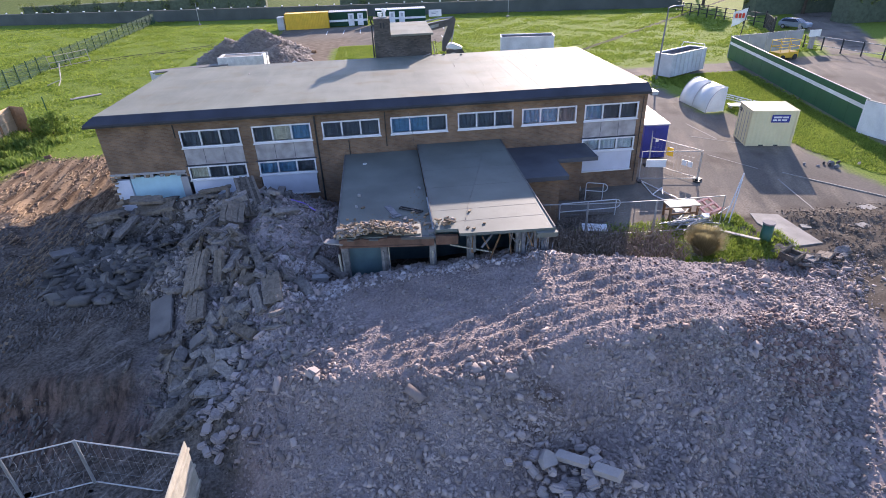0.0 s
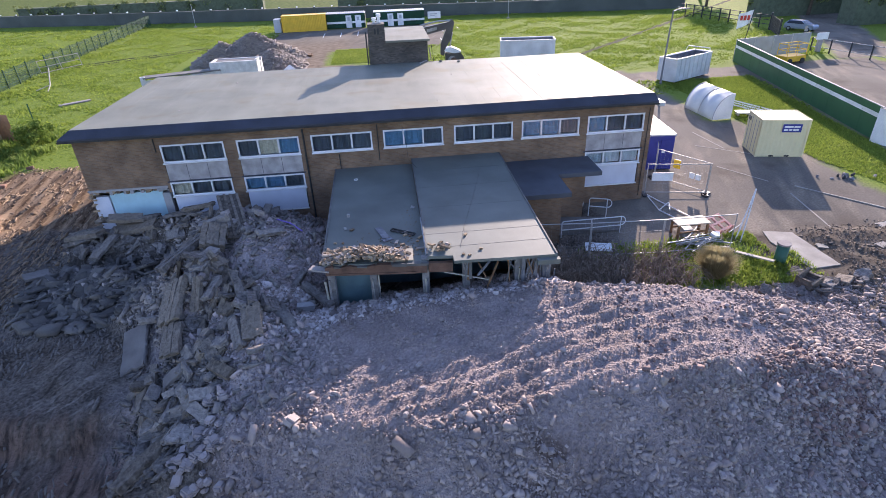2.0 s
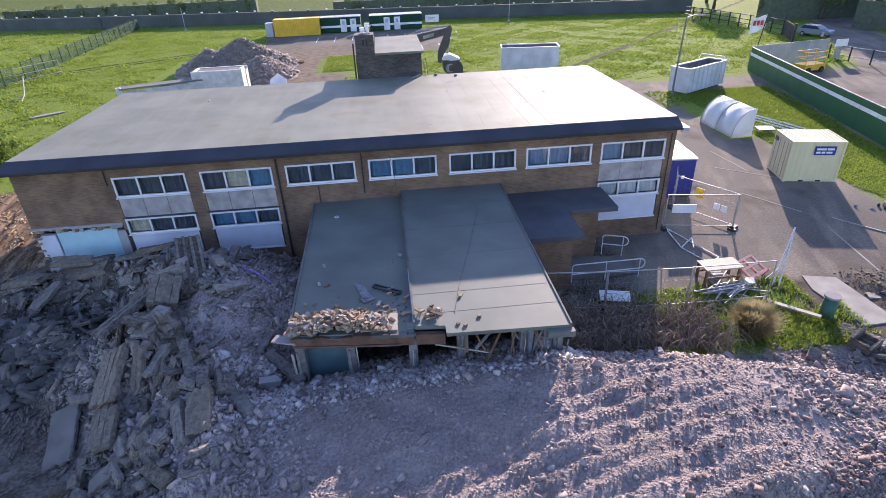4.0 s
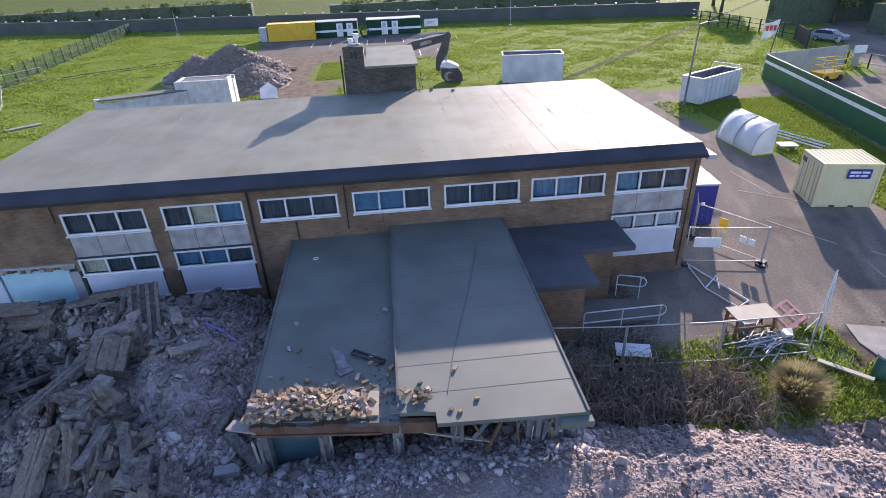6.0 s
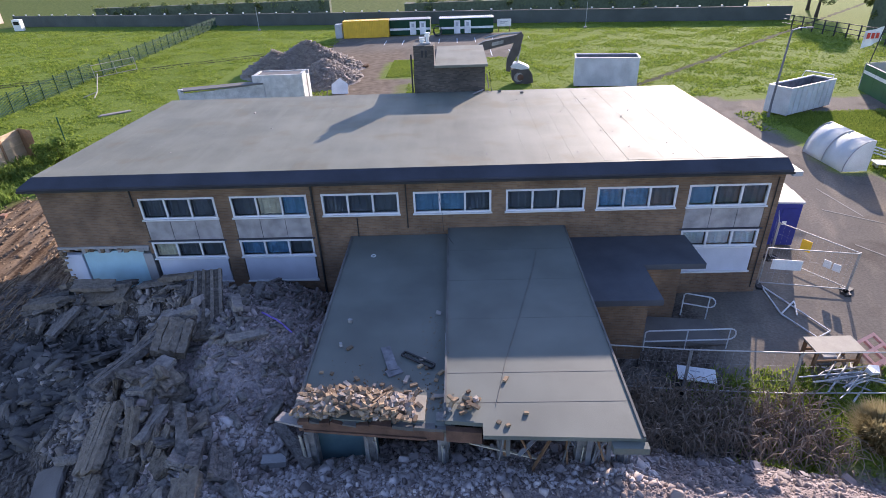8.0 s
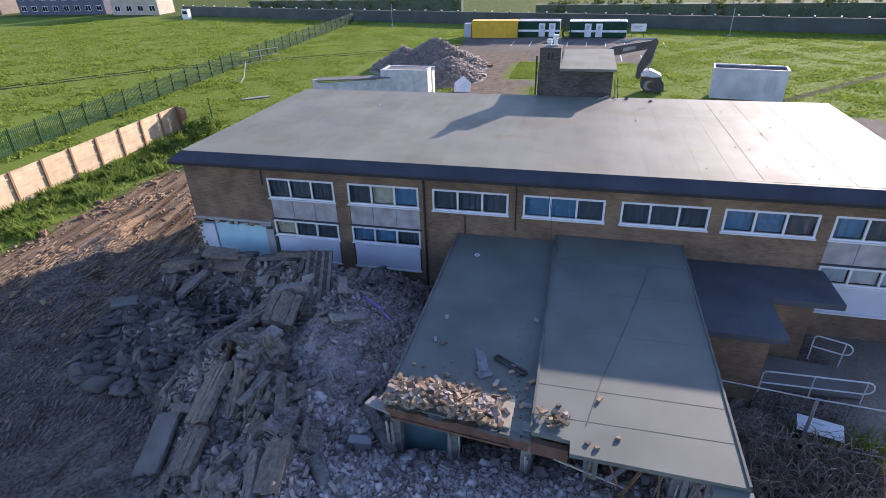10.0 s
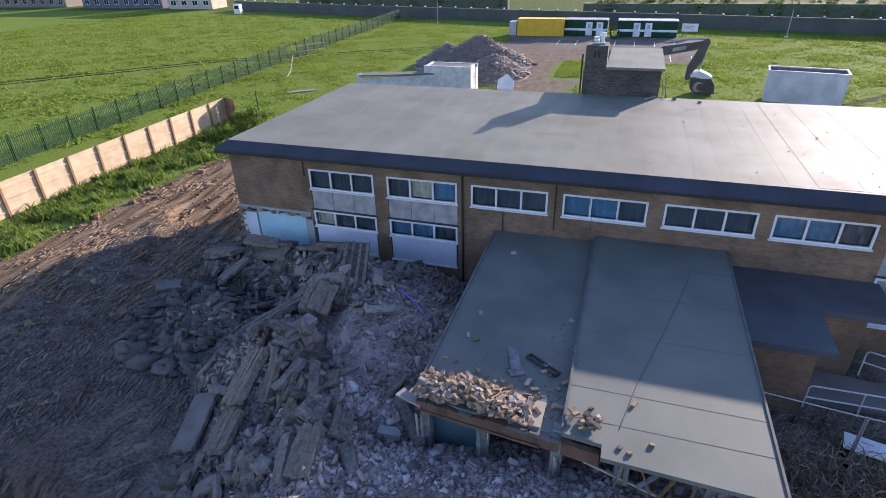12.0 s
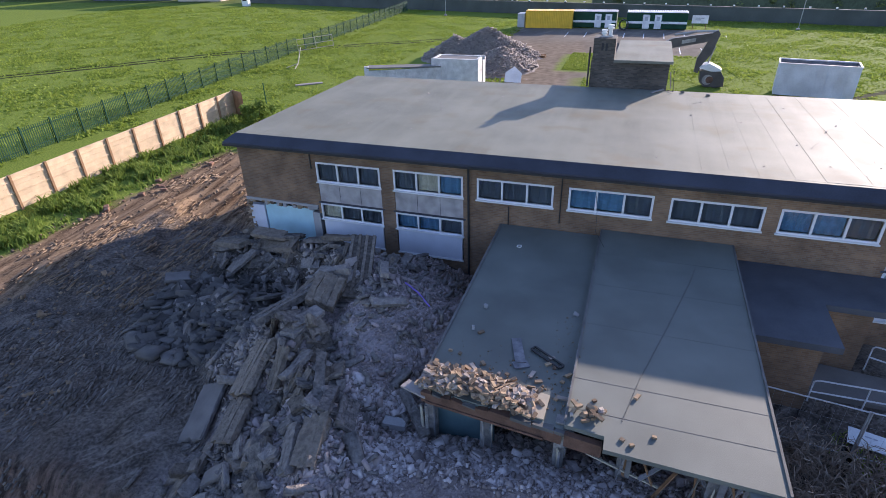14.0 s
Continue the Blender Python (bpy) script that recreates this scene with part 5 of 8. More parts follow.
single("crumpled_sheet", bm, M_WHITE, "crumpled pale plastic sheet on the tube pile", "sheet", pose(13.0, 26.7, 0.38, 8, 10, 30))

ob_ = thing("road_barrier", "faded red plastic road barrier fallen over", "barrier", pose(13.3, 26.95, 0.3, -66, 3, 30))
bm = B()
bx = [(0, 1.45, 0, 0.14), (0, 1.45, 0.48, 0.6), (0, 1.45, 0.92, 1.04)]
for a, b_, c, d in bx:
    box(bm, a, b_, -0.05, 0.05, c, d)
for a in (0, 0.66, 1.31):
    box(bm, a, a + 0.14, -0.05, 0.05, 0.14, 0.48)
    box(bm, a, a + 0.14, -0.05, 0.05, 0.6, 0.92)
part("frame", bm, M_BARRIER, ob_)
for a in (0.1, 1.15):
    bm = B()
    box(bm, a, a + 0.2, -0.25, 0.25, -0.06, 0.0)
    part("foot", bm, M_BARRIER, ob_)

bn = thing("litter_bin", "dark green round litter bin with a pale lid", "bin", pose(14.95, 24.35, 0))
bm = B()
tube(bm, [(0, 0, 0), (0, 0, 0.05), (0, 0, 0.95)], 0.27, 16)
part("body", bm, M_BIN, bn, "", True)
bm = B()
tube(bm, [(0, 0, 0.952), (0, 0, 1.04)], 0.3, 16)
part("lid", bm, M_PALE, bn, "pale grey lid")
bm = B()
prism(bm, [(16.0, 27.3), (15.7, 26.2), (16.0, 23.5), (17.5, 23.6), (17.35, 26.9)], -0.1, 0.05)
single("pavement", bm, M_PAVE, "pale worn concrete path by the planting bed", "path", None, "", "structure")
for x, y, r, sx, sy, mm, lab in ((10.1, 24.75, 20, 0.8, 0.5, M_PAVE, "grey paving slab in the grass bed"), (17.9, 25.3, -20, 0.6, 0.4, M_PAVE, "pale paving slab on the mud"), (20.6, 24.8, 10, 0.6, 0.5, M_PAVE, "square concrete manhole cover in the mud"), (22.6, 26.9, 10, 0.9, 0.6, M_PAVE, "pale concrete cover slab beside the kerb")):
    bm = B()
    box(bm, -sx / 2, sx / 2, -sy / 2, sy / 2, -0.05, 0.03)
    single("paving_slab", bm, mm, lab, "paving", pose(x, y, float(height(x, y)), 0, 0, r), "", "structure")
bm = B()
beam(bm, (13.4, 25.4, 0.12), (14.4, 24.0, 0.3), 0.2, 0.06)
single("plank", bm, M_TIMBERPALE, "weathered plank lying in the grass bed", "plank")
# kerb line and low edging along the tarmac
for i in range(5, 16):
    bm = B()
    x0, y0, x1, y1 = 19.0 + 0.62 * i * 0.75, 35.5 - 0.62 * i, 19.0 + 0.62 * (i + 0.95) * 0.75, 35.5 - 0.62 * (i + 0.95)
    beam(bm, (x0, y0, 0.02), (x1, y1, 0.02), 0.1, 0.06)
    single("kerb", bm, M_PAVE, "worn concrete kerb at the tarmac's edge", "kerb", None, "kerbs", "structure")
for k in range(14):
    bm = B()
    c = rs.uniform(0.22, 0.5)
    rock(bm, (0, 0, 0), (c, c * 0.7, c * 0.45), rs, 0.45)
    bmesh.ops.bevel(bm, geom=bm.edges[:], offset=c * 0.1, segments=1, affect="EDGES")
    single("rubbish_sack", bm, (M_CLAD, M_GREYSTONE, M_BLACK)[k % 3], "crumpled grey rubbish heaped at the grass edge", "rubbish", pose(25.1 + rs.gauss(0, 0.7), 33.0 + rs.gauss(0, 0.3), c * 0.15), "rubbish")

# ---------------------------------------------------------------- lamp, flag, gate, lift, car
lp = thing("street_lamp", "tall grey street lamp with a short arm", "street lamp", pose(25.1, 58.9, 0))
bm = B()
tube(bm, [(0, 0, 0), (0, 0, 1.2), (0.25, 0.1, 7.0)], 0.12, 8, 0.07)
part("column", bm, M_CLAD, lp)
bm = B()
tube(bm, [(0.25, 0.1, 6.95), (1.0, 0.3, 7.1), (1.6, 0.45, 7.05)], 0.045, 6)
part("arm", bm, M_GREYPAINT, lp)
bm = B()
box(bm, 1.5, 2.05, 0.36, 0.54, 7.0, 7.12)
part("lantern", bm, M_PALE, lp)
fl = thing("flag_pole", "leaning pole with a white and red banner", "flag", pose(46.4, 79.0, 0))
bm = B()
tube(bm, [(0, 0, 0), (0.5, 0, 4.2)], 0.06, 6)
part("pole", bm, M_BLACK, fl)
bm = B()
prev = None
for i in range(9):
    x = 0.45 - 2.0 * i / 8
    y = 0.12 * math.sin(i * 1.1)
    cur = (bm.verts.new((x, y, 2.4 - 0.1 * i)), bm.verts.new((x, y, 4.0 - 0.06 * i)))
    if prev:
        bm.faces.new((prev[0], cur[0], cur[1], prev[1]))
    prev = cur
o = part("banner", bm, M_WHITE, fl, "white banner")
bm = B()
for k in range(3):
    box(bm, -1.4 + 0.5 * k, -1.05 + 0.5 * k, -0.2, -0.19, 2.75, 3.35)
part("banner_mark", bm, M_RED, o, "red marks on the banner")
bg = thing("black_gate", "black slatted steel gate standing open at the road", "gate", pose(52.3, 80.6, 0, 0, 0, 66))
for xx in (0, 7.0):
    bm = B()
    box(bm, xx - 0.12, xx + 0.12, -0.12, 0.12, 0, 2.4)
    part("post", bm, M_BLACK, bg)
for i in range(24):
    bm = B()
    box(bm, 0.2 + 0.28 * i, 0.36 + 0.28 * i, -0.03, 0.03, 0.15, 2.1)
    part("slat", bm, M_BLACK, bg)
for i in range(10):
    fp = thing("road_fence", "dark post and rail fence bay beside the road", "fence", pose(55.5 - 0.42 * i, 87.5 + 2.1 * i, 0, 0, 0, 101), "road fence")
    bm = B()
    box(bm, -0.07, 0.07, -0.07, 0.07, 0, 2.0)
    part("post", bm, M_BLACK, fp)
    for zz in (0.6, 1.2, 1.85):
        bm = B()
        box(bm, 0.07, 2.1, -0.03, 0.03, zz, zz + 0.08)
        part("rail", bm, M_BLACK, fp)
for i in range(9):
    fp = thing("drive_fence", "dark post and rail fence bay beside the drive", "fence", pose(49.8 + 0.75 * i, 70.5 - 2.3 * i, 0, 0, 0, -72), "drive fence")
    bm = B()
    box(bm, -0.06, 0.06, -0.06, 0.06, 0, 1.6)
    part("post", bm, M_BLACK, fp)
    for zz in (0.5, 1.5):
        bm = B()
        box(bm, 0.06, 2.4, -0.03, 0.03, zz, zz + 0.07)
        part("rail", bm, M_STEEL, fp)
gp = thing("gate_post", "pale capped gate post with a signboard", "gate post", pose(50.0, 69.5, 0))
bm = B()
box(bm, -0.22, 0.22, -0.22, 0.22, 0, 1.7)
part("pier", bm, M_PALE, gp)
bm = B()
box(bm, -0.75, 0.75, -0.26, -0.222, 1.5, 2.3)
part("signboard", bm, M_WHITE, gp, "white signboard")
sp = thing("braced_post", "dark braced post with a small pale plate", "post", pose(52.6, 76.2, 0))
for a, b_ in (((0, 0, 0), (0.25, 0, 1.9)), ((-0.45, 0, 0), (0.2, 0, 1.1))):
    bm = B()
    beam(bm, a, b_, 0.14)
    part("leg", bm, M_BLACK, sp)
bm = B()
box(bm, 0.05, 0.4, -0.1, -0.06, 1.4, 2.0)
part("plate", bm, M_PALE, sp, "small pale plate")
lc = thing("lift_cage", "yellow steel access lift cage on the drive", "lift cage", pose(42.0, 63.8, 0, 0, 0, 12))
bm = B()
box(bm, 0, 2.8, 0, 1.5, 0.25, 0.85)
part("base", bm, M_YELLOW, lc)
for x in (0.05, 1.4, 2.75):
    for y in (0.05, 1.45):
        bm = B()
        tube(bm, [(x, y, 0.852), (x, y, 2.1)], 0.035, 6)
        part("post", bm, M_YELLOW, lc)
for zz in (1.45, 2.1):
    bm = B()
    tube(bm, [(0.05, 0.05, zz), (2.75, 0.05, zz), (2.75, 1.45, zz), (0.05, 1.45, zz), (0.05, 0.05, zz)], 0.04, 6)
    part("rail", bm, M_YELLOW, lc)
for x in (0.5, 2.3):
    for y in (-0.12, 1.4):
        bm = B()
        tube(bm, [(x, y, 0.3), (x, y + 0.22, 0.3)], 0.3, 14)
        part("wheel", bm, M_BLACK, lc)

car = thing("parked_car", "silver grey estate car parked on the shaded road", "car", pose(58.4, 84.6, 0, 0, 0, 118))
bm = B()
cp = [(-2.1, 0.35), (-2.15, 0.75), (-1.95, 0.95), (-1.0, 1.02), (-0.35, 1.45), (1.5, 1.47), (2.0, 1.0), (2.12, 0.8), (2.1, 0.35)]
left = [bm.verts.new((x, -0.86 if z < 1.2 else -0.66, z)) for x, z in cp]
right = [bm.verts.new((x, 0.86 if z < 1.2 else 0.66, z)) for x, z in cp]
bm.faces.new(left)
bm.faces.new(right[::-1])
for i in range(len(cp)):
    j = (i + 1) % len(cp)
    bm.faces.new((left[i], right[i], right[j], left[j]))
bmesh.ops.bevel(bm, geom=bm.edges[:], offset=0.06, segments=2, affect="EDGES")
part("body", bm, M_CARPAINT, car)
for s in (-1, 1):
    bm = B()
    v = [bm.verts.new((x, s * y, z)) for x, y, z in ((-0.85, 0.86, 1.03), (1.75, 0.86, 1.03), (1.45, 0.71, 1.41), (-0.3, 0.71, 1.41))]
    bm.faces.new(v)
    part("side_glass", bm, M_CARGLASS, car)
for a, b_ in (((-1.0, 1.06), (-0.4, 1.45)), ((1.97, 1.05), (1.54, 1.45))):
    bm = B()
    dx = -0.03 if a[0] < 0 else 0.03
    v = [bm.verts.new(c) for c in ((a[0] + dx, -0.72, a[1]), (a[0] + dx, 0.72, a[1]), (b_[0] + dx, 0.6, b_[1]), (b_[0] + dx, -0.6, b_[1]))]
    bm.faces.new(v)
    part("screen", bm, M_CARGLASS, car)
for x in (-1.35, 1.3):
    for y in (-0.9, 0.68):
        bm = B()
        tube(bm, [(x, y, 0.32), (x, y + 0.22, 0.32)], 0.32, 16)
        w = part("wheel", bm, M_BLACK, car)
        bm = B()
        yy = y - 0.01 if y < 0 else y + 0.22
        tube(bm, [(x, yy, 0.32), (x, yy + 0.01, 0.32)], 0.19, 12)
        part("rim", bm, M_STEEL, w)

# ---------------------------------------------------------------- excavator behind the tank room
ex = thing("excavator", "dark tracked excavator with its boom folded", "excavator", pose(-1.6, 74.5, 0))
for y in (-1.2, 0.8):
    bm = B()
    prism(bm, [(-1.9, 0.1), (-1.6, -0.0), (1.6, -0.0), (1.9, 0.1), (2.05, 0.45), (1.8, 0.85), (-1.8, 0.85), (-2.05, 0.45)], 0, 0.5)
    for v in bm.verts:
        v.co = Vector((v.co.x, y + v.co.z, v.co.y))
    part("track", bm, M_BLACK, ex)
bm = B()
box(bm, -2.2, 1.3, -1.25, 1.25, 0.9, 2.1)
part("house", bm, M_EXC, ex)
bm = B()
box(bm, 0.1, 1.5, -1.25, -0.2, 2.1, 3.0)
part("cab", bm, M_CARGLASS, ex)
def arm_plate(name, pts, w, matl):
    bm = B()
    a = [bm.verts.new((x, -w / 2, z)) for x, z in pts]
    b_ = [bm.verts.new((x, w / 2, z)) for x, z in pts]
    bm.faces.new(a)
    bm.faces.new(b_[::-1])
    for i in range(len(pts)):
        j = (i + 1) % len(pts)
        bm.faces.new((a[i], b_[i], b_[j], a[j]))
    return part(name, bm, matl, ex)
arm_plate("boom", [(0.9, 1.9), (1.5, 1.6), (3.2, 3.65), (6.1, 4.25), (6.65, 4.5), (6.6, 5.1), (3.1, 4.55), (2.4, 4.2)], 0.6, M_EXC)
arm_plate("stick", [(6.55, 5.05), (7.1, 5.4), (7.35, 5.0), (6.85, 3.1), (6.2, 2.15), (5.95, 1.27), (5.56, 1.4), (5.64, 2.7), (6.3, 4.2)], 0.5, M_EXC)
arm_plate("badge_panel", [(3.95, 4.05), (5.2, 4.3), (5.22, 4.65), (3.97, 4.4)], 0.62, M_BUCKET)
bm = B()
tube(bm, [(3.2, 0, 4.85), (5.2, 0, 5.2), (6.9, 0, 5.25)], 0.1, 8)
part("ram", bm, M_STEEL, ex)
bm = B()
tube(bm, [(7.1, 0, 3.9), (6.75, 0, 2.3)], 0.09, 8)
part("ram", bm, M_STEEL, ex)
arm_plate("bucket", [(6.1, 1.6), (7.1, 1.5), (8.0, 1.6), (8.4, 1.0), (8.5, 0.15), (7.7, 0.0), (6.7, 0.05), (6.2, 0.5)], 1.25, M_EXC)
arm_plate("bucket_lip", [(6.0, 1.85), (6.3, 2.15), (6.9, 2.3), (7.5, 2.05), (8.05, 1.78), (8.0, 1.62), (7.1, 1.56)], 1.3, M_WHITE)
for v_, r_ in ((6.9, 0.5), (7.1, 0.35)):
    c_ = [(v_ + r_ * math.cos(0.45 * k), 0.75 + r_ * math.sin(0.45 * k)) for k in range(14)]
    arm_plate("bucket_cheek", c_, 1.34 if r_ > 0.4 else 1.4, M_BUCKET if r_ > 0.4 else M_TIMBER2)

# ---------------------------------------------------------------- ruined block walls and the far heap
ru = thing("ruined_hut", "roofless white blockwork hut with broken walls", "ruin", pose(-21.3, 66.0, 0))
for x0, x1, y0, y1, h in ((0, 4.9, 0, 0.25, 3.4), (0, 4.9, 2.6, 2.85, 3.3), (0, 0.25, 0.25, 2.6, 3.35), (4.65, 4.9, 0.25, 1.5, 3.45), (4.65, 4.9, 1.9, 2.6, 3.0)):
    bm = B()
    box(bm, x0, x1, y0, y1, 0, h)
    part("wall", bm, M_BLOCKWHITE, ru)
bm = B()
box(bm, 0.25, 4.65, 0.25, 2.6, 3.0, 3.24)
part("roof", bm, M_CONCD, ru, "dark sunken roof slab")
rw = thing("ruined_wall", "stained white blockwork wall with a dark coping", "ruin", pose(-27.4, 63.6, 0, 0, 0, 18))
for k in range(5):
    bm = B()
    box(bm, 1.5 * k + 0.01, 1.5 * (k + 1), 0, 0.25, 0, 2.4 + 0.04 * k)
    part("wall", bm, M_BLOCKWHITE, rw)
bm = B()
box(bm, 0, 7.5, -0.06, 1.3, 2.58, 2.7)
part("coping", bm, M_CONCD, rw)
bm = B()
box(bm, -0.25, 0.2, -0.05, 0.3, 0, 2.8)
part("pier", bm, M_BLOCKWHITE, rw)
bm = B()
prism(bm, [(-0.9, -0.9), (0.9, -0.9), (0.9, 0.2), (0, 0.9), (-0.9, 0.2)], 0, 0.08)
single("gable_board", bm, M_WHITE, "white gabled board leaning by the far heap", "board", pose(-14.2, 72.5, 0.7, 60, 0, 0))


def far_heap(x, y):
    d1 = np.hypot((x + 20.6) / 7.4, (y - 86) / 5.5)
    d2 = np.hypot((x + 24.3) / 5.0, (y - 84) / 4.5)
    d3 = np.hypot((x + 17.2) / 4.6, (y - 79.5) / 6.2)
    return np.maximum(0, np.maximum(np.maximum(3.7 * (1 - d1), 2.9 * (1 - d2)), 2.5 * (1 - d3))) + 0.12 * wave(x, y, 1.5, 3.0)


gx, gy = np.meshgrid(np.linspace(-31, -12.0, 60), np.linspace(72.5, 92.5, 46))
i_ = (np.arange(45)[:, None] * 60 + np.arange(59)[None, :]).ravel()
stuff_mesh("demolition_heap", np.stack([gx.ravel(), gy.ravel(), far_heap(gx, gy).ravel() - 0.1], 1), np.stack([i_, i_ + 1, i_ + 61, i_ + 60], 1), M_DUST, "large heap of mixed demolition rubble on the car park", "rubble heap")

# ---------------------------------------------------------------- rubble
RNG = np.random.default_rng(7)
CUBE = np.array([[-1, -1, -1], [1, -1, -1], [1, 1, -1], [-1, 1, -1], [-1, -1, 1], [1, -1, 1], [1, 1, 1], [-1, 1, 1]], float) * 0.5
CUBE_F = np.array([[0, 3, 2, 1], [4, 5, 6, 7], [0, 1, 5, 4], [1, 2, 6, 5], [2, 3, 7, 6], [3, 0, 4, 7]])


def turns(n, tilt=None):
    """Random rotation matrices; tilt limits how far the flat side leans."""
    if tilt is None:
        q = RNG.normal(size=(n, 4))
    else:
        a = RNG.uniform(0, 6.283, n) / 2
        b = RNG.normal(0, tilt, n) / 2
        d = RNG.uniform(0, 6.283, n)
        q1 = np.stack([np.cos(a), 0 * a, 0 * a, np.sin(a)], 1)
        q2 = np.stack([np.cos(b), np.sin(b) * np.cos(d), np.sin(b) * np.sin(d), 0 * b], 1)
        w1, x1, y1, z1 = q2.T
        w2, x2, y2, z2 = q1.T
        q = np.stack([w1 * w2 - x1 * x2 - y1 * y2 - z1 * z2, w1 * x2 + x1 * w2 + y1 * z2 - z1 * y2, w1 * y2 - x1 * z2 + y1 * w2 + z1 * x2, w1 * z2 + x1 * y2 - y1 * x2 + z1 * w2], 1)
    q /= np.linalg.norm(q, axis=1, keepdims=True)
    w, x, y, z = q.T
    return np.stack([1 - 2 * (y * y + z * z), 2 * (x * y - z * w), 2 * (x * z + y * w), 2 * (x * y + z * w), 1 - 2 * (x * x + z * z), 2 * (y * z - x * w),
                     2 * (x * z - y * w), 2 * (y * z + x * w), 1 - 2 * (x * x + y * y)], 1).reshape(n, 3, 3)


def lumps(name, pts, size, material, label, shape=(1.0, 0.75, 0.5), sink=0.15, zf=None, parent=None, tilt=None, jit=0.55):
    """Broken stones at the plan places pts, each a skewed, clipped block of its own size."""
    n = len(pts)
    base = CUBE[None] * RNG.uniform(jit, 1.1, (n, 8, 3))
    dims = size[:, None] * np.array(shape) * RNG.uniform(0.65, 1.35, (n, 3))
    v = np.einsum("nij,nkj->nki", turns(n, tilt), base * dims[:, None, :])
    z = (zf or height)(pts[:, 0], pts[:, 1]) + size * (0.28 - sink)
    v += np.column_stack([pts, z])[:, None, :]
    f = CUBE_F[None] + (np.arange(n) * 8)[:, None, None]
    return stuff_mesh(name, v.reshape(-1, 3), f.reshape(-1, 4), material, label, "rubble", parent)


def scatter(n, x0, x1, y0, y1, keep):
    p = np.column_stack([RNG.uniform(x0, x1, n), RNG.uniform(y0, y1, n)])
    k = keep(p[:, 0], p[:, 1])
    return p[RNG.uniform(0, 1, n) < k]


def heap_mask(x, y):
    right = smooth01(18.2, 15.6, x + 0.8 * (20 - y))
    left = smooth01(-9.8, -6.6, x - 0.28 * np.maximum(0, y - 17))
    return left * right * smooth01(24.6, 22.6, y + 0.10 * np.abs(x))


def ridge_mask(x, y):
    h = height(x, y)
    m = smooth01(0.5, 1.1, h) * smooth01(-5.6, -7.5, x)
    edge = smooth01(3.8, 1.6, np.hypot((x + 15.4) / 1.25, y - 27.9))
    return np.maximum(m, edge) * smooth01(32.2, 31.9, y)


def patchy(x, y):
    return 0.35 + 0.65 * smooth01(-0.35, 0.25, wave(x, y, 0.55, 7.0) + 0.5 * wave(x, y, 1.7, 8.0))


def bare(x, y):
    """Places where only fines lie: the foot of the face, the cone of dust by the ridge."""
    k = 0.9 * np.exp(-((x - 7.5) / 2.4) ** 2 - ((y - 12.3) / 1.1) ** 2) + 0.85 * np.exp(-((x + 8.4) / 0.9) ** 2 - ((y - 24.4) / 1.2) ** 2)
    k = k + 0.8 * np.exp(-((x - 1.45) / 1.2) ** 2 - ((y - 14.06) / 0.7) ** 2) + 0.8 * np.exp(-((x - 10.42) / 1.3) ** 2 - ((y - 14.60) / 0.8) ** 2)
    return 1 - np.minimum(0.93, k + 0.6 * np.exp(-((x - 1.6) / 1.0) ** 2 - ((y - 13.9) / 0.6) ** 2))


def face(x, y):
    """1 on the heap's front and flanks, less on the tracked top."""
    return 0.3 + 0.7 * np.maximum(smooth01(15.4, 14.2, y - 0.12 * np.maximum(0, x - 2)), np.maximum(np.maximum(smooth01(-4.5, -6.5, x), smooth01(19.6, 20.9, y)), smooth01(8, 11, x)))


p = scatter(120000, -10, 18.5, 9.5, 24.8, lambda x, y: heap_mask(x, y) * patchy(x, y) * bare(x, y) * (0.3 + 0.7 * face(x, y)))
lumps("crushed_stone", p, RNG.gamma(2.0, 0.017, len(p)) + 0.022, M_RUB, "heap of crushed grey concrete and brick rubble", sink=0.34)
p = scatter(48000, -10, 18.5, 9.5, 24.8, lambda x, y: heap_mask(x, y) * patchy(y, x) * bare(x, y) * np.maximum(0.03, face(x, y) - 0.3))
lumps("rubble_stone", p, RNG.gamma(2.0, 0.036, len(p)) + 0.05, M_RUB2, "loose fist-sized to head-sized broken concrete on the heap", sink=0.26, jit=0.7, shape=(1.0, 0.75, 0.42))
# angular stones bedded in the face and the shoulder
p = scatter(11000, -9.5, 16.5, 10.5, 23.4, lambda x, y: heap_mask(x, y) * bare(x, y) * np.maximum(0.06, face(x, y) - 0.25) * smooth01(-0.3, 0.4, wave(x, y, 0.6, 11.0) + 0.6 * wave(x, y, 1.9, 5.0)))
lumps("rubble_stone", p, RNG.gamma(2.0, 0.034, len(p)) + 0.07, M_RUB2, "angular hand-sized broken concrete in the face of the heap", shape=(1.25, 0.8, 0.45), sink=0.24, jit=0.8)
# darker stones over the right flank and foot of the heap
p = scatter(14000, 3.5, 17, 10.5, 16.2, lambda x, y: heap_mask(x, y) * smooth01(3.5, 7.5, x) * smooth01(16.2, 15.2, y - 0.1 * np.maximum(0, x - 6)) * 0.7)
lumps("crushed_stone", p, RNG.gamma(1.6, 0.03, len(p)) + 0.03, M_RUBL, "darker rubble on the flank of the heap", sink=0.28, jit=0.7)
# rubble colour lightened here to make up for shade beside the annexe
p = scatter(20000, -9.2, 3.4, 19.9, 23.2, lambda x, y: smooth01(20.2, 21.2, y + 0.5 * smooth01(-5.0, -6.5, x)) * (0.3 + 0.7 * patchy(x * 1.7, y * 1.7)))
lumps("crushed_stone", p, RNG.gamma(1.5, 0.036, len(p)) + 0.035, M_RUBPALE, "rubble banked against the annexe, lightened to offset shade", sink=0.2, jit=0.7)
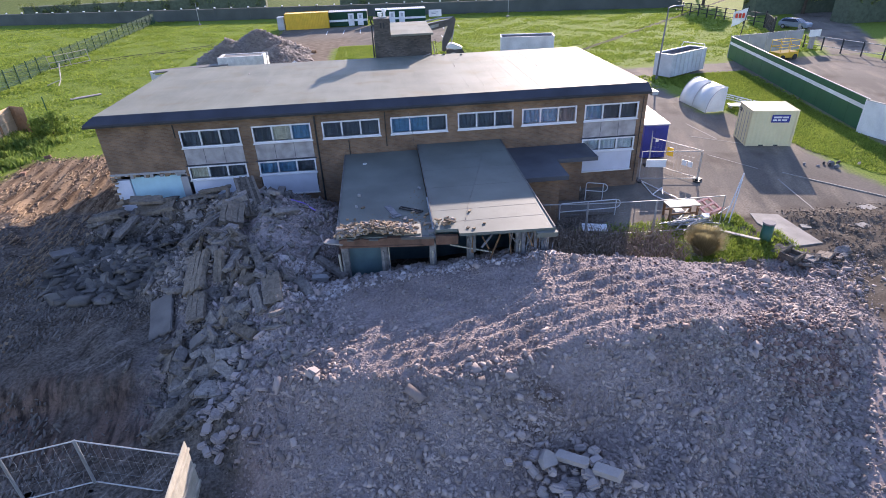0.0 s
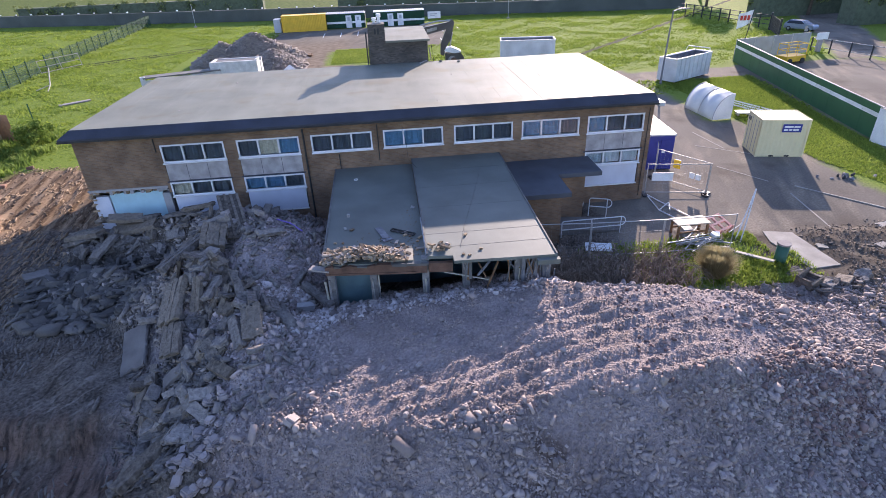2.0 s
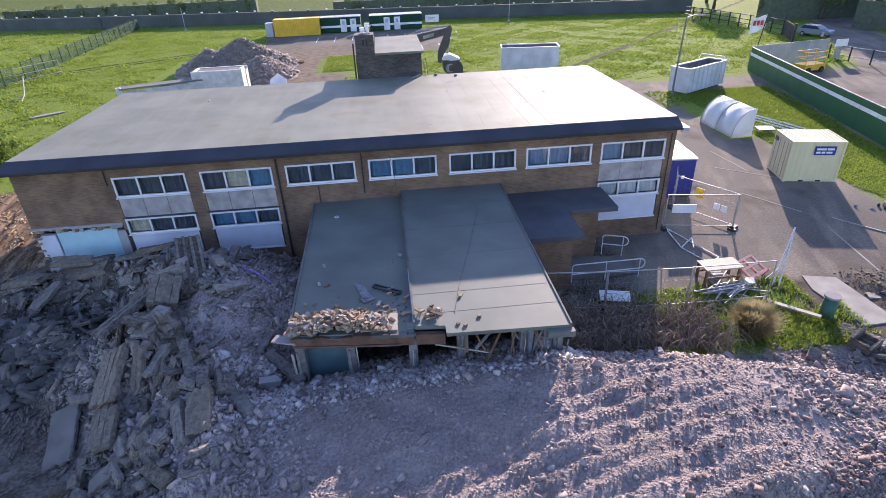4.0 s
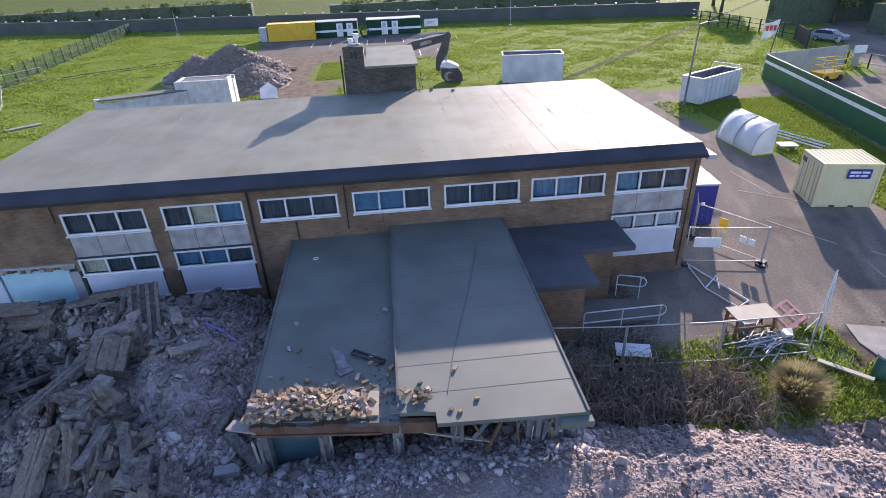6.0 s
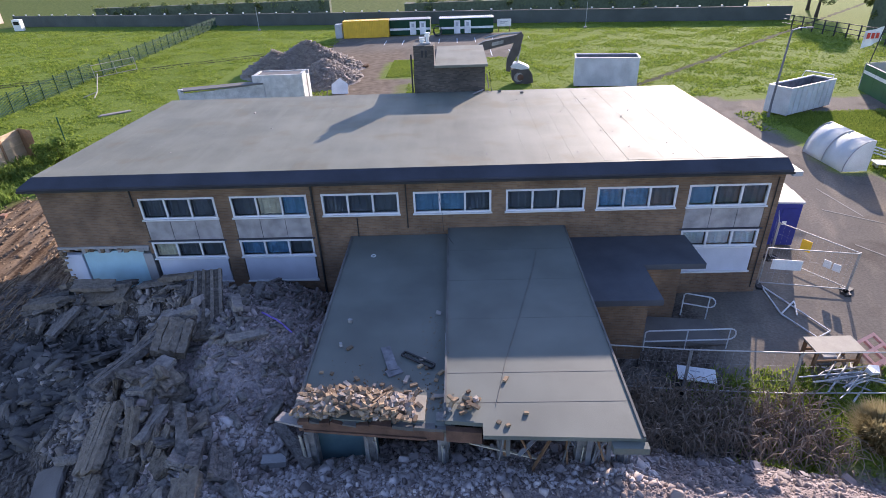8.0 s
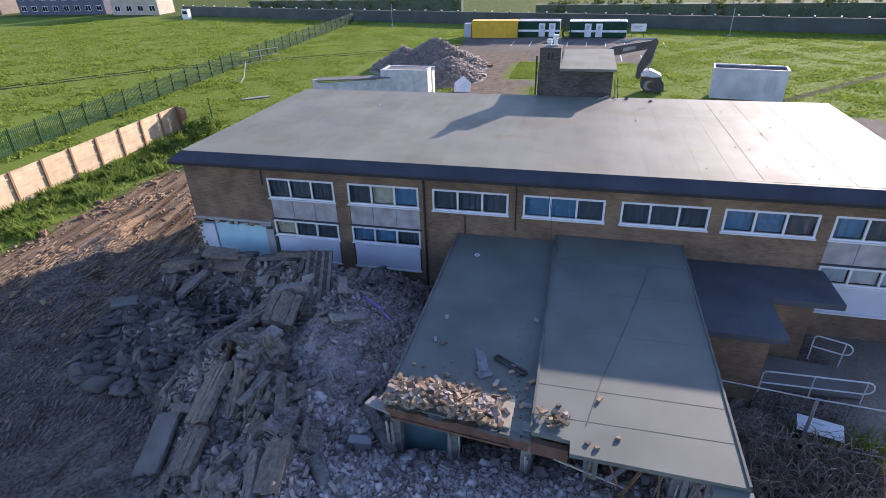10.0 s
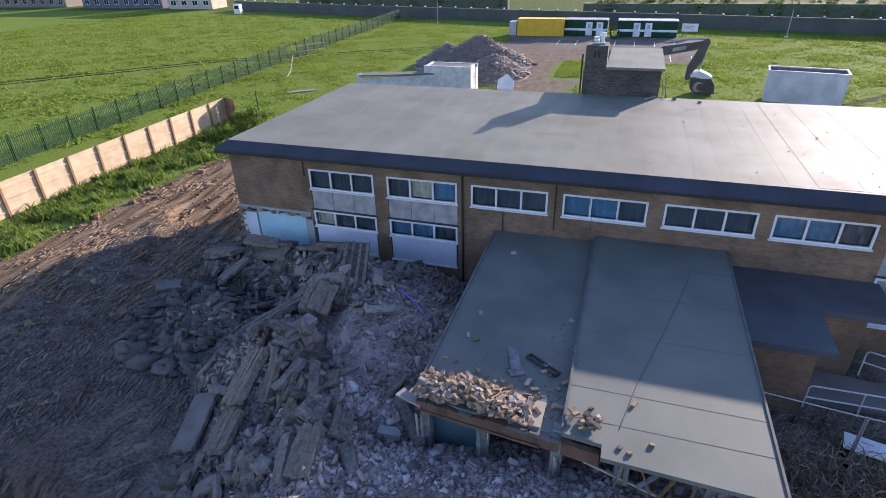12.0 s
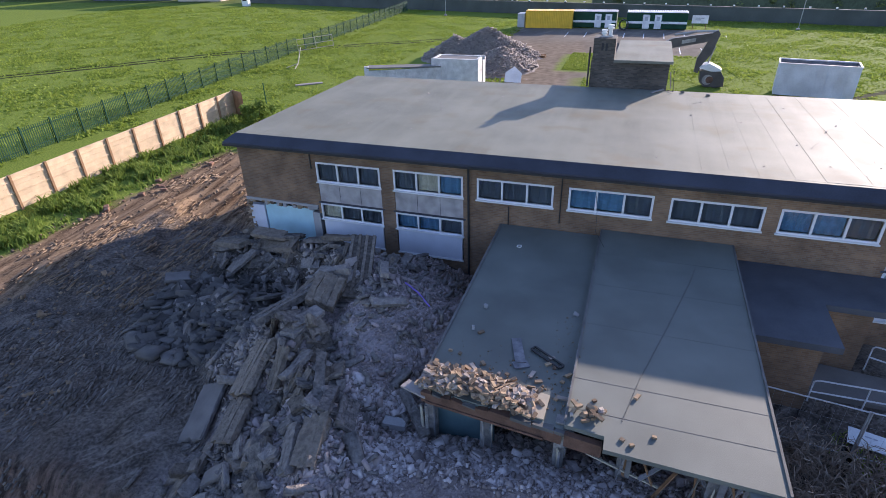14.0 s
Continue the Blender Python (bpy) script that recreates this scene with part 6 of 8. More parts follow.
# brick-red band on the heap's far right shoulder
p = scatter(14000, 4, 15, 12.5, 20, lambda x, y: heap_mask(x, y) * smooth01(1.6, 0.5, np.hypot((x - 10.4) / 1.9, (y - 15.4) / 1.1)) + 0.03 * heap_mask(x, y))
lumps("brick_rubble", p, RNG.gamma(2.0, 0.03, len(p)) + 0.05, M_BRKRUB, "reddish broken brick mixed into the heap")
# darker demolition rubble on the ridge and round the hollow
def earthy(x, y):
    """1 on the soil-covered side of the ridge, 0 on the dusty side."""
    return smooth01(-9.6, -11.6, x + 0.12 * (y - 24) + 0.5 * wave(x, y, 1.1, 3.0))


for m_, lab_, keep_ in ((M_RUBD, "grey demolition rubble between the broken slabs", lambda x, y: 1 - earthy(x, y)), (M_RUBL, "earth-stained demolition rubble between the broken slabs", earthy)):
    p = scatter(30000, -20, -5.4, 17, 32.1, lambda x, y: ridge_mask(x, y) * (0.35 + 0.65 * patchy(x, y)) * bare(x, y) * keep_(x, y))
    lumps("demolition_rubble", p, RNG.gamma(1.3, 0.032, len(p)) + 0.022, m_, lab_, shape=(1.25, 0.7, 0.42), jit=0.75)
    p = scatter(5200, -20, -5.4, 17, 32.1, lambda x, y: ridge_mask(x, y) * patchy(y, x) * bare(x, y) * keep_(x, y) * (0.12 + 0.88 * earthy(x, y)))
    lumps("demolition_rubble", p, RNG.gamma(2.0, 0.045, len(p)) + 0.09, m_, lab_, shape=(1.7, 0.75, 0.38), jit=0.8, sink=0.2)
p = scatter(14000, -9.5, -5.6, 20, 32.1, lambda x, y: smooth01(-9.8, -8.2, x) * (1 - heap_mask(x, y)) * 0.6 * bare(x, y) * patchy(x, y))
lumps("fine_rubble", p, RNG.gamma(1.4, 0.036, len(p)) + 0.025, M_RUB, "fine rubble between the slab ridge and the annexe")
# ridges of soil thrown up by blades and tracks, lying along the passes
def flakes(name, pts, length, material, label, yaw, spread):
    n = len(pts)
    a = RNG.normal(radians(yaw), radians(spread), n)
    rot = np.stack([np.cos(a), -np.sin(a), 0 * a, np.sin(a), np.cos(a), 0 * a, 0 * a, 0 * a, 0 * a + 1], 1).reshape(n, 3, 3)
    base = CUBE[None] * RNG.uniform(0.5, 1.1, (n, 8, 3))
    dims = np.stack([length, RNG.uniform(0.035, 0.11, n), RNG.uniform(0.03, 0.08, n)], 1)
    v = np.einsum("nij,nkj->nki", rot, base * dims[:, None, :])
    v += np.column_stack([pts, height(pts[:, 0], pts[:, 1]) + 0.01])[:, None, :]
    f = CUBE_F[None] + (np.arange(n) * 8)[:, None, None]
    return stuff_mesh(name, v.reshape(-1, 3), f.reshape(-1, 4), material, label, "soil")


def worked(x, y):
    return (1 - ridge_mask(x, y)) * smooth01(-0.25, 0.3, wave(x, y, 0.5, 3.0) + 0.5 * wave(x, y, 1.3, 1.0)) * smooth01(34, 31, y) * smooth01(-9.5, -11.5, x)


p = scatter(8000, -26, -10, 13, 33, worked)
flakes("soil_ridges", p, RNG.gamma(3.0, 0.08, len(p)) + 0.1, M_CLOD, "ridges of dark soil left by machine tracks", 110, 14)
p = scatter(3600, -31.5, -21, 26, 45.5, lambda x, y: smooth01(-0.2, 0.4, wave(x, y, 0.7, 2.0)) * smooth01(0, 1.5, x + 31.5))
flakes("mud_ridges", p, RNG.gamma(3.0, 0.1, len(p)) + 0.12, M_MUDCLOD, "ridges of brown mud between wheel ruts", 97, 9)
# thin scatter over the worked earth
p = scatter(3200, -27, -9, 10, 34, lambda x, y: (1 - ridge_mask(x, y)) * 0.5 * patchy(x, y))
lumps("clods", p, RNG.gamma(2.0, 0.035, len(p)) + 0.03, M_CLOD, "scattered clods and chips on dark worked earth")
p = scatter(4200, 17.0, 24, 21, 27.8, lambda x, y: smooth01(17.2, 18.0, x) * smooth01(27.8, 26.6, y) * (0.3 + 0.7 * patchy(x, y)))
lumps("soil_clods", p, RNG.gamma(2.0, 0.02, len(p)) + 0.02, M_SOIL, "dark brown clods of soil banked beside the path", sink=0.15)
p = scatter(1500, 11, 24, 12, 26, lambda x, y: (1 - heap_mask(x, y)) * smooth01(26.5, 23.5, y + 0.0 * x) * 0.6 * patchy(x, y))
lumps("gravel_edge", p, RNG.gamma(2.0, 0.025, len(p)) + 0.02, M_CLOD, "spilled rubble and soil at the edge of the path")


# broken slabs: each one a thing of its own, on a dozen shared shapes
def slab_mesh(lx, ly, lz, seed, material):
    r = random.Random(seed)
    bm = B()
    pts = []
    for cx, cy in ((-1, -1), (1, -1), (1, 1), (-1, 1)):
        x, y = cx * lx / 2 * r.uniform(0.82, 1.05), cy * ly / 2 * r.uniform(0.85, 1.05)
        if r.random() < 0.4:
            k = r.uniform(0.15, 0.4) * min(lx, ly)
            a, b_ = (x - cx * k, y), (x, y - cy * k)
            pts += [a, b_] if cx * cy < 0 else [b_, a]
        else:
            pts.append((x, y))
    prism(bm, pts, -lz / 2, lz / 2)
    for v in bm.verts:
        v.co.z += r.uniform(-0.1, 0.1) * lz
        v.co.x += r.uniform(-0.04, 0.04)
    bmesh.ops.bevel(bm, geom=bm.edges[:], offset=min(lz * 0.08, 0.012), segments=1, affect="EDGES")
    return mesh_of("concrete_chunk", bm, material)


def nrm(x, y):
    e = 0.35
    return Vector((-(float(height(x + e, y)) - float(height(x - e, y))) / (2 * e), -(float(height(x, y + e)) - float(height(x, y - e))) / (2 * e), 1)).normalized()


def lay_slab(me, x, y, yaw, lean, lift, label, group, rng):
    n = nrm(x, y)
    q = Vector((0, 0, 1)).rotation_difference(n).to_matrix().to_4x4()
    m = Matrix.Translation((x, y, float(height(x, y)) + lift)) @ q @ pose(0, 0, 0, lean[0], lean[1], yaw)
    ob = new("concrete_chunk", me)
    ob.matrix_world = m
    return tagged(ob, label, "rubble", group)


def ribbed_mesh(L, W, T, ribs, seed, material):
    """A length of precast floor: one long section with shallow grooves, its ends broken off unevenly."""
    r = random.Random(seed)
    sec = [(-W / 2, -T / 2), (W / 2, -T / 2)]
    for k in range(ribs):
        a, c = W / 2 - W * k / ribs, W / 2 - W * (k + 1) / ribs
        g = r.uniform(0.06, 0.16) * W / ribs
        h_ = T / 2 * r.uniform(0.8, 1.15)
        sec += [(a - g * 0.3, h_), (c + g, h_ * r.uniform(0.9, 1.05)), (c + g * 0.7, T / 2 * r.uniform(0.65, 0.92))]
    bm = B()
    steps = 5
    off = [[r.uniform(-0.1, 0.1) for k in sec], [r.uniform(-0.1, 0.1) for k in sec]]
    rings = []
    for j in range(steps + 1):
        x = -L / 2 + L * j / steps
        dx = off[0] if j == 0 else off[1] if j == steps else [0.0] * len(sec)
        rings.append([bm.verts.new((x + dx[k] * min(1, L / 1.5), y + r.gauss(0, 0.016), z + r.gauss(0, 0.012))) for k, (y, z) in enumerate(sec)])
    n = len(sec)
    for j in range(steps):
        for k in range(n):
            bm.faces.new((rings[j][k], rings[j][(k + 1) % n], rings[j + 1][(k + 1) % n], rings[j + 1][k]))
    bm.faces.new(rings[0][::-1])
    bm.faces.new(rings[-1])
    bmesh.ops.recalc_face_normals(bm, faces=bm.faces[:])
    return mesh_of("concrete_chunk", bm, material)


def layered_mesh(lx, ly, lz, seed, material):
    """A split slab: a broken outline whose edge steps in and out in layers."""
    r = random.Random(seed)
    bm = B()
    m_ = r.choice((5, 6, 7))
    q = []
    for j in range(m_):
        a = 6.2832 * (j + r.uniform(-0.28, 0.28)) / m_
        c, s_ = math.cos(a), math.sin(a)
        d = r.uniform(0.8, 1.05) / max(abs(c), abs(s_), 0.75)
        q.append((lx / 2 * c * d, ly / 2 * s_ * d))
    rings = []
    for z, k in ((0.0, 0.92), (0.32, 1.0), (0.36, 0.86), (0.66, 0.97), (0.7, 0.84), (1.0, 0.9)):
        rings.append([bm.verts.new((x * (k + r.uniform(-0.06, 0.06)), y * (k + r.uniform(-0.06, 0.06)), (z - 0.5) * lz + r.uniform(-0.03, 0.03) * lz)) for x, y in q])
    for a, c in zip(rings, rings[1:]):
        for j in range(m_):
            bm.faces.new((a[j], a[(j + 1) % m_], c[(j + 1) % m_], c[j]))
    bm.faces.new(rings[0][::-1])
    bm.faces.new(rings[-1])
    return mesh_of("concrete_chunk", bm, material)


def jag_mesh(lx, ly, lz, seed, material):
    """A length broken out of a floor: straight cast sides, ragged ends, a split edge in uneven layers."""
    r = random.Random(seed)
    q = []
    for (ax, ay), (bx, by), rag in (((-1, -1), (1, -1), 0.3), ((1, -1), (1, 1), 1.0), ((1, 1), (-1, 1), 0.3), ((-1, 1), (-1, -1), 1.0)):
        k = max(2, int((lx if ay == by else ly) / 0.16))
        for j in range(k):
            t = (j + r.uniform(-0.25, 0.25) * (j > 0)) / k
            q.append(((ax + (bx - ax) * t) * lx / 2 + r.gauss(0, 0.05) * rag, (ay + (by - ay) * t) * ly / 2 + r.gauss(0, 0.05) * rag * 0.6))
    bm = B()
    rings = []
    m_ = len(q)
    for z, k in ((0.0, 0.93), (0.3, 1.0), (0.42, 0.95), (0.72, 1.0), (1.0, 0.955)):
        rings.append([bm.verts.new((x * (k + r.uniform(-0.02, 0.02)), y * (k + r.uniform(-0.04, 0.04)), (z - 0.5) * lz + r.gauss(0, 0.05) * lz)) for x, y in q])
    for a, c in zip(rings, rings[1:]):
        for j in range(m_):
            bm.faces.new((a[j], a[(j + 1) % m_], c[(j + 1) % m_], c[j]))
    bm.faces.new(rings[0][::-1])
    bm.faces.new(rings[-1])
    return mesh_of("concrete_chunk", bm, material)


rr = random.Random(11)
LONG = [jag_mesh(rr.uniform(0.7, 1.5), rr.uniform(0.28, 0.55), rr.uniform(0.13, 0.26), 20 + i, (M_SLAB, M_SLABBR)[i % 2]) for i in range(14)]
FLAT = [jag_mesh(rr.uniform(0.5, 1.1), rr.uniform(0.35, 0.75), rr.uniform(0.13, 0.24), 40 + i, (M_SLAB, M_SLAB, M_SLABBR)[i % 3]) for i in range(14)]
PAVING = [jag_mesh(rr.uniform(0.45, 0.95), rr.uniform(0.4, 0.7), rr.uniform(0.08, 0.13), 80 + i, M_PAVDK) for i in range(8)]
CHIP = [layered_mesh(rr.uniform(0.25, 0.5), rr.uniform(0.16, 0.34), rr.uniform(0.07, 0.15), 60 + i, M_SLAB) for i in range(12)]
LINES = ((-19.0, 30.5, -13.0, 30.6), (-13.0, 30.6, -10.6, 28.6), (-10.6, 28.6, -11.6, 25.2), (-11.6, 25.2, -10.0, 22.5), (-10.0, 22.5, -8.4, 19.6), (-11.6, 20.5, -11.6, 17.0), (-10.0, 21.0, -10.2, 17.6))


def along(lines, sx, sy):
    ax, ay, bx, by = LINES[rr.choice(lines)]
    t = rr.random()
    x, y = ax + (bx - ax) * t + rr.gauss(0, sx), min(ay + (by - ay) * t + rr.gauss(0, sy), 31.7)
    if any((x - q[0]) ** 2 + (y - q[1]) ** 2 < 0.8 for q in ((-13.5, 21.7), (-12.1, 22.75), (-11.7, 21.0), (-12.0, 25.1), (-11.0, 26.0), (-8.4, 20.3), (-8.4, 24.4), (-10.75, 28.4))):
        return along(lines, sx, sy)
    if x < -12.7 and y < 20.2:
        x = -25.2 - x
    return x, y


for i in range(58):
    x, y = along((0, 1, 2, 2, 3, 3, 3, 4, 5, 5, 6, 6), 0.8, 0.6)
    if y < 21.6 and x > -9.6:
        continue
    lay_slab(rr.choice(LONG), x, y, rr.gauss(85, 36) if y < 29.5 else rr.gauss(5, 30), (rr.gauss(0, 24), rr.gauss(0, 14)), rr.uniform(0.05, 0.26), "long broken strip of grey concrete floor in the heap", "broken slabs", rr)
for i in range(104):
    x, y = along((0, 0, 0, 1, 2, 2, 3, 3, 4, 5, 5, 6), 0.9, 0.7)
    if y < 21.6 and x > -9.6:
        continue
    lay_slab(rr.choice(FLAT), x, y, rr.uniform(0, 360), (rr.gauss(0, 22), rr.gauss(0, 20)), rr.uniform(0.04, 0.24), "split grey concrete slab lying on rubble", "broken slabs", rr)
# dark shards in and round the hollow
a_, d_ = RNG.uniform(0, 6.283, 1500), RNG.uniform(0, 1, 1500) ** 0.55
p = np.column_stack([-17.0 + 3.7 * d_ * np.cos(a_), np.minimum(26.5 + 3.1 * d_ * np.sin(a_), 31.6)])
lumps("broken_paving", p, RNG.gamma(2.0, 0.07, len(p)) + 0.10, M_SLABDK, "dark broken paving shards filling the hollow of the heap", shape=(1.3, 0.95, 0.3), sink=0.12, tilt=0.6, jit=0.84)
for i in range(40):
    a, d = rr.uniform(0, 6.283), rr.random() ** 0.6
    lay_slab(rr.choice(PAVING), -16.9 + 3.3 * d * math.cos(a), 26.9 + 2.5 * d * math.sin(a), rr.uniform(0, 360), (rr.gauss(0, 20), rr.gauss(0, 20)), rr.uniform(0.08, 0.22), "dark broken slab of paving in the hollow of the heap", "dark paving", rr)
p = scatter(2200, -20, -5.6, 16.5, 31.8, lambda x, y: ridge_mask(x, y) * bare(x, y))
lumps("broken_concrete", p, RNG.gamma(2.2, 0.06, len(p)) + 0.08, M_SLAB, "broken grey concrete pieces over the slab ridge", shape=(1.7, 0.55, 0.32), sink=0.05, tilt=0.7, jit=0.82)
p = np.column_stack([RNG.normal(-11.0, 0.75, 900), RNG.uniform(15.8, 20.6, 900)])
lumps("broken_concrete", p, RNG.gamma(2.2, 0.05, len(p)) + 0.06, M_SLAB, "thin split concrete pieces spilling down beside the heap", shape=(1.8, 0.6, 0.25), sink=0.05, tilt=0.5, jit=0.82)
for i in range(36):
    x, y = along((0, 1, 2, 2, 3, 3, 4, 4, 5, 6), 1.1, 0.9)
    lay_slab(rr.choice(CHIP), x, y, rr.uniform(0, 360), (rr.gauss(0, 22), rr.gauss(0, 22)), rr.uniform(0.0, 0.12), "small split concrete piece on the heap", "broken slabs", rr)
# single large pieces that stand out: place, turn, length, width, thickness, ribs, material, lift, lean
STAND = ((-13.45, 21.5, 97, 2.1, 1.05, 0.18, 0, M_SCREED, 0.2, 4), (-12.05, 22.65, 84, 1.9, 1.0, 0.26, 4, M_SLABBR, 0.35, -4), (-11.75, 20.95, 96, 1.5, 0.75, 0.22, 3, M_SLABBR, 0.25, 5), (-11.05, 22.7, 88, 1.4, 0.4, 0.2, 2, M_SLABBR, 0.3, -24),
         (-10.5, 22.9, 78, 1.2, 0.35, 0.2, 2, M_SLAB, 0.3, -30), (-12.2, 25.3, 60, 2.7, 0.6, 0.24, 2, M_SLAB, 0.3, 6), (-12.9, 26.9, 58, 1.8, 0.45, 0.2, 1, M_SLABBR, 0.3, 10), (-11.05, 26.0, 94, 1.25, 1.05, 0.42, 4, M_SLABBR, 0.4, 5), (-11.2, 26.9, 8, 1.3, 0.4, 0.24, 1, M_SLAB, 0.5, 2), (-9.35, 27.5, 112, 1.7, 0.34, 0.2, 1, M_SLAB, 0.25, 0),
         (-9.3, 22.3, 112, 1.9, 0.34, 0.2, 1, M_SLAB, 0.4, 4), (-8.75, 21.9, 104, 1.8, 0.36, 0.2, 1, M_SLAB, 0.35, -8), (-8.05, 21.6, 108, 1.2, 0.6, 0.2, 5, M_SLAB, 0.25, 4), (-8.45, 20.3, 100, 1.5, 0.75, 0.3, 3, M_SLABBR, 0.0, 4),
         (-9.0, 20.0, 108, 1.5, 0.4, 0.26, 2, M_SLAB, 0.08, -18), (-8.6, 26.1, 35, 1.3, 0.3, 0.2, 0, M_SLAB, 0.16, 0), (-11.55, 16.5, 54, 2.2, 0.5, 0.2, 1, M_SLABBR, 0.2, 3), (-9.4, 18.8, 140, 1.2, 0.45, 0.2, 1, M_SLABBR, 0.2, 8),
         (-11.8, 18.3, 142, 1.7, 0.5, 0.18, 3, M_SLAB, 0.2, 5), (-10.6, 18.3, 120, 1.1, 0.4, 0.18, 1, M_SLAB, 0.2, -6), (-11.3, 19.4, 14, 0.9, 0.5, 0.16, 0, M_SCREED, 0.2, 6), (-16.7, 30.9, 2, 2.4, 0.8, 0.24, 0, M_SLAB, 0.1, 0),
         (-16.5, 30.7, -5, 2.3, 0.75, 0.22, 1, M_SLABBR, 0.36, 2), (-16.4, 31.1, 5, 2.1, 0.7, 0.22, 0, M_SLAB, 0.62, -3), (-16.9, 30.8, 12, 1.6, 0.6, 0.2, 0, M_SLABBR, 0.86, 4), (-19.3, 30.9, 10, 2.0, 0.75, 0.22, 0, M_SLAB, 0.2, 3), (-19.0, 30.5, -10, 1.8, 0.7, 0.2, 1, M_SLABBR, 0.44, 5),
         (-19.2, 31.1, 22, 1.5, 0.6, 0.2, 0, M_SLAB, 0.68, -4), (-18.1, 31.3, 70, 1.0, 0.55, 0.2, 0, M_SLABBR, 0.8, 9), (-14.1, 31.1, 3, 2.0, 0.6, 0.22, 1, M_SLAB, 0.35, 0), (-13.2, 30.9, -6, 1.7, 0.5, 0.2, 0, M_SLABBR, 0.5, 6), (-17.75, 29.6, 62, 1.5, 0.65, 0.16, 0, M_SLAB, 0.5, -34), (-20.6, 28.3, 40, 1.1, 0.8, 0.14, 0, M_SCREED, 0.14, 3), (-15.0, 27.6, 75, 1.3, 1.0, 0.14, 0, M_PAVDK, 0.3, -14))
for i, (x, y, yaw, L_, W_, T_, nr_, m_, lift, lean) in enumerate(STAND):
    me = ribbed_mesh(L_, W_, T_, nr_, 200 + i, m_) if nr_ else jag_mesh(L_, W_, T_, 200 + i, m_)
    lay_slab(me, x, y, yaw, (lean, rr.gauss(0, 4)), lift + 0.1, {M_SLABBR: "brown-stained broken concrete floor beam on the heap", M_SCREED: "large smooth grey screed slab tipped on the heap", M_PAVDK: "large dark paving slab tipped into the hollow"}.get(m_, "large broken grey concrete floor slab on the heap"), "large broken slabs", rr)

# ribbed roof unit leaning down the heap from the wall
unit = thing("ribbed_floor_unit", "ribbed concrete floor unit tipped on the heap", "floor unit", pose(-10.6, 27.9, 3.05, 12, 5, 20))
bm = B()
box(bm, -0.5, 0.5, -1.75, 1.75, -0.12, 0.0)
part("deck", bm, M_SLABBR, unit)
for xx in (-0.43, -0.14, 0.14, 0.43):
    bm = B()
    prism(bm, [(xx - 0.07, -1.75 + rr.uniform(0, 0.4)), (xx + 0.06, -1.75 + rr.uniform(0, 0.4)), (xx + 0.05, 1.7), (xx - 0.06, 1.75)], 0.004, lambda x, y: 0.06 + 0.02 * math.sin(5 * y + 9 * x))
    part("rib", bm, M_SLABBR, unit)

PALE_SLABS = [slab_mesh(1.0, 0.28, 0.2, 91, M_PALE), slab_mesh(0.8, 0.3, 0.22, 92, M_PALE), slab_mesh(0.6, 0.5, 0.2, 93, M_PALE)]

# pale stones that stand out, and the pile nearest the start
STONE = []
for i in range(8):
    bm = B()
    rock(bm, (0, 0, 0), (1.0, 0.75, 0.55), rr, 0.35, Euler((0, 0, 0)))
    bmesh.ops.bevel(bm, geom=bm.edges[:], offset=0.12, segments=2, affect="EDGES")
    STONE.append(mesh_of("stone", bm, M_GREYSTONE))


STONE_RED = []
for i in range(4):
    bm = B()
    rock(bm, (0, 0, 0), (1.0, 0.75, 0.55), rr, 0.35, Euler((0, 0, 0)))
    bmesh.ops.bevel(bm, geom=bm.edges[:], offset=0.06, segments=1, affect="EDGES")
    STONE_RED.append(mesh_of("stone", bm, M_BRKRUB2))


def lay_stone(x, y, s, label, group, lift=0.2):
    ob = new("rubble_lump", rr.choice(STONE))
    ob.matrix_world = Matrix.Translation((x, y, float(height(x, y)) + s * lift)) @ pose(0, 0, 0, rr.uniform(-30, 30), rr.uniform(-30, 30), rr.uniform(0, 360)) @ Matrix.Diagonal((s, s, s, 1))
    tagged(ob, label, "rubble", group)


lay_stone(-6.5, 15.6, 0.62, "pale flat stone on the heap's shoulder", "pale stones")
for i in range(54):
    lay_stone(rr.gauss(-9.7, 0.5), rr.gauss(15.9, 0.9), rr.uniform(0.25, 0.52), "pale rounded stone at the foot of the heap", "pale stones")
for i in range(70):
    lay_stone(rr.uniform(-6.5, 12), rr.uniform(12.2, 21.0), rr.uniform(0.12, 0.26), "pale broken concrete lump on the heap", "pale stones")
for i in range(40):
    lay_stone(rr.gauss(1.2, 0.8), rr.gauss(11.6, 0.4), rr.uniform(0.25, 0.5), "pale broken concrete block in the near pile", "near pile", rr.uniform(0.1, 0.8))
for i in range(34):
    lay_stone(rr.uniform(-6, 9.5), rr.gauss(22.2, 0.35), rr.uniform(0.25, 0.5), "pale broken lump at the heap's far edge", "pale stones")
for k, x, y, yaw, l in ((1, 1.0, 11.9, 150, 0.45), (2, 1.8, 11.3, 140, 0.4), (3, 0.3, 12.0, 20, 0.35)):
    lay_slab(PALE_SLABS[k - 1], x, y, yaw, (12, 8), l, "pale broken concrete beam on the near pile", "near pile", rr)
# loose pieces by the path
for i in range(26):
    x, y = rr.gauss(15.6, 1.1), rr.gauss(22.3, 0.45)
    lay_slab(rr.choice(FLAT if i % 3 == 0 else CHIP), x, y, rr.uniform(0, 360), (rr.gauss(0, 14), rr.gauss(0, 14)), rr.uniform(0.03, 0.14), "broken grey concrete piece at the end of the path", "path rubble", rr)

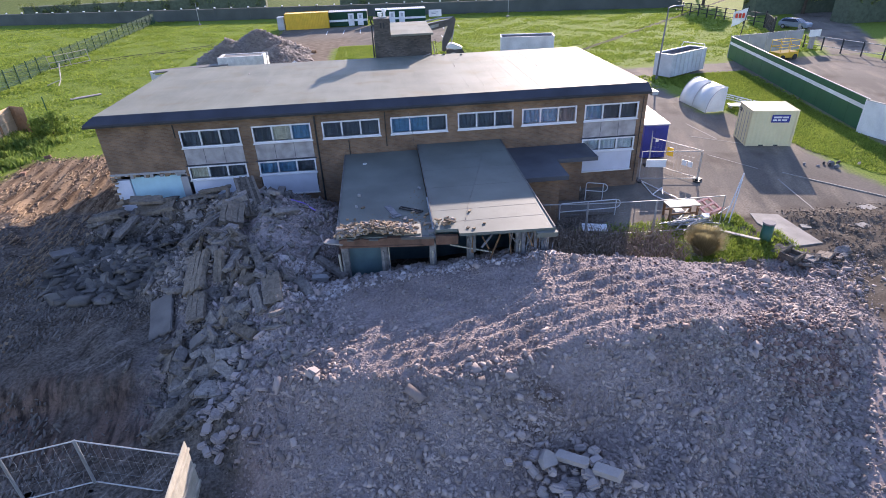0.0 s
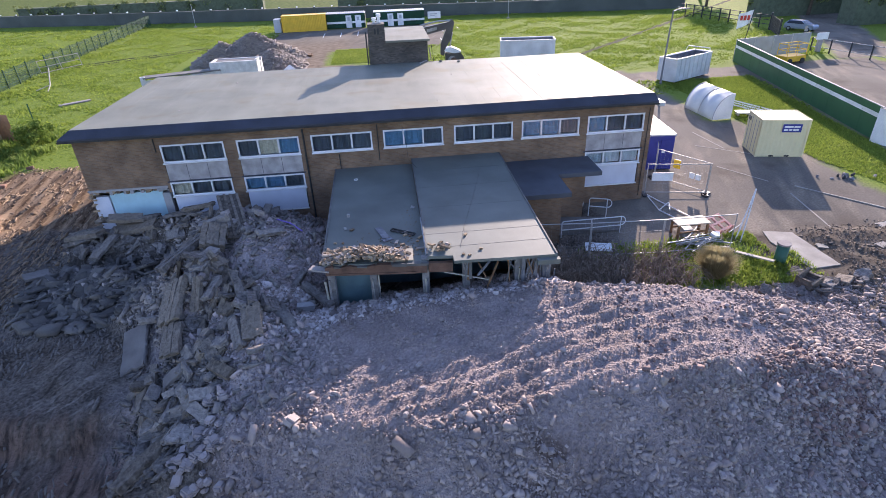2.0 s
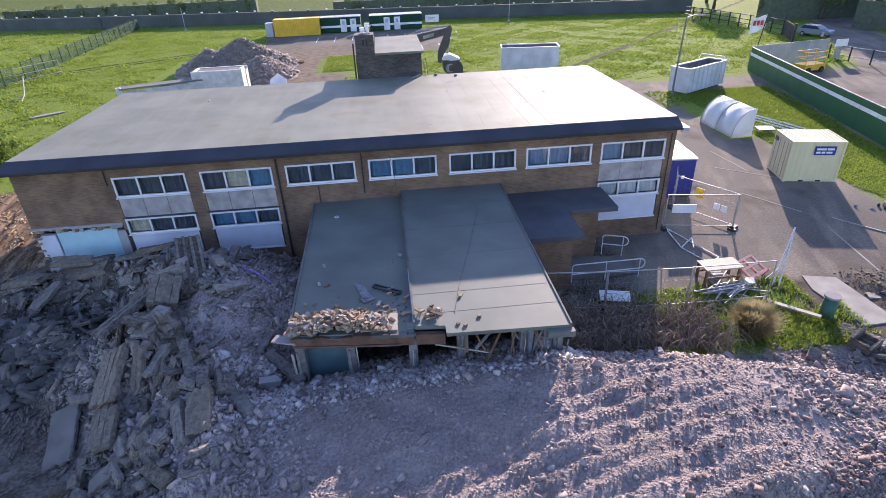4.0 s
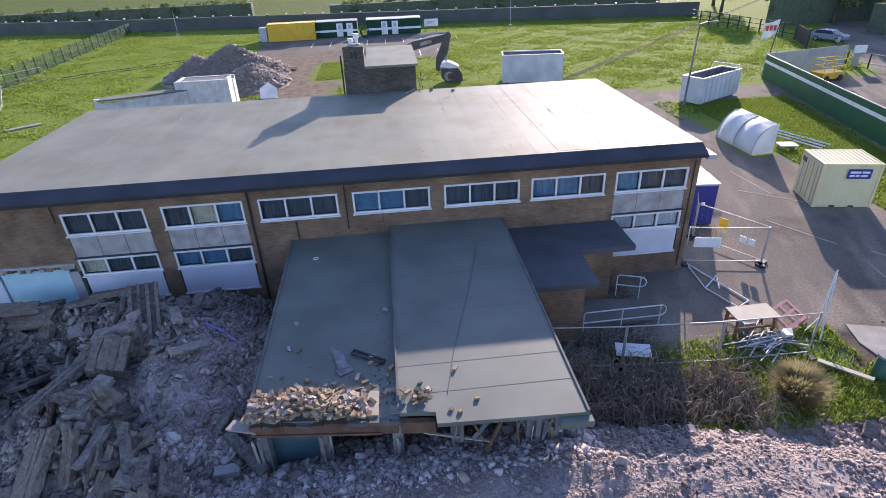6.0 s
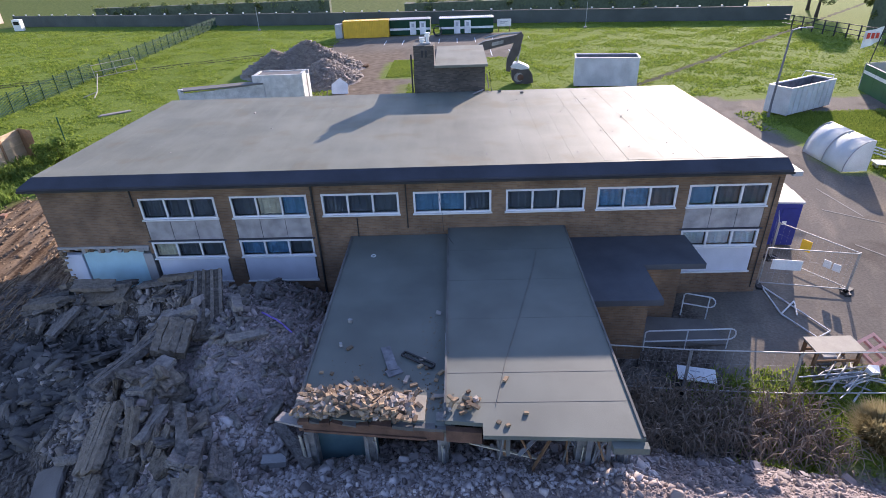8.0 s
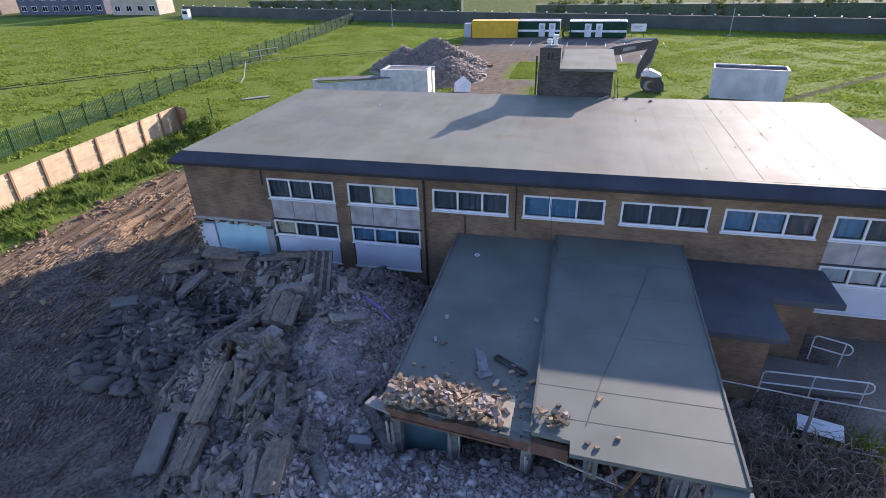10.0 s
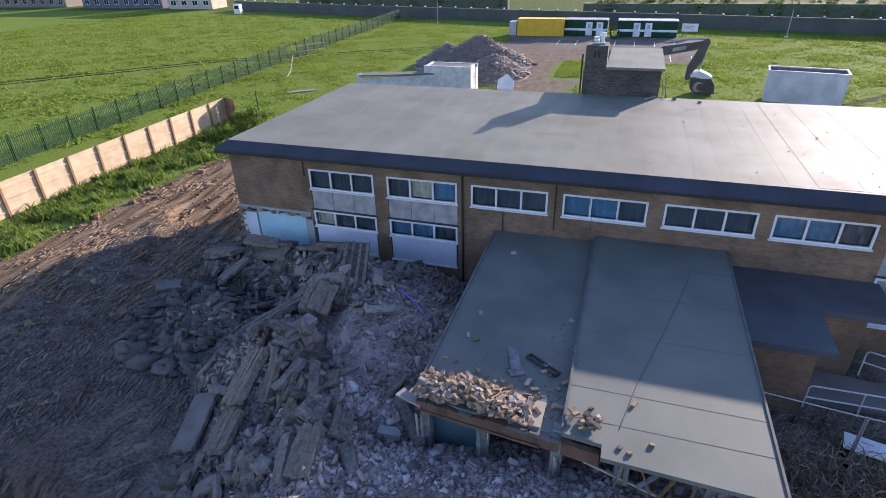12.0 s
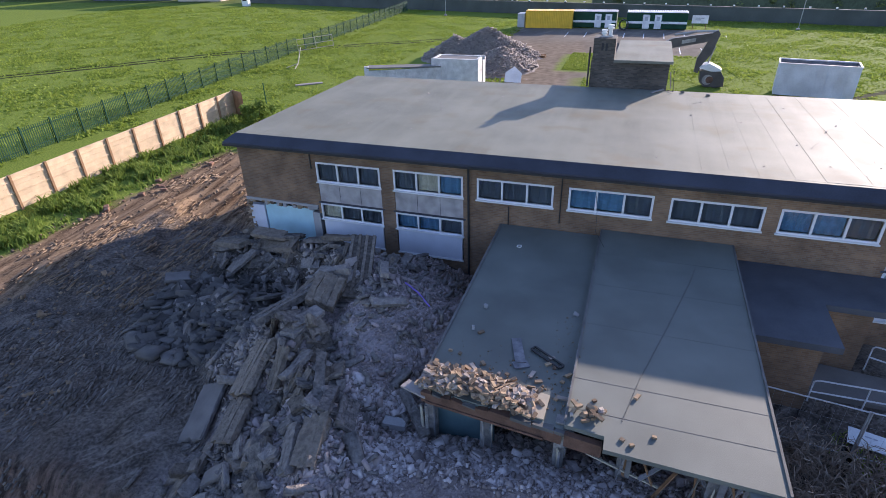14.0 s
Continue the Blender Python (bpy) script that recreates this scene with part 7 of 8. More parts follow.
# broken inspection chamber standing at the path's end
bx_ = thing("inspection_chamber", "broken concrete inspection chamber with a hollow top", "chamber", pose(14.95, 22.35, 0.0, 4, -5, 24) @ Matrix.Diagonal((0.75, 0.75, 0.6, 1)))
for a, b_, c, d, h_ in ((-0.6, 0.6, -0.5, -0.38, 0.78), (-0.6, -0.48, -0.376, 0.376, 0.85), (0.48, 0.6, -0.376, 0.376, 0.6), (-0.6, 0.6, 0.38, 0.5, 0.92)):
    bm = B()
    prism(bm, [(a, c), (b_, c), (b_, d), (a, d)], -0.3, lambda x, y: h_ + 0.06 * math.sin(7 * x + 5 * y))
    part("side", bm, M_SLABBR, bx_)
bm = B()
box(bm, -0.478, 0.478, -0.376, 0.376, -0.3, 0.15)
part("base", bm, M_CONCD, bx_)

p = RNG.uniform((-30, 73), (-12.5, 92), (30000, 2))
p = p[far_heap(p[:, 0], p[:, 1]) > 0.25]
lumps("demolition_rubble", p, RNG.gamma(1.5, 0.07, len(p)) + 0.05, M_FARRUB, "loose rubble on the far heap", zf=far_heap, shape=(1.4, 0.7, 0.26), tilt=0.5, sink=0.3)
for i in range(14):
    bm = B()
    beam(bm, (-1.1, 0, 0), (1.1, 0, 0), 0.22, 0.08)
    single("timber_baulk", bm, M_TIMBER, "dark timber baulk stacked beside the far heap", "timber", pose(-14.3 + 0.1 * (i % 3), 86.0 + 0.32 * (i % 5), 0.06 + 0.1 * (i // 5), 0, 0, rr.gauss(4, 6)), "timber stack")

for i in range(12):
    ob = new("rubble_lump", rr.choice(STONE_RED))
    x, y = -30.9 + rr.gauss(0, 0.6), rr.uniform(29, 46)
    s_ = rr.uniform(0.2, 0.6)
    ob.matrix_world = Matrix.Translation((x + 0.05 * (y - 32), y, float(height(x, y)) + s_ * 0.15)) @ pose(0, 0, 0, rr.uniform(-20, 20), rr.uniform(-20, 20), rr.uniform(0, 360)) @ Matrix.Diagonal((s_, s_, s_, 1))
    tagged(ob, "lump of red-brown brickwork at the mud's edge", "rubble", "brick lumps")
p = scatter(5000, -33, -19, 18, 46, lambda x, y: 0.5 * patchy(x, y))
lumps("mud_clods", p, RNG.gamma(2.0, 0.035, len(p)) + 0.04, M_MUDCLOD, "clods of churned brown mud", sink=0.2)

# ---------------------------------------------------------------- annexe wreckage
bm = B()
box(bm, -0.107, 0.107, -0.051, 0.051, -0.0325, 0.0325)
bmesh.ops.bevel(bm, geom=bm.edges[:], offset=0.004, segments=1, affect="EDGES")
BRICKS = [mesh_of("brick", bm, M_BRK2)]
for s in (0.6, 1.3, 0.9, 1.15):
    bm = B()
    rock(bm, (0, 0, 0), (0.215 * s, 0.12 * (0.6 + 0.5 * s), 0.07 * (0.7 + 0.4 * s)), random.Random(int(s * 100)), 0.35, Euler((0, 0, 0)))
    BRICKS.append(mesh_of("brick", bm, M_BRK2))
PALE_BRICKS = []
for s, q in ((1.0, 0.2), (0.8, 0.4), (1.5, 0.3), (0.5, 0.4)):
    bm = B()
    rock(bm, (0, 0, 0), (0.22 * s, 0.115 * (0.6 + 0.4 * s), 0.075), random.Random(int(s * 70)), q, Euler((0, 0, 0)))
    PALE_BRICKS.append(mesh_of("brick", bm, M_BRKPALE))
rb = random.Random(21)


def loose_brick(x, y, z, label, group, flat=False):
    ob = new("loose_brick", rb.choice(PALE_BRICKS if rb.random() < 0.3 else BRICKS[:2] if flat else BRICKS[:1] * 4 + BRICKS))
    t = 4 if flat else 17
    ob.matrix_world = pose(x, y, z, rb.gauss(0, t), rb.gauss(0, t), rb.uniform(0, 360))
    tagged(ob, label, "brick", group)


def pile_z(x, y):
    """The brick pile on the lower roof: highest near the broken edge."""
    e = max(0, 1 - abs(x + 4.35) / 1.8) ** 0.6 * max(0, 1 - abs(y - 22.42 + 0.1 * (x + 5.95)) / 0.8) ** 0.5
    return 0.5 * e


bm = B()
for i in range(24):
    for j in range(10):
        x0_, x1_, y0_, y1_ = -6.0 + 0.15 * i, -5.85 + 0.15 * i, 22.06 + 0.11 * j, 22.17 + 0.11 * j
        q_ = [(x_, y_, 3.25 + 0.8 * pile_z(x_, y_) + (0.03 * math.sin(7 * x_ + 11 * y_) if pile_z(x_, y_) > 0.1 else -0.02)) for x_, y_ in ((x0_, y0_), (x1_, y0_), (x1_, y1_), (x0_, y1_))]
        bm.faces.new([bm.verts.new(c) for c in q_])
bmesh.ops.remove_doubles(bm, verts=bm.verts[:], dist=0.002)
tagged(single("brick_dust", bm, M_BRKDUST, "mound of mortar dust and brick crumbs under the bricks", "rubble"), kind="stuff")
n = 0
while n < 300:
    x, y = rb.uniform(-6.0, -2.5), rb.uniform(21.7, 23.1)
    h_ = pile_z(x, y)
    if rb.random() > h_ * 3.2 + 0.03:
        continue
    loose_brick(x, max(y, 22.06 - 0.1 * (x + 5.9)), 3.285 + h_ * rb.uniform(0.55, 0.95), "broken tan brick in the pile on the annexe roof", "roof bricks")
    n += 1
for i in range(34):
    loose_brick(rb.uniform(-5.8, -2.05), 22.4 + abs(rb.gauss(0, 1.0)), 3.285, "loose brick scattered on the felt roof", "scattered bricks", True)
for i in range(20):
    x = rb.uniform(-1.8, -1.0)
    loose_brick(x, rb.uniform(21.75, 22.3), 3.6 + 0.12 * rb.random(), "pale brick in the small pile at the roof step", "roof bricks")
for x, y in ((-1.28, 22.6), (-0.25, 23.05), (0.18, 21.8), (-0.32, 21.4), (-0.54, 21.5)):
    loose_brick(x, y, 3.58, "single brick lying on the higher felt roof", "scattered bricks", True)
p = np.column_stack([RNG.uniform(-5.8, -1.95, 380), 22.2 + np.abs(RNG.normal(0, 0.8, 380))])
p = np.concatenate([p, np.column_stack([RNG.normal(-2.35, 0.3, 90), RNG.uniform(22.2, 26.5, 90)])])
lumps("brick_chips", p, RNG.gamma(2, 0.012, len(p)) + 0.015, M_BRK2, "brick and mortar chips strewn over the roof", zf=lambda x, y: np.where(x < -1.91, 3.25, 3.55))

bm = B()
prism(bm, [(-5.85, 21.99), (-1.95, 21.6), (-1.95, 21.68), (-5.85, 22.07)], 2.82, lambda x, y: 3.175 + 0.03 * math.sin(9 * x))
part("edge_beam", bm, M_TIMBER2, annexe, "split brown timber edge beam")
bm = B()
prism(bm, [(-5.7, 21.93), (-2.4, 21.58), (-2.4, 21.62), (-5.7, 21.97)], 2.84, 2.91)
part("batten", bm, M_TIMBER2, annexe, "loose split timber batten")
x = -5.85
while x < -2.1:
    # torn lip of felt and split timber along the broken edge
    w = rb.uniform(0.25, 0.6)
    y = 21.99 - 0.1 * (x + 5.85)
    bm = B()
    prism(bm, [(x, y - 0.02), (x + w, y - 0.02 - 0.1 * w - rb.uniform(0, 0.05)), (x + w - 0.03, y + 0.12), (x + 0.05, y + 0.12)], 3.15, lambda px, py: 3.215 + 0.04 * math.sin(11 * px))
    part("torn_felt", bm, rb.choice((M_SEAM, M_TIMBER2)), annexe)
    x += w + 0.01
for x, y in ((-5.7, 22.4), (-4.05, 22.3), (-2.0, 22.0), (1.6, 21.6), (2.7, 21.5)):
    for k in range(3):
        bm = B()
        a = x + rb.uniform(-0.3, 0.3)
        beam(bm, (a, y - 0.18, 0.6), (a + rb.gauss(0, 0.07), y - 0.2 - rb.uniform(0, 0.08), rb.uniform(2.3, 2.85)), rb.uniform(0.04, 0.1), 0.035)
        part("splintered_lining", bm, (M_TIMBERPALE, M_COLUMN, M_CLAD)[k], annexe)
bm = B()
prism(bm, [(-1.88, 21.5), (-0.97, 21.4), (-0.97, 21.58), (-1.88, 21.66)], 2.9, 3.29)
part("edge_beam", bm, M_TIMBER2, annexe, "split brown timber edge beam")
bm = B()
prism(bm, [(-3.5, 21.95), (-2.45, 21.85), (-2.42, 22.75), (-3.3, 22.85)], 3.254, 3.3)
part("bare_deck", bm, M_TABLE, annexe, "bare plywood deck where the felt is torn")
bm = B()
prism(bm, [(0, 0), (0.8, -0.05), (0.8, 0.25), (0.1, 0.32)], 0, 0.07)
single("torn_board", bm, M_PALE, "pale torn board sticking out from the roof corner", "board", pose(-6.5, 22.1, 3.05, 4, 6, -8))
for i in range(15):
    x = rb.uniform(-0.9, 2.7)
    L = rb.uniform(0.3, 1.3)
    bm = B()
    beam(bm, (0, 0, 0), (rb.uniform(-0.5, 0.5), rb.uniform(-0.25, 0.1), -L), rb.uniform(0.03, 0.12), 0.03)
    o = part("hanging_lath", bm, (M_CLAD, M_TIMBER, M_CONCD)[i % 3], annexe)
    o.location = (x, 21.35 - 0.04 * x + rb.uniform(-0.1, 0.25), 3.28)
for a, b_ in (((-1.3, 21.5, 2.85), (0.5, 21.35, 2.4)),):
    bm = B()
    beam(bm, a, b_, 0.05, 0.04)
    part("fallen_rail", bm, M_TIMBERPALE, annexe)
for i in range(9):
    bm = B()
    x = 1.7 + 0.12 * i
    beam(bm, (x + rb.gauss(0, 0.12), 21.3 + rb.gauss(0, 0.1), 1.5 + rb.uniform(0, 0.4)), (x + 0.03, 21.32 + rb.gauss(0, 0.04), 3.28), rb.uniform(0.06, 0.15), 0.03)
    part("torn_cladding", bm, M_CLAD, annexe, "torn grey cladding strip")
# ceiling void and inner rooms of the annexe stay in the dark
bm = B()
box(bm, -5.6, -3.9, 22.6, 22.7, 0.0, 2.9)
part("inner_panel", bm, M_TEAL, annexe, "teal painted panel inside the annexe")
bm = B()
box(bm, -1.95, -1.85, 22.2, 25.5, 0.0, 3.3)
part("inner_wall", bm, M_ROOM, annexe)
# roof seams and trims
for y in (22.2, 23.35, 25.9, 28.2, 30.4):
    bm = B()
    box(bm, -1.86, 2.9, y, y + 0.018, 3.552, 3.555)
    # seams in the shaded part take a fainter copy of the lit seam colour
    part("seam", bm, M_SEAM if y < 25 else M_SEAMSHADE, annexe)
for x, y0, y1, z in ((2.93, 20.98, 32.3, 3.555), (-1.9, 21.7, 32.3, 3.555)):
    bm = B()
    box(bm, x - 0.03, x + 0.03, y0, y1, z, z + 0.035)
    part("edge_trim", bm, M_SEAM, annexe)
bm = B()
prism(bm, [(-5.98, 22.2), (-5.9, 22.2), (-6.0, 32.3), (-6.08, 32.3)], 3.254, 3.29)
part("edge_trim", bm, M_SEAM, annexe)
bm = B()
prism(bm, [(2.15, 20.75), (3.0, 20.72), (3.0, 20.94), (2.15, 20.97)], 3.25, 3.45)
part("edge_flap", bm, M_FELT2, annexe, "dropped corner of the roof edge")
# cable across the roof
bm = B()
tube(bm, [(1.5, 30.2, 3.562), (1.26, 29.1, 3.562), (0.47, 26.15, 3.562), (-0.17, 23.9, 3.562), (-0.57, 22.1, 3.57)], 0.01, 5)
single("cable", bm, M_SEAM, "black cable lying across the felt roof", "cable")
bm = B()
tube(bm, [(-2.3, 31.9, 5.55), (-2.15, 31.9, 4.6), (-2.1, 31.7, 3.75), (-1.7, 30.9, 3.56)], 0.008, 5)
single("cable", bm, M_BLACK, "thin black cable hanging from the eaves", "cable")
# baulk fallen against the annexe corner, and a slab of brickwork beside it
bm = B()
beam(bm, (-7.0, 23.3, 1.72), (-5.75, 21.95, 1.45), 0.3, 0.22)
single("fallen_lintel", bm, M_SLAB, "grey concrete lintel fallen beside the annexe corner", "lintel")
bm = B()
rock(bm, (0, 0, 0), (0.75, 0.35, 0.25), rb, 0.2, Euler((0, 0, 0)))
single("brickwork_lump", bm, M_CONC, "pale lump of masonry in the rubble by the annexe", "rubble", pose(-6.9, 22.3, float(height(-6.9, 22.3)) + 0.12, 4, 5, 10))
bm = B()
tube(bm, [(-8.55, 27.5, float(height(-8.55, 27.5)) + 0.16), (-7.9, 27.1, float(height(-7.9, 27.1)) + 0.2), (-7.35, 26.8, float(height(-7.35, 26.8)) + 0.14)], 0.035, 6)
single("plastic_pipe", bm, M_VIOLET, "violet plastic pipe lying on the rubble", "pipe")
# steel frame and boards on the lower roof
fr_ = thing("steel_frame", "dark steel frame lying on the felt roof", "metal frame", pose(-2.75, 24.25, 3.27, 0, 0, -33))
for a, b_ in (((-0.55, -0.09), (0.55, -0.09)), ((-0.55, 0.09), (0.55, 0.09)), ((-0.55, -0.09), (-0.55, 0.09)), ((0.55, -0.09), (0.55, 0.09))):
    bm = B()
    beam(bm, (*a, 0.03), (*b_, 0.03), 0.05)
    part("bar", bm, M_BLACK, fr_)
for x, y, r, l, w in ((-3.62, 24.35, 108, 1.15, 0.3), (-3.42, 23.75, 30, 0.45, 0.3)):
    bm = B()
    box(bm, -l / 2, l / 2, -w / 2, w / 2, 0, 0.035)
    single("board_piece", bm, M_CLAD, "weathered broken board on the felt roof", "board", pose(x, y, 3.26, 0, 2, r), "broken boards")
for x, y in ((-5.1, 26.2), (-5.2, 25.0), (-2.2, 26.6)):
    bm = B()
    rock(bm, (0, 0, 0.05), (0.2, 0.14, 0.1), rb, 0.3)
    single("roof_lump", bm, M_CONC, "grey lump of masonry on the felt roof", "rubble", pose(x, y, 3.25), "roof lumps")
bm = B()
tube(bm, [(0.09 * math.cos(a), 0.09 * math.sin(a), 0.02) for a in np.linspace(0, 6.2832, 13)], 0.02, 5)
single("roof_outlet", bm, M_WHITE, "small white ring outlet on the felt roof", "outlet", pose(-4.9, 30.6, 3.25))

# ---------------------------------------------------------------- main block trimmings
for x, r in ((-7.5, 0.05), (-15.05, 0.035)):
    bm = B()
    tube(bm, [(x, -0.09, 5.6), (x, -0.09, 0.3 if r > 0.04 else 4.9)], r, 8)
    part("downpipe", bm, M_BLACK, block, "black cast downpipe")
for x, z0, z1 in ((-3.62, 3.6, 5.58), (-5.75, 3.2, 4.1), (11.35, 0.3, 5.5)):
    bm = B()
    tube(bm, [(x, -0.05, z1), (x, -0.05, z0)], 0.025, 6)
    part("pipe", bm, M_BLACK, block)
for i in range(32):
    bm = B()
    x = BX0 + 0.45 + 0.95 * i
    if 4.1 < x < RX1:
        continue
    prism(bm, [(x, 0.1), (x + 0.04, 0.1), (x + 0.04, RB - 0.05), (x, RB - 0.05)], 6.15, lambda x, y: roof_z(y + FY) + 0.003)
    part("seam", bm, M_FELT, block)
bm = B()
box(bm, BX1 + 0.06, BX1 + 0.42, -0.35, 0.5, 5.62, 5.82)
part("gutter_box", bm, M_GREYPAINT, block, "grey gutter box at the gable")
bm = B()
box(bm, BX0 - 0.02, -15.0, -0.06, 0.0, 2.9, 3.02)
part("broken_ledge", bm, M_CONC, block, "broken concrete ledge")
for i in range(34):
    bm = B()
    x = rb.uniform(BX0 + 0.1, -15.2)
    h_ = rb.choice((0.07, 0.15, 0.22))
    box(bm, x, x + rb.uniform(0.1, 0.22), -0.04 - 0.03 * rb.random(), 0.12, 2.93 - h_, 2.93)
    part("broken_brick", bm, M_BRK2 if i % 2 else M_CONC, block)
for i in range(26):
    bm = B()
    x = rb.uniform(-0.05, 0.22)
    z = rb.uniform(0.6, 3.0)
    rock(bm, (BX0 + x - 0.05, rb.uniform(-0.06, 0.12), z), (0.22, 0.12, 0.07), rb, 0.2, Euler((0, 0, rb.gauss(0, 0.4))))
    part("broken_brick", bm, M_BRK2, block)
# soldier course marks and lintel strip over the lower openings
for i in (0, 1, 6):
    bm = B()
    box(bm, WX[i] - 0.1, WX[i] + WW + 0.1, -0.03, 0.03, 3.17, 3.235)
    part("lintel", bm, M_FASCIA, block)
    bm = B()
    box(bm, WX[i], WX[i] + WW, -0.06, 0.02, 1.06, 1.13)
    part("sill", bm, M_UPVC, block)
p = np.column_stack([RNG.uniform(BX0 + 0.5, BX1 - 0.5, 160), RNG.uniform(33, 45, 160)])
lumps("roof_grit", p, RNG.gamma(2, 0.012, len(p)) + 0.02, M_PALE, "pale chips and droppings on the flat roof", zf=lambda x, y: roof_z(y) - 0.005)
for x, y in ((2.35, 44.4), (1.1, 44.9)):
    bm = B()
    rock(bm, (0, 0, 0.04), (0.22, 0.14, 0.1), rb, 0.3)
    single("roof_lump", bm, M_CONCD, "dark lump of debris on the flat roof", "rubble", pose(x, y, 6.178), "roof lumps")

bm = B()
beam(bm, (-0.5, 44.3, 6.25), (0.12, 45.25, 6.25), 0.1, 0.05)
single("roof_batten", bm, M_PALE, "pale batten lying on the flat roof beside the tank room", "batten")
bm = B()
beam(bm, (0.5, 45.75, 6.2), (0.36, 45.7, 7.1), 0.06, 0.05)
single("roof_batten", bm, M_PALE, "pale batten leaning on the tank room wall", "batten")
# tank room: pots, pipe
for x_, top in ((-3.45, 9.2), (-3.12, 9.45)):
    bm = B()
    tube(bm, [(x_, 0.6, 8.85), (x_, 0.6, top)], 0.1, 10)
    part("chimney_pot", bm, M_WHITE, tank, "white chimney cowl")
    for dz in (0.0, 0.14):
        bm = B()
        tube(bm, [(x_, 0.6, top - 0.18 + dz), (x_, 0.6, top - 0.1 + dz)], 0.17, 10)
        part("cowl_ring", bm, M_WHITE, tank)
bm = B()
box(bm, -3.6, -2.95, 0.45, 0.75, 8.852, 8.93)
part("flaunching", bm, M_CONC, tank)
for k in range(2):
    bm = B()
    box(bm, -3.5 + 0.22 * k, -3.38 + 0.22 * k, -0.05, -0.025, 8.2, 8.6)
    part("vent", bm, M_BLACK, tank)
bm = B()
tube(bm, [(-4.1, -0.1, 6.2), (-4.1, -0.1, 8.4)], 0.05, 6)
part("pipe", bm, M_BLACK, tank)
bm = B()
tube(bm, [(0.35, -0.2, 6.2), (0.6, -0.6, 6.25), (0.5, -0.3, 7.3)], 0.03, 6)
part("bracket", bm, M_BLACK, tank)

# ---------------------------------------------------------------- plants
def blades(name, base, h, w, lean, material, label, category, seg=1, parent=None):
    """Grass blades or shoots: a tapered strip each, bent over by its lean."""
    n = len(base)
    a = RNG.uniform(0, 6.283, n)
    side = np.stack([-np.sin(a), np.cos(a), 0 * a], 1) * (w / 2)[:, None]
    d = np.stack([np.cos(a), np.sin(a), 0 * a], 1) * (lean * h)[:, None]
    up = np.stack([0 * a, 0 * a, h], 1)
    v = [base - side, base + side]
    for k in range(1, seg + 1):
        t = k / seg
        c = base + up * (t ** 0.75) + d * t * t
        if k == seg:
            v.append(c)
        else:
            v += [c - side * (1 - t * 0.6), c + side * (1 - t * 0.6)]
    V = np.stack(v, 1)
    m = V.shape[1]
    f = []
    for k in range(seg - 1):
        f += [[2 * k, 2 * k + 1, 2 * k + 3], [2 * k, 2 * k + 3, 2 * k + 2]]
    f.append([2 * seg - 2, 2 * seg - 1, 2 * seg])
    F = np.array(f)[None] + (np.arange(n) * m)[:, None, None]
    return stuff_mesh(name, V.reshape(-1, 3), F.reshape(-1, 3), material, label, category, parent)


def field_pts(n, x0, x1, y0, y1, keep):
    p = np.column_stack([RNG.uniform(x0, x1, n), RNG.uniform(y0, y1, n)])
    p = p[RNG.uniform(0, 1, n) < keep(p[:, 0], p[:, 1])]
    return np.column_stack([p, height(p[:, 0], p[:, 1])])


def outside(x, y, x0, x1, y0, y1):
    return 1.0 - ((x > x0) & (x < x1) & (y > y0) & (y < y1))


def clumpy(x, y):
    return smooth01(-0.5, 0.5, wave(x, y, 0.45, 2.0) + 0.6 * wave(x, y, 1.3, 6.0))


def rutted(x, y):
    """0 in the wheel ruts, 1 beside them."""
    a, b_ = y - 1.03 * x, y - 0.585 * x
    m = np.where(x < -57, ((a > 139.7) & (a < 141.3)) | ((a > 142.1) & (a < 143.7)), ((b_ > 114.5) & (b_ < 115.6)) | ((b_ > 116.5) & (b_ < 117.6)))
    return 1.0 - 0.85 * m


def field_keep(x, y):
    k = (1 - ((x > -21) & (x < np.where(y > 90.4, -9.0 + 0.17 * y, -4.0)) & (y > 76) & (y < 113.8))) * (1 - ((x - y > -54.5) & (x - y < -53.7) & (x > 17))) * outside(x, y, -15, -7.0, 44, 82) * outside(x, y, -8, 3.5, 44, 66) * outside(x, y, -30, 13, 20, 46.5) * outside(x, y, 8, 40, 60.5, 66) * outside(x, y, 5, 17 + 0 * x, 40, 68)
    k = k * (1 - ((x - 0.18 * y > 25) & (y < 68))) * (1 - (x - 0.55 * y > 13)) * outside(x, y, -31, -13, 79, 93)
    k = k * np.where(x > 8, (y > 66.5) | ((x > 22.8) & (y > 55)) | ((x > 26.2) & (y > 31) & ((y < 60) | (x > 38))), 1.0)
    return k * (0.45 + 0.55 * clumpy(x, y)) * rutted(x, y)


b = field_pts(225000, -48, 56, 47, 126, field_keep)
h = RNG.uniform(0.05, 0.15, len(b)) * (0.5 + clumpy(b[:, 0], b[:, 1]))
blades("field_grass", b, h, RNG.uniform(0.12, 0.3, len(b)), RNG.uniform(0.3, 1.2, len(b)), M_GRASS, "rough tufted green field grass", "grass")
b = field_pts(140000, -130, -45, 28, 137, lambda x, y: (0.25 + 0.75 * clumpy(x, y)) * rutted(x, y))
h = RNG.uniform(0.07, 0.2, len(b)) * (0.5 + clumpy(b[:, 0], b[:, 1]))
blades("field_grass", b, h, RNG.uniform(0.15, 0.4, len(b)), RNG.uniform(0.3, 1.2, len(b)), M_GRASS, "rough tufted grass in the next field", "grass")
b = field_pts(11000, -10.0, -4.0, 79.5, 90.4, lambda x, y: 0.4 + 0.6 * clumpy(x * 2, y * 2))
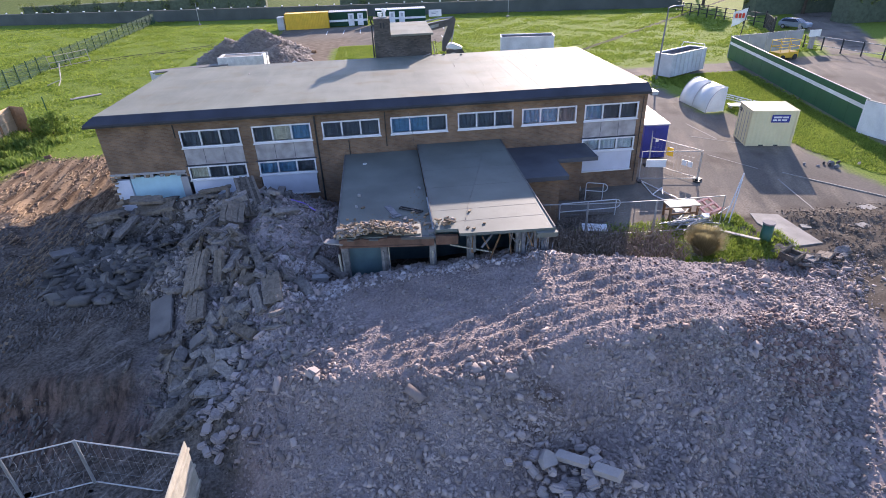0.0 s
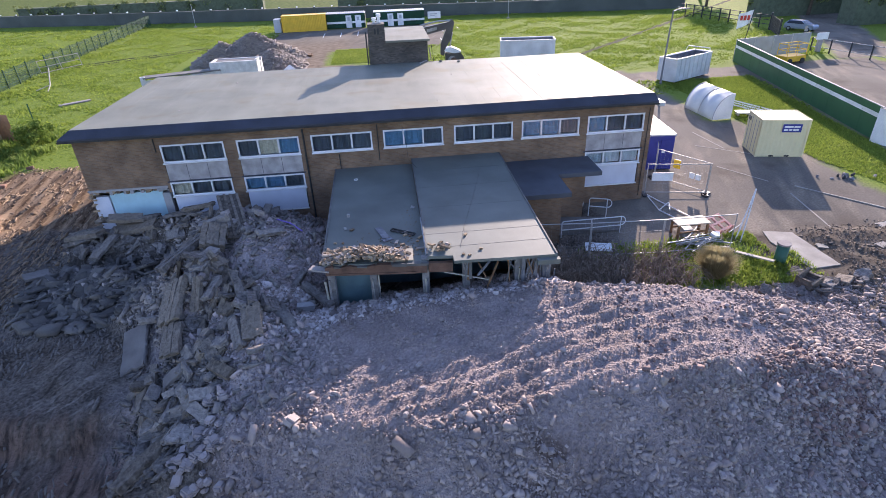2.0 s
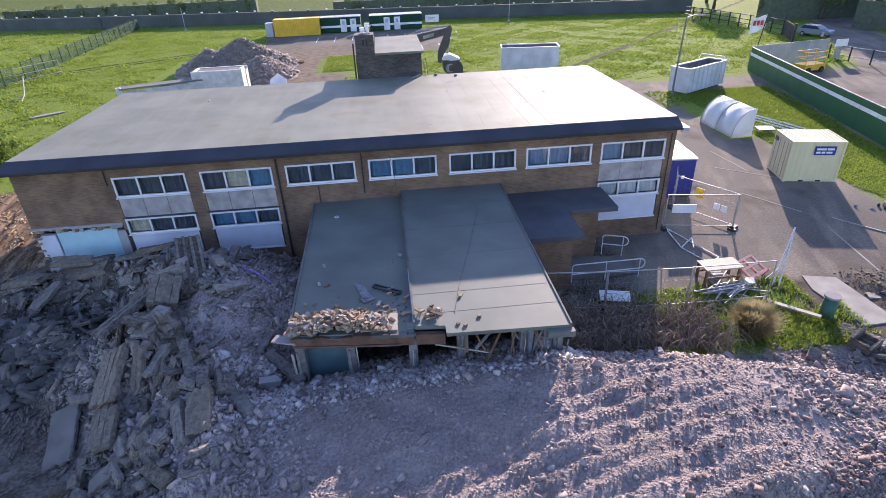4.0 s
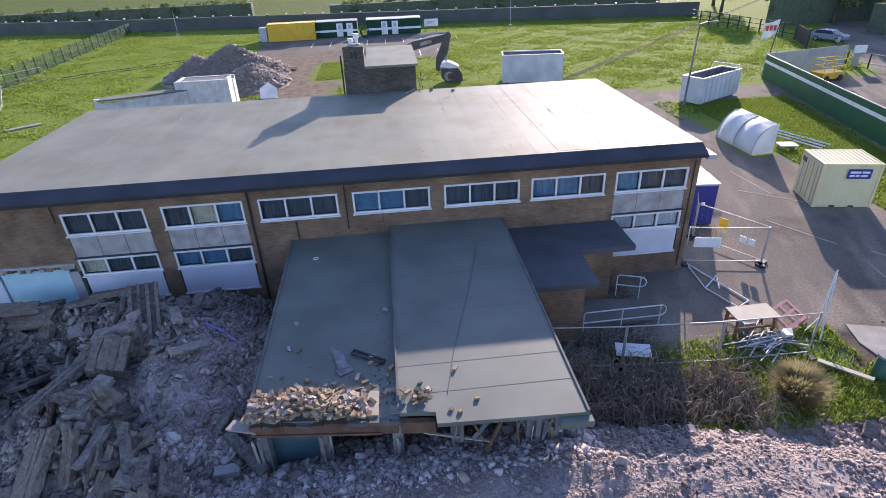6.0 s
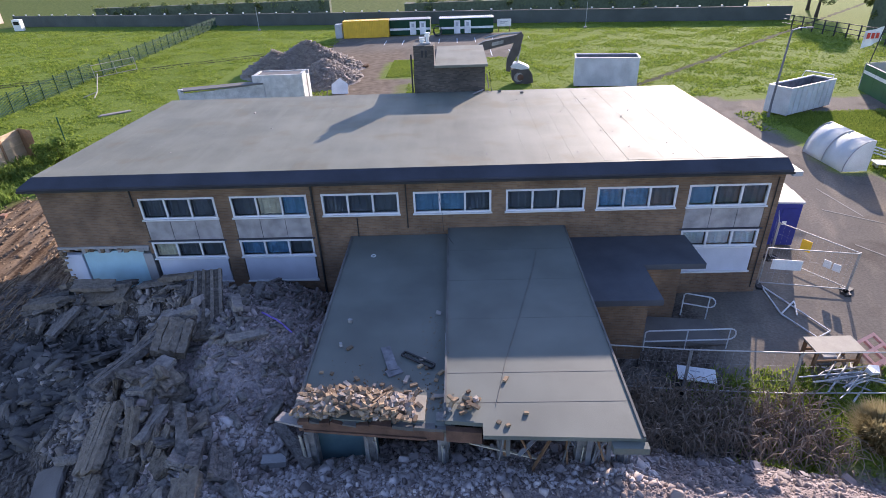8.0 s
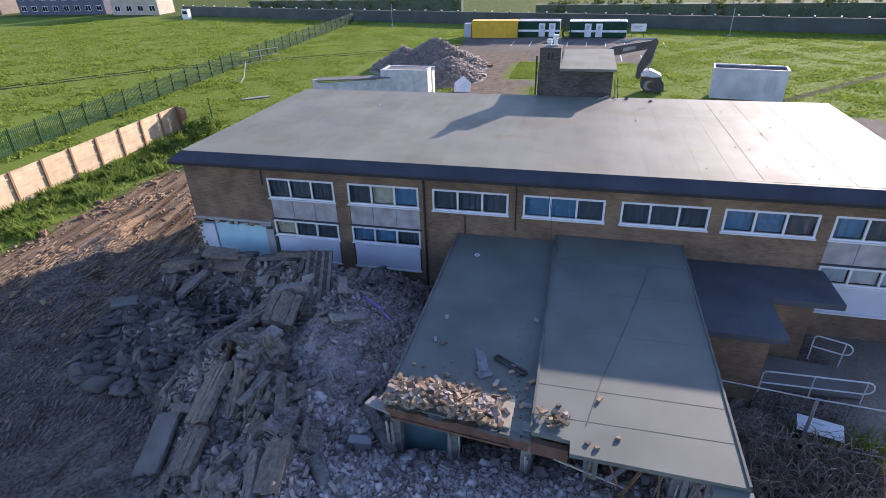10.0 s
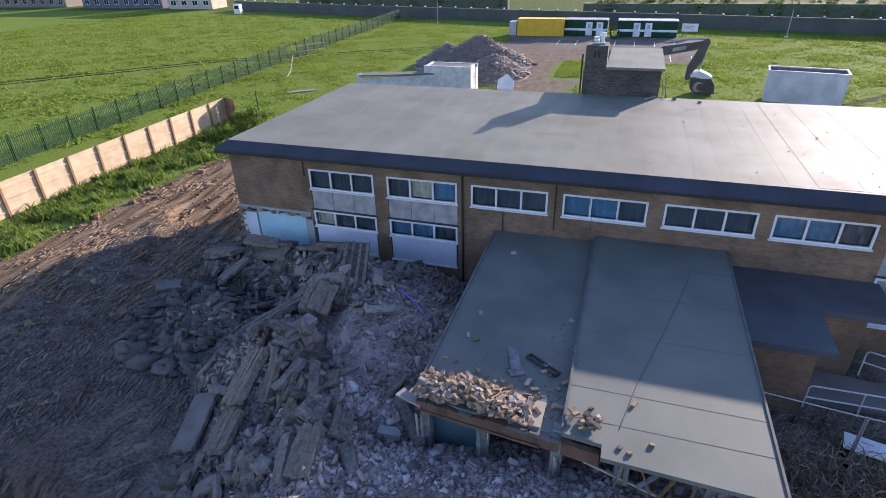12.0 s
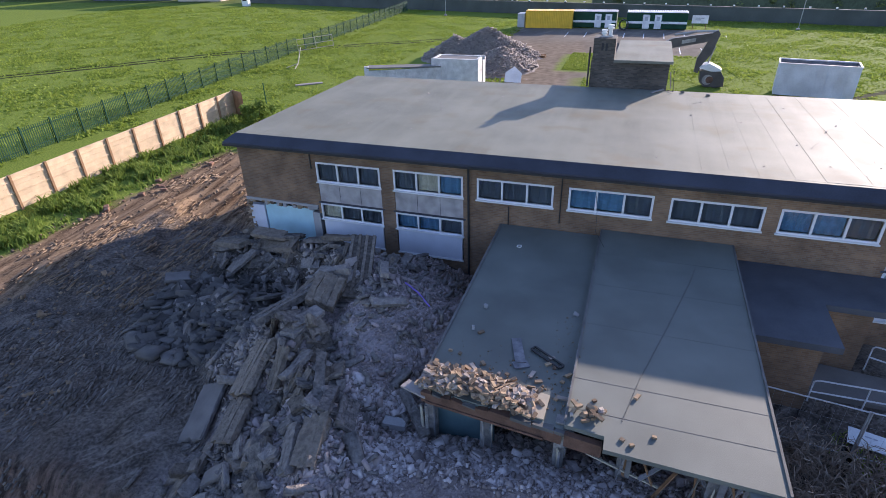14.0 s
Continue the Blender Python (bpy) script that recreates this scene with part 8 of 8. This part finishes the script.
blades("car_park_grass", b, RNG.uniform(0.06, 0.16, len(b)), RNG.uniform(0.1, 0.22, len(b)), RNG.uniform(0.3, 1.2, len(b)), M_GRASS, "patch of rough grass in the car park", "grass")
# bright verge by the container and the hoarding
def verge(x, y):
    return ((x > 25.6) & (x - 0.18 * y < 24.6) & (y > 31) & (y < 60)) * (x + y * 0.0 > 25.6 + 0.25 * np.maximum(0, 36 - y)) * 1.0
b = field_pts(52000, 25, 36, 31, 60, verge)
blades("verge_grass", b, RNG.uniform(0.06, 0.17, len(b)), RNG.uniform(0.05, 0.12, len(b)), RNG.uniform(0.3, 1.2, len(b)), M_GRASS, "bright verge grass beside the hoarding", "grass")
# planting bed in front of the yard fence
b = field_pts(26000, 5.5, 16.2, 22.6, 27.4, lambda x, y: (0.15 + 0.85 * clumpy(x * 2, y * 2)) * smooth01(5.5, 8.5, x) * (1 - (x > 15.2) * (y > 25.2)))
blades("bed_grass", b, RNG.uniform(0.06, 0.24, len(b)), RNG.uniform(0.025, 0.06, len(b)), RNG.uniform(0.2, 1.2, len(b)), M_GRASS, "green grass and weeds in the planting bed", "grass", 2)
# weeds along the timber fence
b = field_pts(42000, -36.2, -29.5, 18, 56, lambda x, y: smooth01(-31.0, -33.8, x - 0.05 * (y - 32) + 0.8 * wave(x, y, 0.8, 1.0)) * (0.1 + 0.9 * clumpy(x * 2.5, y * 2.5)) * smooth01(56, 50, y))
blades("weeds", b, RNG.uniform(0.1, 0.45, len(b)) * (0.5 + clumpy(b[:, 0] * 2.5, b[:, 1] * 2.5)), RNG.uniform(0.06, 0.18, len(b)), RNG.uniform(0.2, 1.0, len(b)), M_WEED, "dense green weeds and nettles along the timber fence", "weeds", 2)

# pampas-like tuft
b = np.zeros((5200, 3))
r_, a_ = np.sqrt(RNG.uniform(0, 1, 5200)) * 0.4, RNG.uniform(0, 6.283, 5200)
b[:, 0], b[:, 1] = 11.35 + r_ * np.cos(a_), 23.75 + r_ * np.sin(a_)
n_ = len(b)
hh = RNG.uniform(0.4, 1.25, n_)
V_, out = [], np.stack([np.cos(a_), np.sin(a_), 0 * a_], 1)
sd = np.stack([-np.sin(a_), np.cos(a_), 0 * a_], 1) * 0.012
ln = (RNG.uniform(0.05, 0.85, n_) * RNG.uniform(0.6, 1.15, n_))[:, None]
rows_ = [(0.0, 0.0, 1.0), (0.35, 0.55, 0.9), (0.68, 0.92, 0.7), (0.92, 1.0, 0.3)]
for dx, dz, ww in rows_:
    c = b + out * ln * dx + np.stack([0 * hh, 0 * hh, hh * dz], 1)
    V_ += [c - sd * ww, c + sd * ww]
V_ = np.stack(V_, 1)
F_ = np.array([[0, 1, 3, 2], [2, 3, 5, 4], [4, 5, 7, 6]])[None] + (np.arange(n_) * 8)[:, None, None]
tuft = stuff_mesh("pampas_clump", V_.reshape(-1, 3), F_.reshape(-1, 4), M_STRAW, "large straw-coloured ornamental grass clump", "ornamental grass")


def briar(name, x0, x1, y0, y1, n, seed, label):
    """A tangle of arching bare stems in one mesh."""
    r = random.Random(seed)
    bm = B()
    for i in range(n):
        x, y = r.uniform(x0, x1), r.uniform(y0, y1)
        a, L, hgt = r.uniform(0, 6.283), r.uniform(0.5, 1.5), r.uniform(0.35, 1.05)
        z = float(height(x, y))
        pts, bend = [], r.uniform(-1.2, 1.2)
        for k in range(6):
            t = k / 5
            aa = a + bend * t
            pts.append((x + math.cos(aa) * L * t, y + math.sin(aa) * L * t, z + hgt * math.sin(min(t * 1.25, 1) * 2.6) * (1 - 0.25 * t) + 0.02))
        tube(bm, pts, r.uniform(0.012, 0.026), 3, 0.006)
    ob = single(name, bm, M_STEM, label, "shrub", None, "", "stuff")
    return ob


briar("bramble_thicket", 3.5, 7.6, 23.2, 26.0, 620, 4, "tangled bare brown bramble stems in the shade")
briar("bramble_thicket", 7.4, 10.2, 23.0, 25.4, 420, 9, "tangled bare brown shrub stems in the sun")


def leaf_cloud(centres, radii, n, size, rng):
    """Leaf quads through uneven clumps."""
    k = rng.integers(0, len(centres), n)
    d = rng.normal(size=(n, 3))
    d /= np.linalg.norm(d, axis=1, keepdims=True)
    c = centres[k] + d * (radii[k] * rng.uniform(0.45, 1.0, n) ** 0.6)[:, None]
    u = rng.normal(size=(n, 3))
    u /= np.linalg.norm(u, axis=1, keepdims=True)
    w = np.cross(u, d + 0.3 * rng.normal(size=(n, 3)))
    w /= np.linalg.norm(w, axis=1, keepdims=True)
    s = rng.uniform(0.6, 1.3, n)[:, None] * size
    V = np.stack([c - u * s, c - w * s * 0.5, c + u * s, c + w * s * 0.5], 1).reshape(-1, 3)
    F = (np.arange(n) * 4)[:, None] + np.array([0, 1, 2, 3])[None]
    return V, F


def tree(m, H, seed, label, crown_mat, group, nleaf=3200, size=0.28, name="tree"):
    t = thing(name, label, "tree", m, group)
    r = random.Random(seed)
    g = np.random.default_rng(seed)
    bm = B()
    tube(bm, [(0, 0, -0.1), (0.1, 0, H * 0.25), (0.0, 0.15, H * 0.7)], H * 0.03, 8, H * 0.008)
    cs, rs_ = [], []
    for i in range(13):
        a, z = r.uniform(0, 6.283), H * r.uniform(0.35, 0.92)
        d = H * r.uniform(0.08, 0.3) * (1.15 - z / H)
        c = (d * math.cos(a) * 1.6, d * math.sin(a) * 1.6, z)
        tube(bm, [(0, 0.05, z * 0.65), (c[0] * 0.6, c[1] * 0.6, z * 0.85), c], H * 0.012, 5, H * 0.003)
        cs.append(c)
        rs_.append(H * r.uniform(0.1, 0.19))
    part("trunk", bm, M_BARK, t)
    V, F = leaf_cloud(np.array(cs), np.array(rs_), nleaf, size, g)
    me = stuff_mesh("crown", V, F, crown_mat, "", "", t)
    return t


TR = tree(pose(70, 99, 0), 11, 1, "tall dark leafy tree in shade beside the road", M_LEAF, "roadside trees")
TR2 = tree(pose(77, 93, 0), 9, 2, "dark leafy tree in shade beside the road", M_LEAF, "roadside trees")
for i, (x, y, s) in enumerate(((62, 118, 1.0), (67, 109, 1.1), (73, 106, 0.95), (80, 101, 1.1), (85, 92, 1.0), (84, 108, 1.2), (92, 99, 1.1), (75, 118, 1.2), (88, 84, 0.9), (98, 90, 1.2), (66, 128, 1.1), (92, 116, 1.2), (80, 84, 0.8), (95, 76, 1.0), (87, 72, 0.8), (102, 104, 1.2))):
    copy_thing((TR, TR2)[i % 2], pose(x, y, 0, 0, 0, 57 * i) @ Matrix.Diagonal((s, s, s, 1)))

# hedge banks behind the boundary wall
def hedge(x0, x1, y0, depth, H, seed, label, dens=30):
    t = thing("hedge", label, "hedge", pose(0, 0, 0), "field hedges")
    g = np.random.default_rng(seed)
    bm = B()
    box(bm, x0, x1, y0 + 0.3, y0 + depth - 0.3, 0, H * 0.85)
    part("core", bm, M_LEAFCORE, t)
    n = int((x1 - x0) * 1.6)
    cs = np.column_stack([g.uniform(x0, x1, n), y0 + g.uniform(0.2, depth - 0.2, n), g.uniform(0.35, 0.95, n) * H])
    V, F = leaf_cloud(cs, g.uniform(0.7, 1.1, n), int((x1 - x0) * dens * 3), 0.3, g)
    V[:, 2] = np.minimum(np.maximum(V[:, 2], 0.02), H * 1.05)
    stuff_mesh("foliage", V, F, M_LEAF, "", "", t)


hedge(-84, -30, 147, 3, 3.9, 3, "long dark clipped hedge behind the boundary wall")
# behind the cabins lies shaded field; this dark bank is added for it
hedge(-12, 58, 135, 4, 3.6, 4, "dark leafy bank added behind the site cabins for the shaded field")
hedge(61, 120, 99, 4, 5.5, 14, "tall dark roadside hedge under the trees")
hedge(68, 120, 86, 4, 4.5, 15, "dark roadside hedge beyond the lane")
hedge(72, 120, 72, 4, 4.0, 16, "dark hedge along the lane")

# bush by the fence return
TB = thing("bush", "round leafy green bush at the fence end", "bush", pose(-32.6, 52.0, 0))
g_ = np.random.default_rng(8)
bm = B()
for i in range(9):
    a = i * 0.7
    tube(bm, [(0, 0, 0), (0.5 * math.cos(a), 0.5 * math.sin(a), 0.8), (0.9 * math.cos(a), 0.9 * math.sin(a), 1.6)], 0.03, 4, 0.01)
part("stem", bm, M_BARK, TB)
cs = np.column_stack([g_.normal(0, 0.6, 16), g_.normal(0, 0.6, 16), g_.uniform(0.5, 1.8, 16)])
V, F = leaf_cloud(cs, g_.uniform(0.35, 0.6, 16), 3000, 0.11, g_)
stuff_mesh("crown", V, F, M_WEED, "", "", TB)

# ---------------------------------------------------------------- far houses
def house_row(x, y, rz, n, label, walls):
    h_ = thing("terrace_house", label, "house", pose(x, y, 0, 0, 0, rz), "far houses")
    W, H = 7.0 * n, 6.2
    bm = B()
    box(bm, 0, W, 0, 7, 0, H)
    part("wall", bm, walls, h_)
    bm = B()
    a = [bm.verts.new(c) for c in ((-0.3, -0.3, H), (W + 0.3, -0.3, H), (W + 0.3, 7.3, H), (-0.3, 7.3, H), (-0.3, 3.5, H + 2.6), (W + 0.3, 3.5, H + 2.6))]
    for f in ((0, 1, 5, 4), (2, 3, 4, 5), (0, 4, 3), (1, 2, 5), (3, 2, 1, 0)):
        bm.faces.new([a[i] for i in f])
    part("roof", bm, M_SLATE, h_)
    for i in range(2 * n):
        for z in (0.9, 3.7):
            w = thing("window", "", "")
            w.parent = h_
            w.location = (0.9 + 3.5 * i, 0, z)
            bm = B()
            box(bm, 0, 1.7, -0.06, 0.0, 0, 1.45)
            part("window_frame", bm, M_UPVC, w)
            for k in range(2):
                bm = B()
                box(bm, 0.1 + 0.8 * k, 0.8 + 0.8 * k, -0.075, -0.062, 0.12, 1.33)
                part("pane", bm, M_CARGLASS, w)


house_row(-197, 151, 3, 4, "grey stone terrace with white framed windows", M_FARBRICK)
house_row(-160, 150.5, 3, 4, "terrace with white framed windows, shade blue in its wall colour", M_FARSHADED)
house_row(-127.5, 149.5, 3, 2, "brown stone house with white framed windows, sunlight in its pale wall colour", M_FARSTONE)
# plain box standing in for a small white object of unclear kind
ub = thing("utility_cabinet", "small white box with a dark panel by the wall", "cabinet", pose(-98.5, 139.5, 0, 0, 0, 3))
bm = B()
box(bm, 0, 1.7, 0, 1.2, 0, 2.3)
part("case", bm, M_WHITE, ub)
bm = B()
box(bm, 0.25, 1.45, -0.03, -0.004, 1.2, 1.9)
part("window", bm, M_CARGLASS, ub)
for x, y in ((-40.0, 126.5), (21.0, 114.8)):
    q = thing("field_post", "slim pale pole standing before the wall", "pole", pose(x, y, 0), "field poles")
    bm = B()
    tube(bm, [(0, 0, 0), (0.05, 0, 4.2)], 0.06, 6)
    part("shaft", bm, M_STEEL, q)
    bm = B()
    box(bm, -0.25, 0.25, -0.25, 0.25, 0, 0.25)
    part("base", bm, M_PALE, q)
# white bay lines on the car park
for i in range(9):
    bm = B()
    box(bm, 0, 0.12, 0, 4.6, 0.006, 0.016)
    single("parking_line", bm, M_WHITE, "worn white parking bay line on tarmac", "marking", pose(-13 + 2.9 * i, 103.5, 0), "parking lines", "structure")
for x in (3.4, 6.1):
    bm = B()
    box(bm, 0, 0.12, 0, 4.8, 0.006, 0.016)
    single("parking_line", bm, M_WHITE, "worn white parking bay line on tarmac", "marking", pose(x, 91.6, 0), "parking lines", "structure")
for x, y, r, L in ((19.2, 40.5, 40, 4.5), (20.5, 43.5, 85, 4.0), (18.5, 36.4, 60, 3.5), (20.4, 31.5, 100, 4.5)):
    bm = B()
    box(bm, 0, L, 0, 0.09, 0.006, 0.014)
    single("parking_line", bm, M_PAVE, "worn pale line on the yard tarmac", "marking", pose(x, y, 0, 0, 0, -r), "yard lines", "structure")
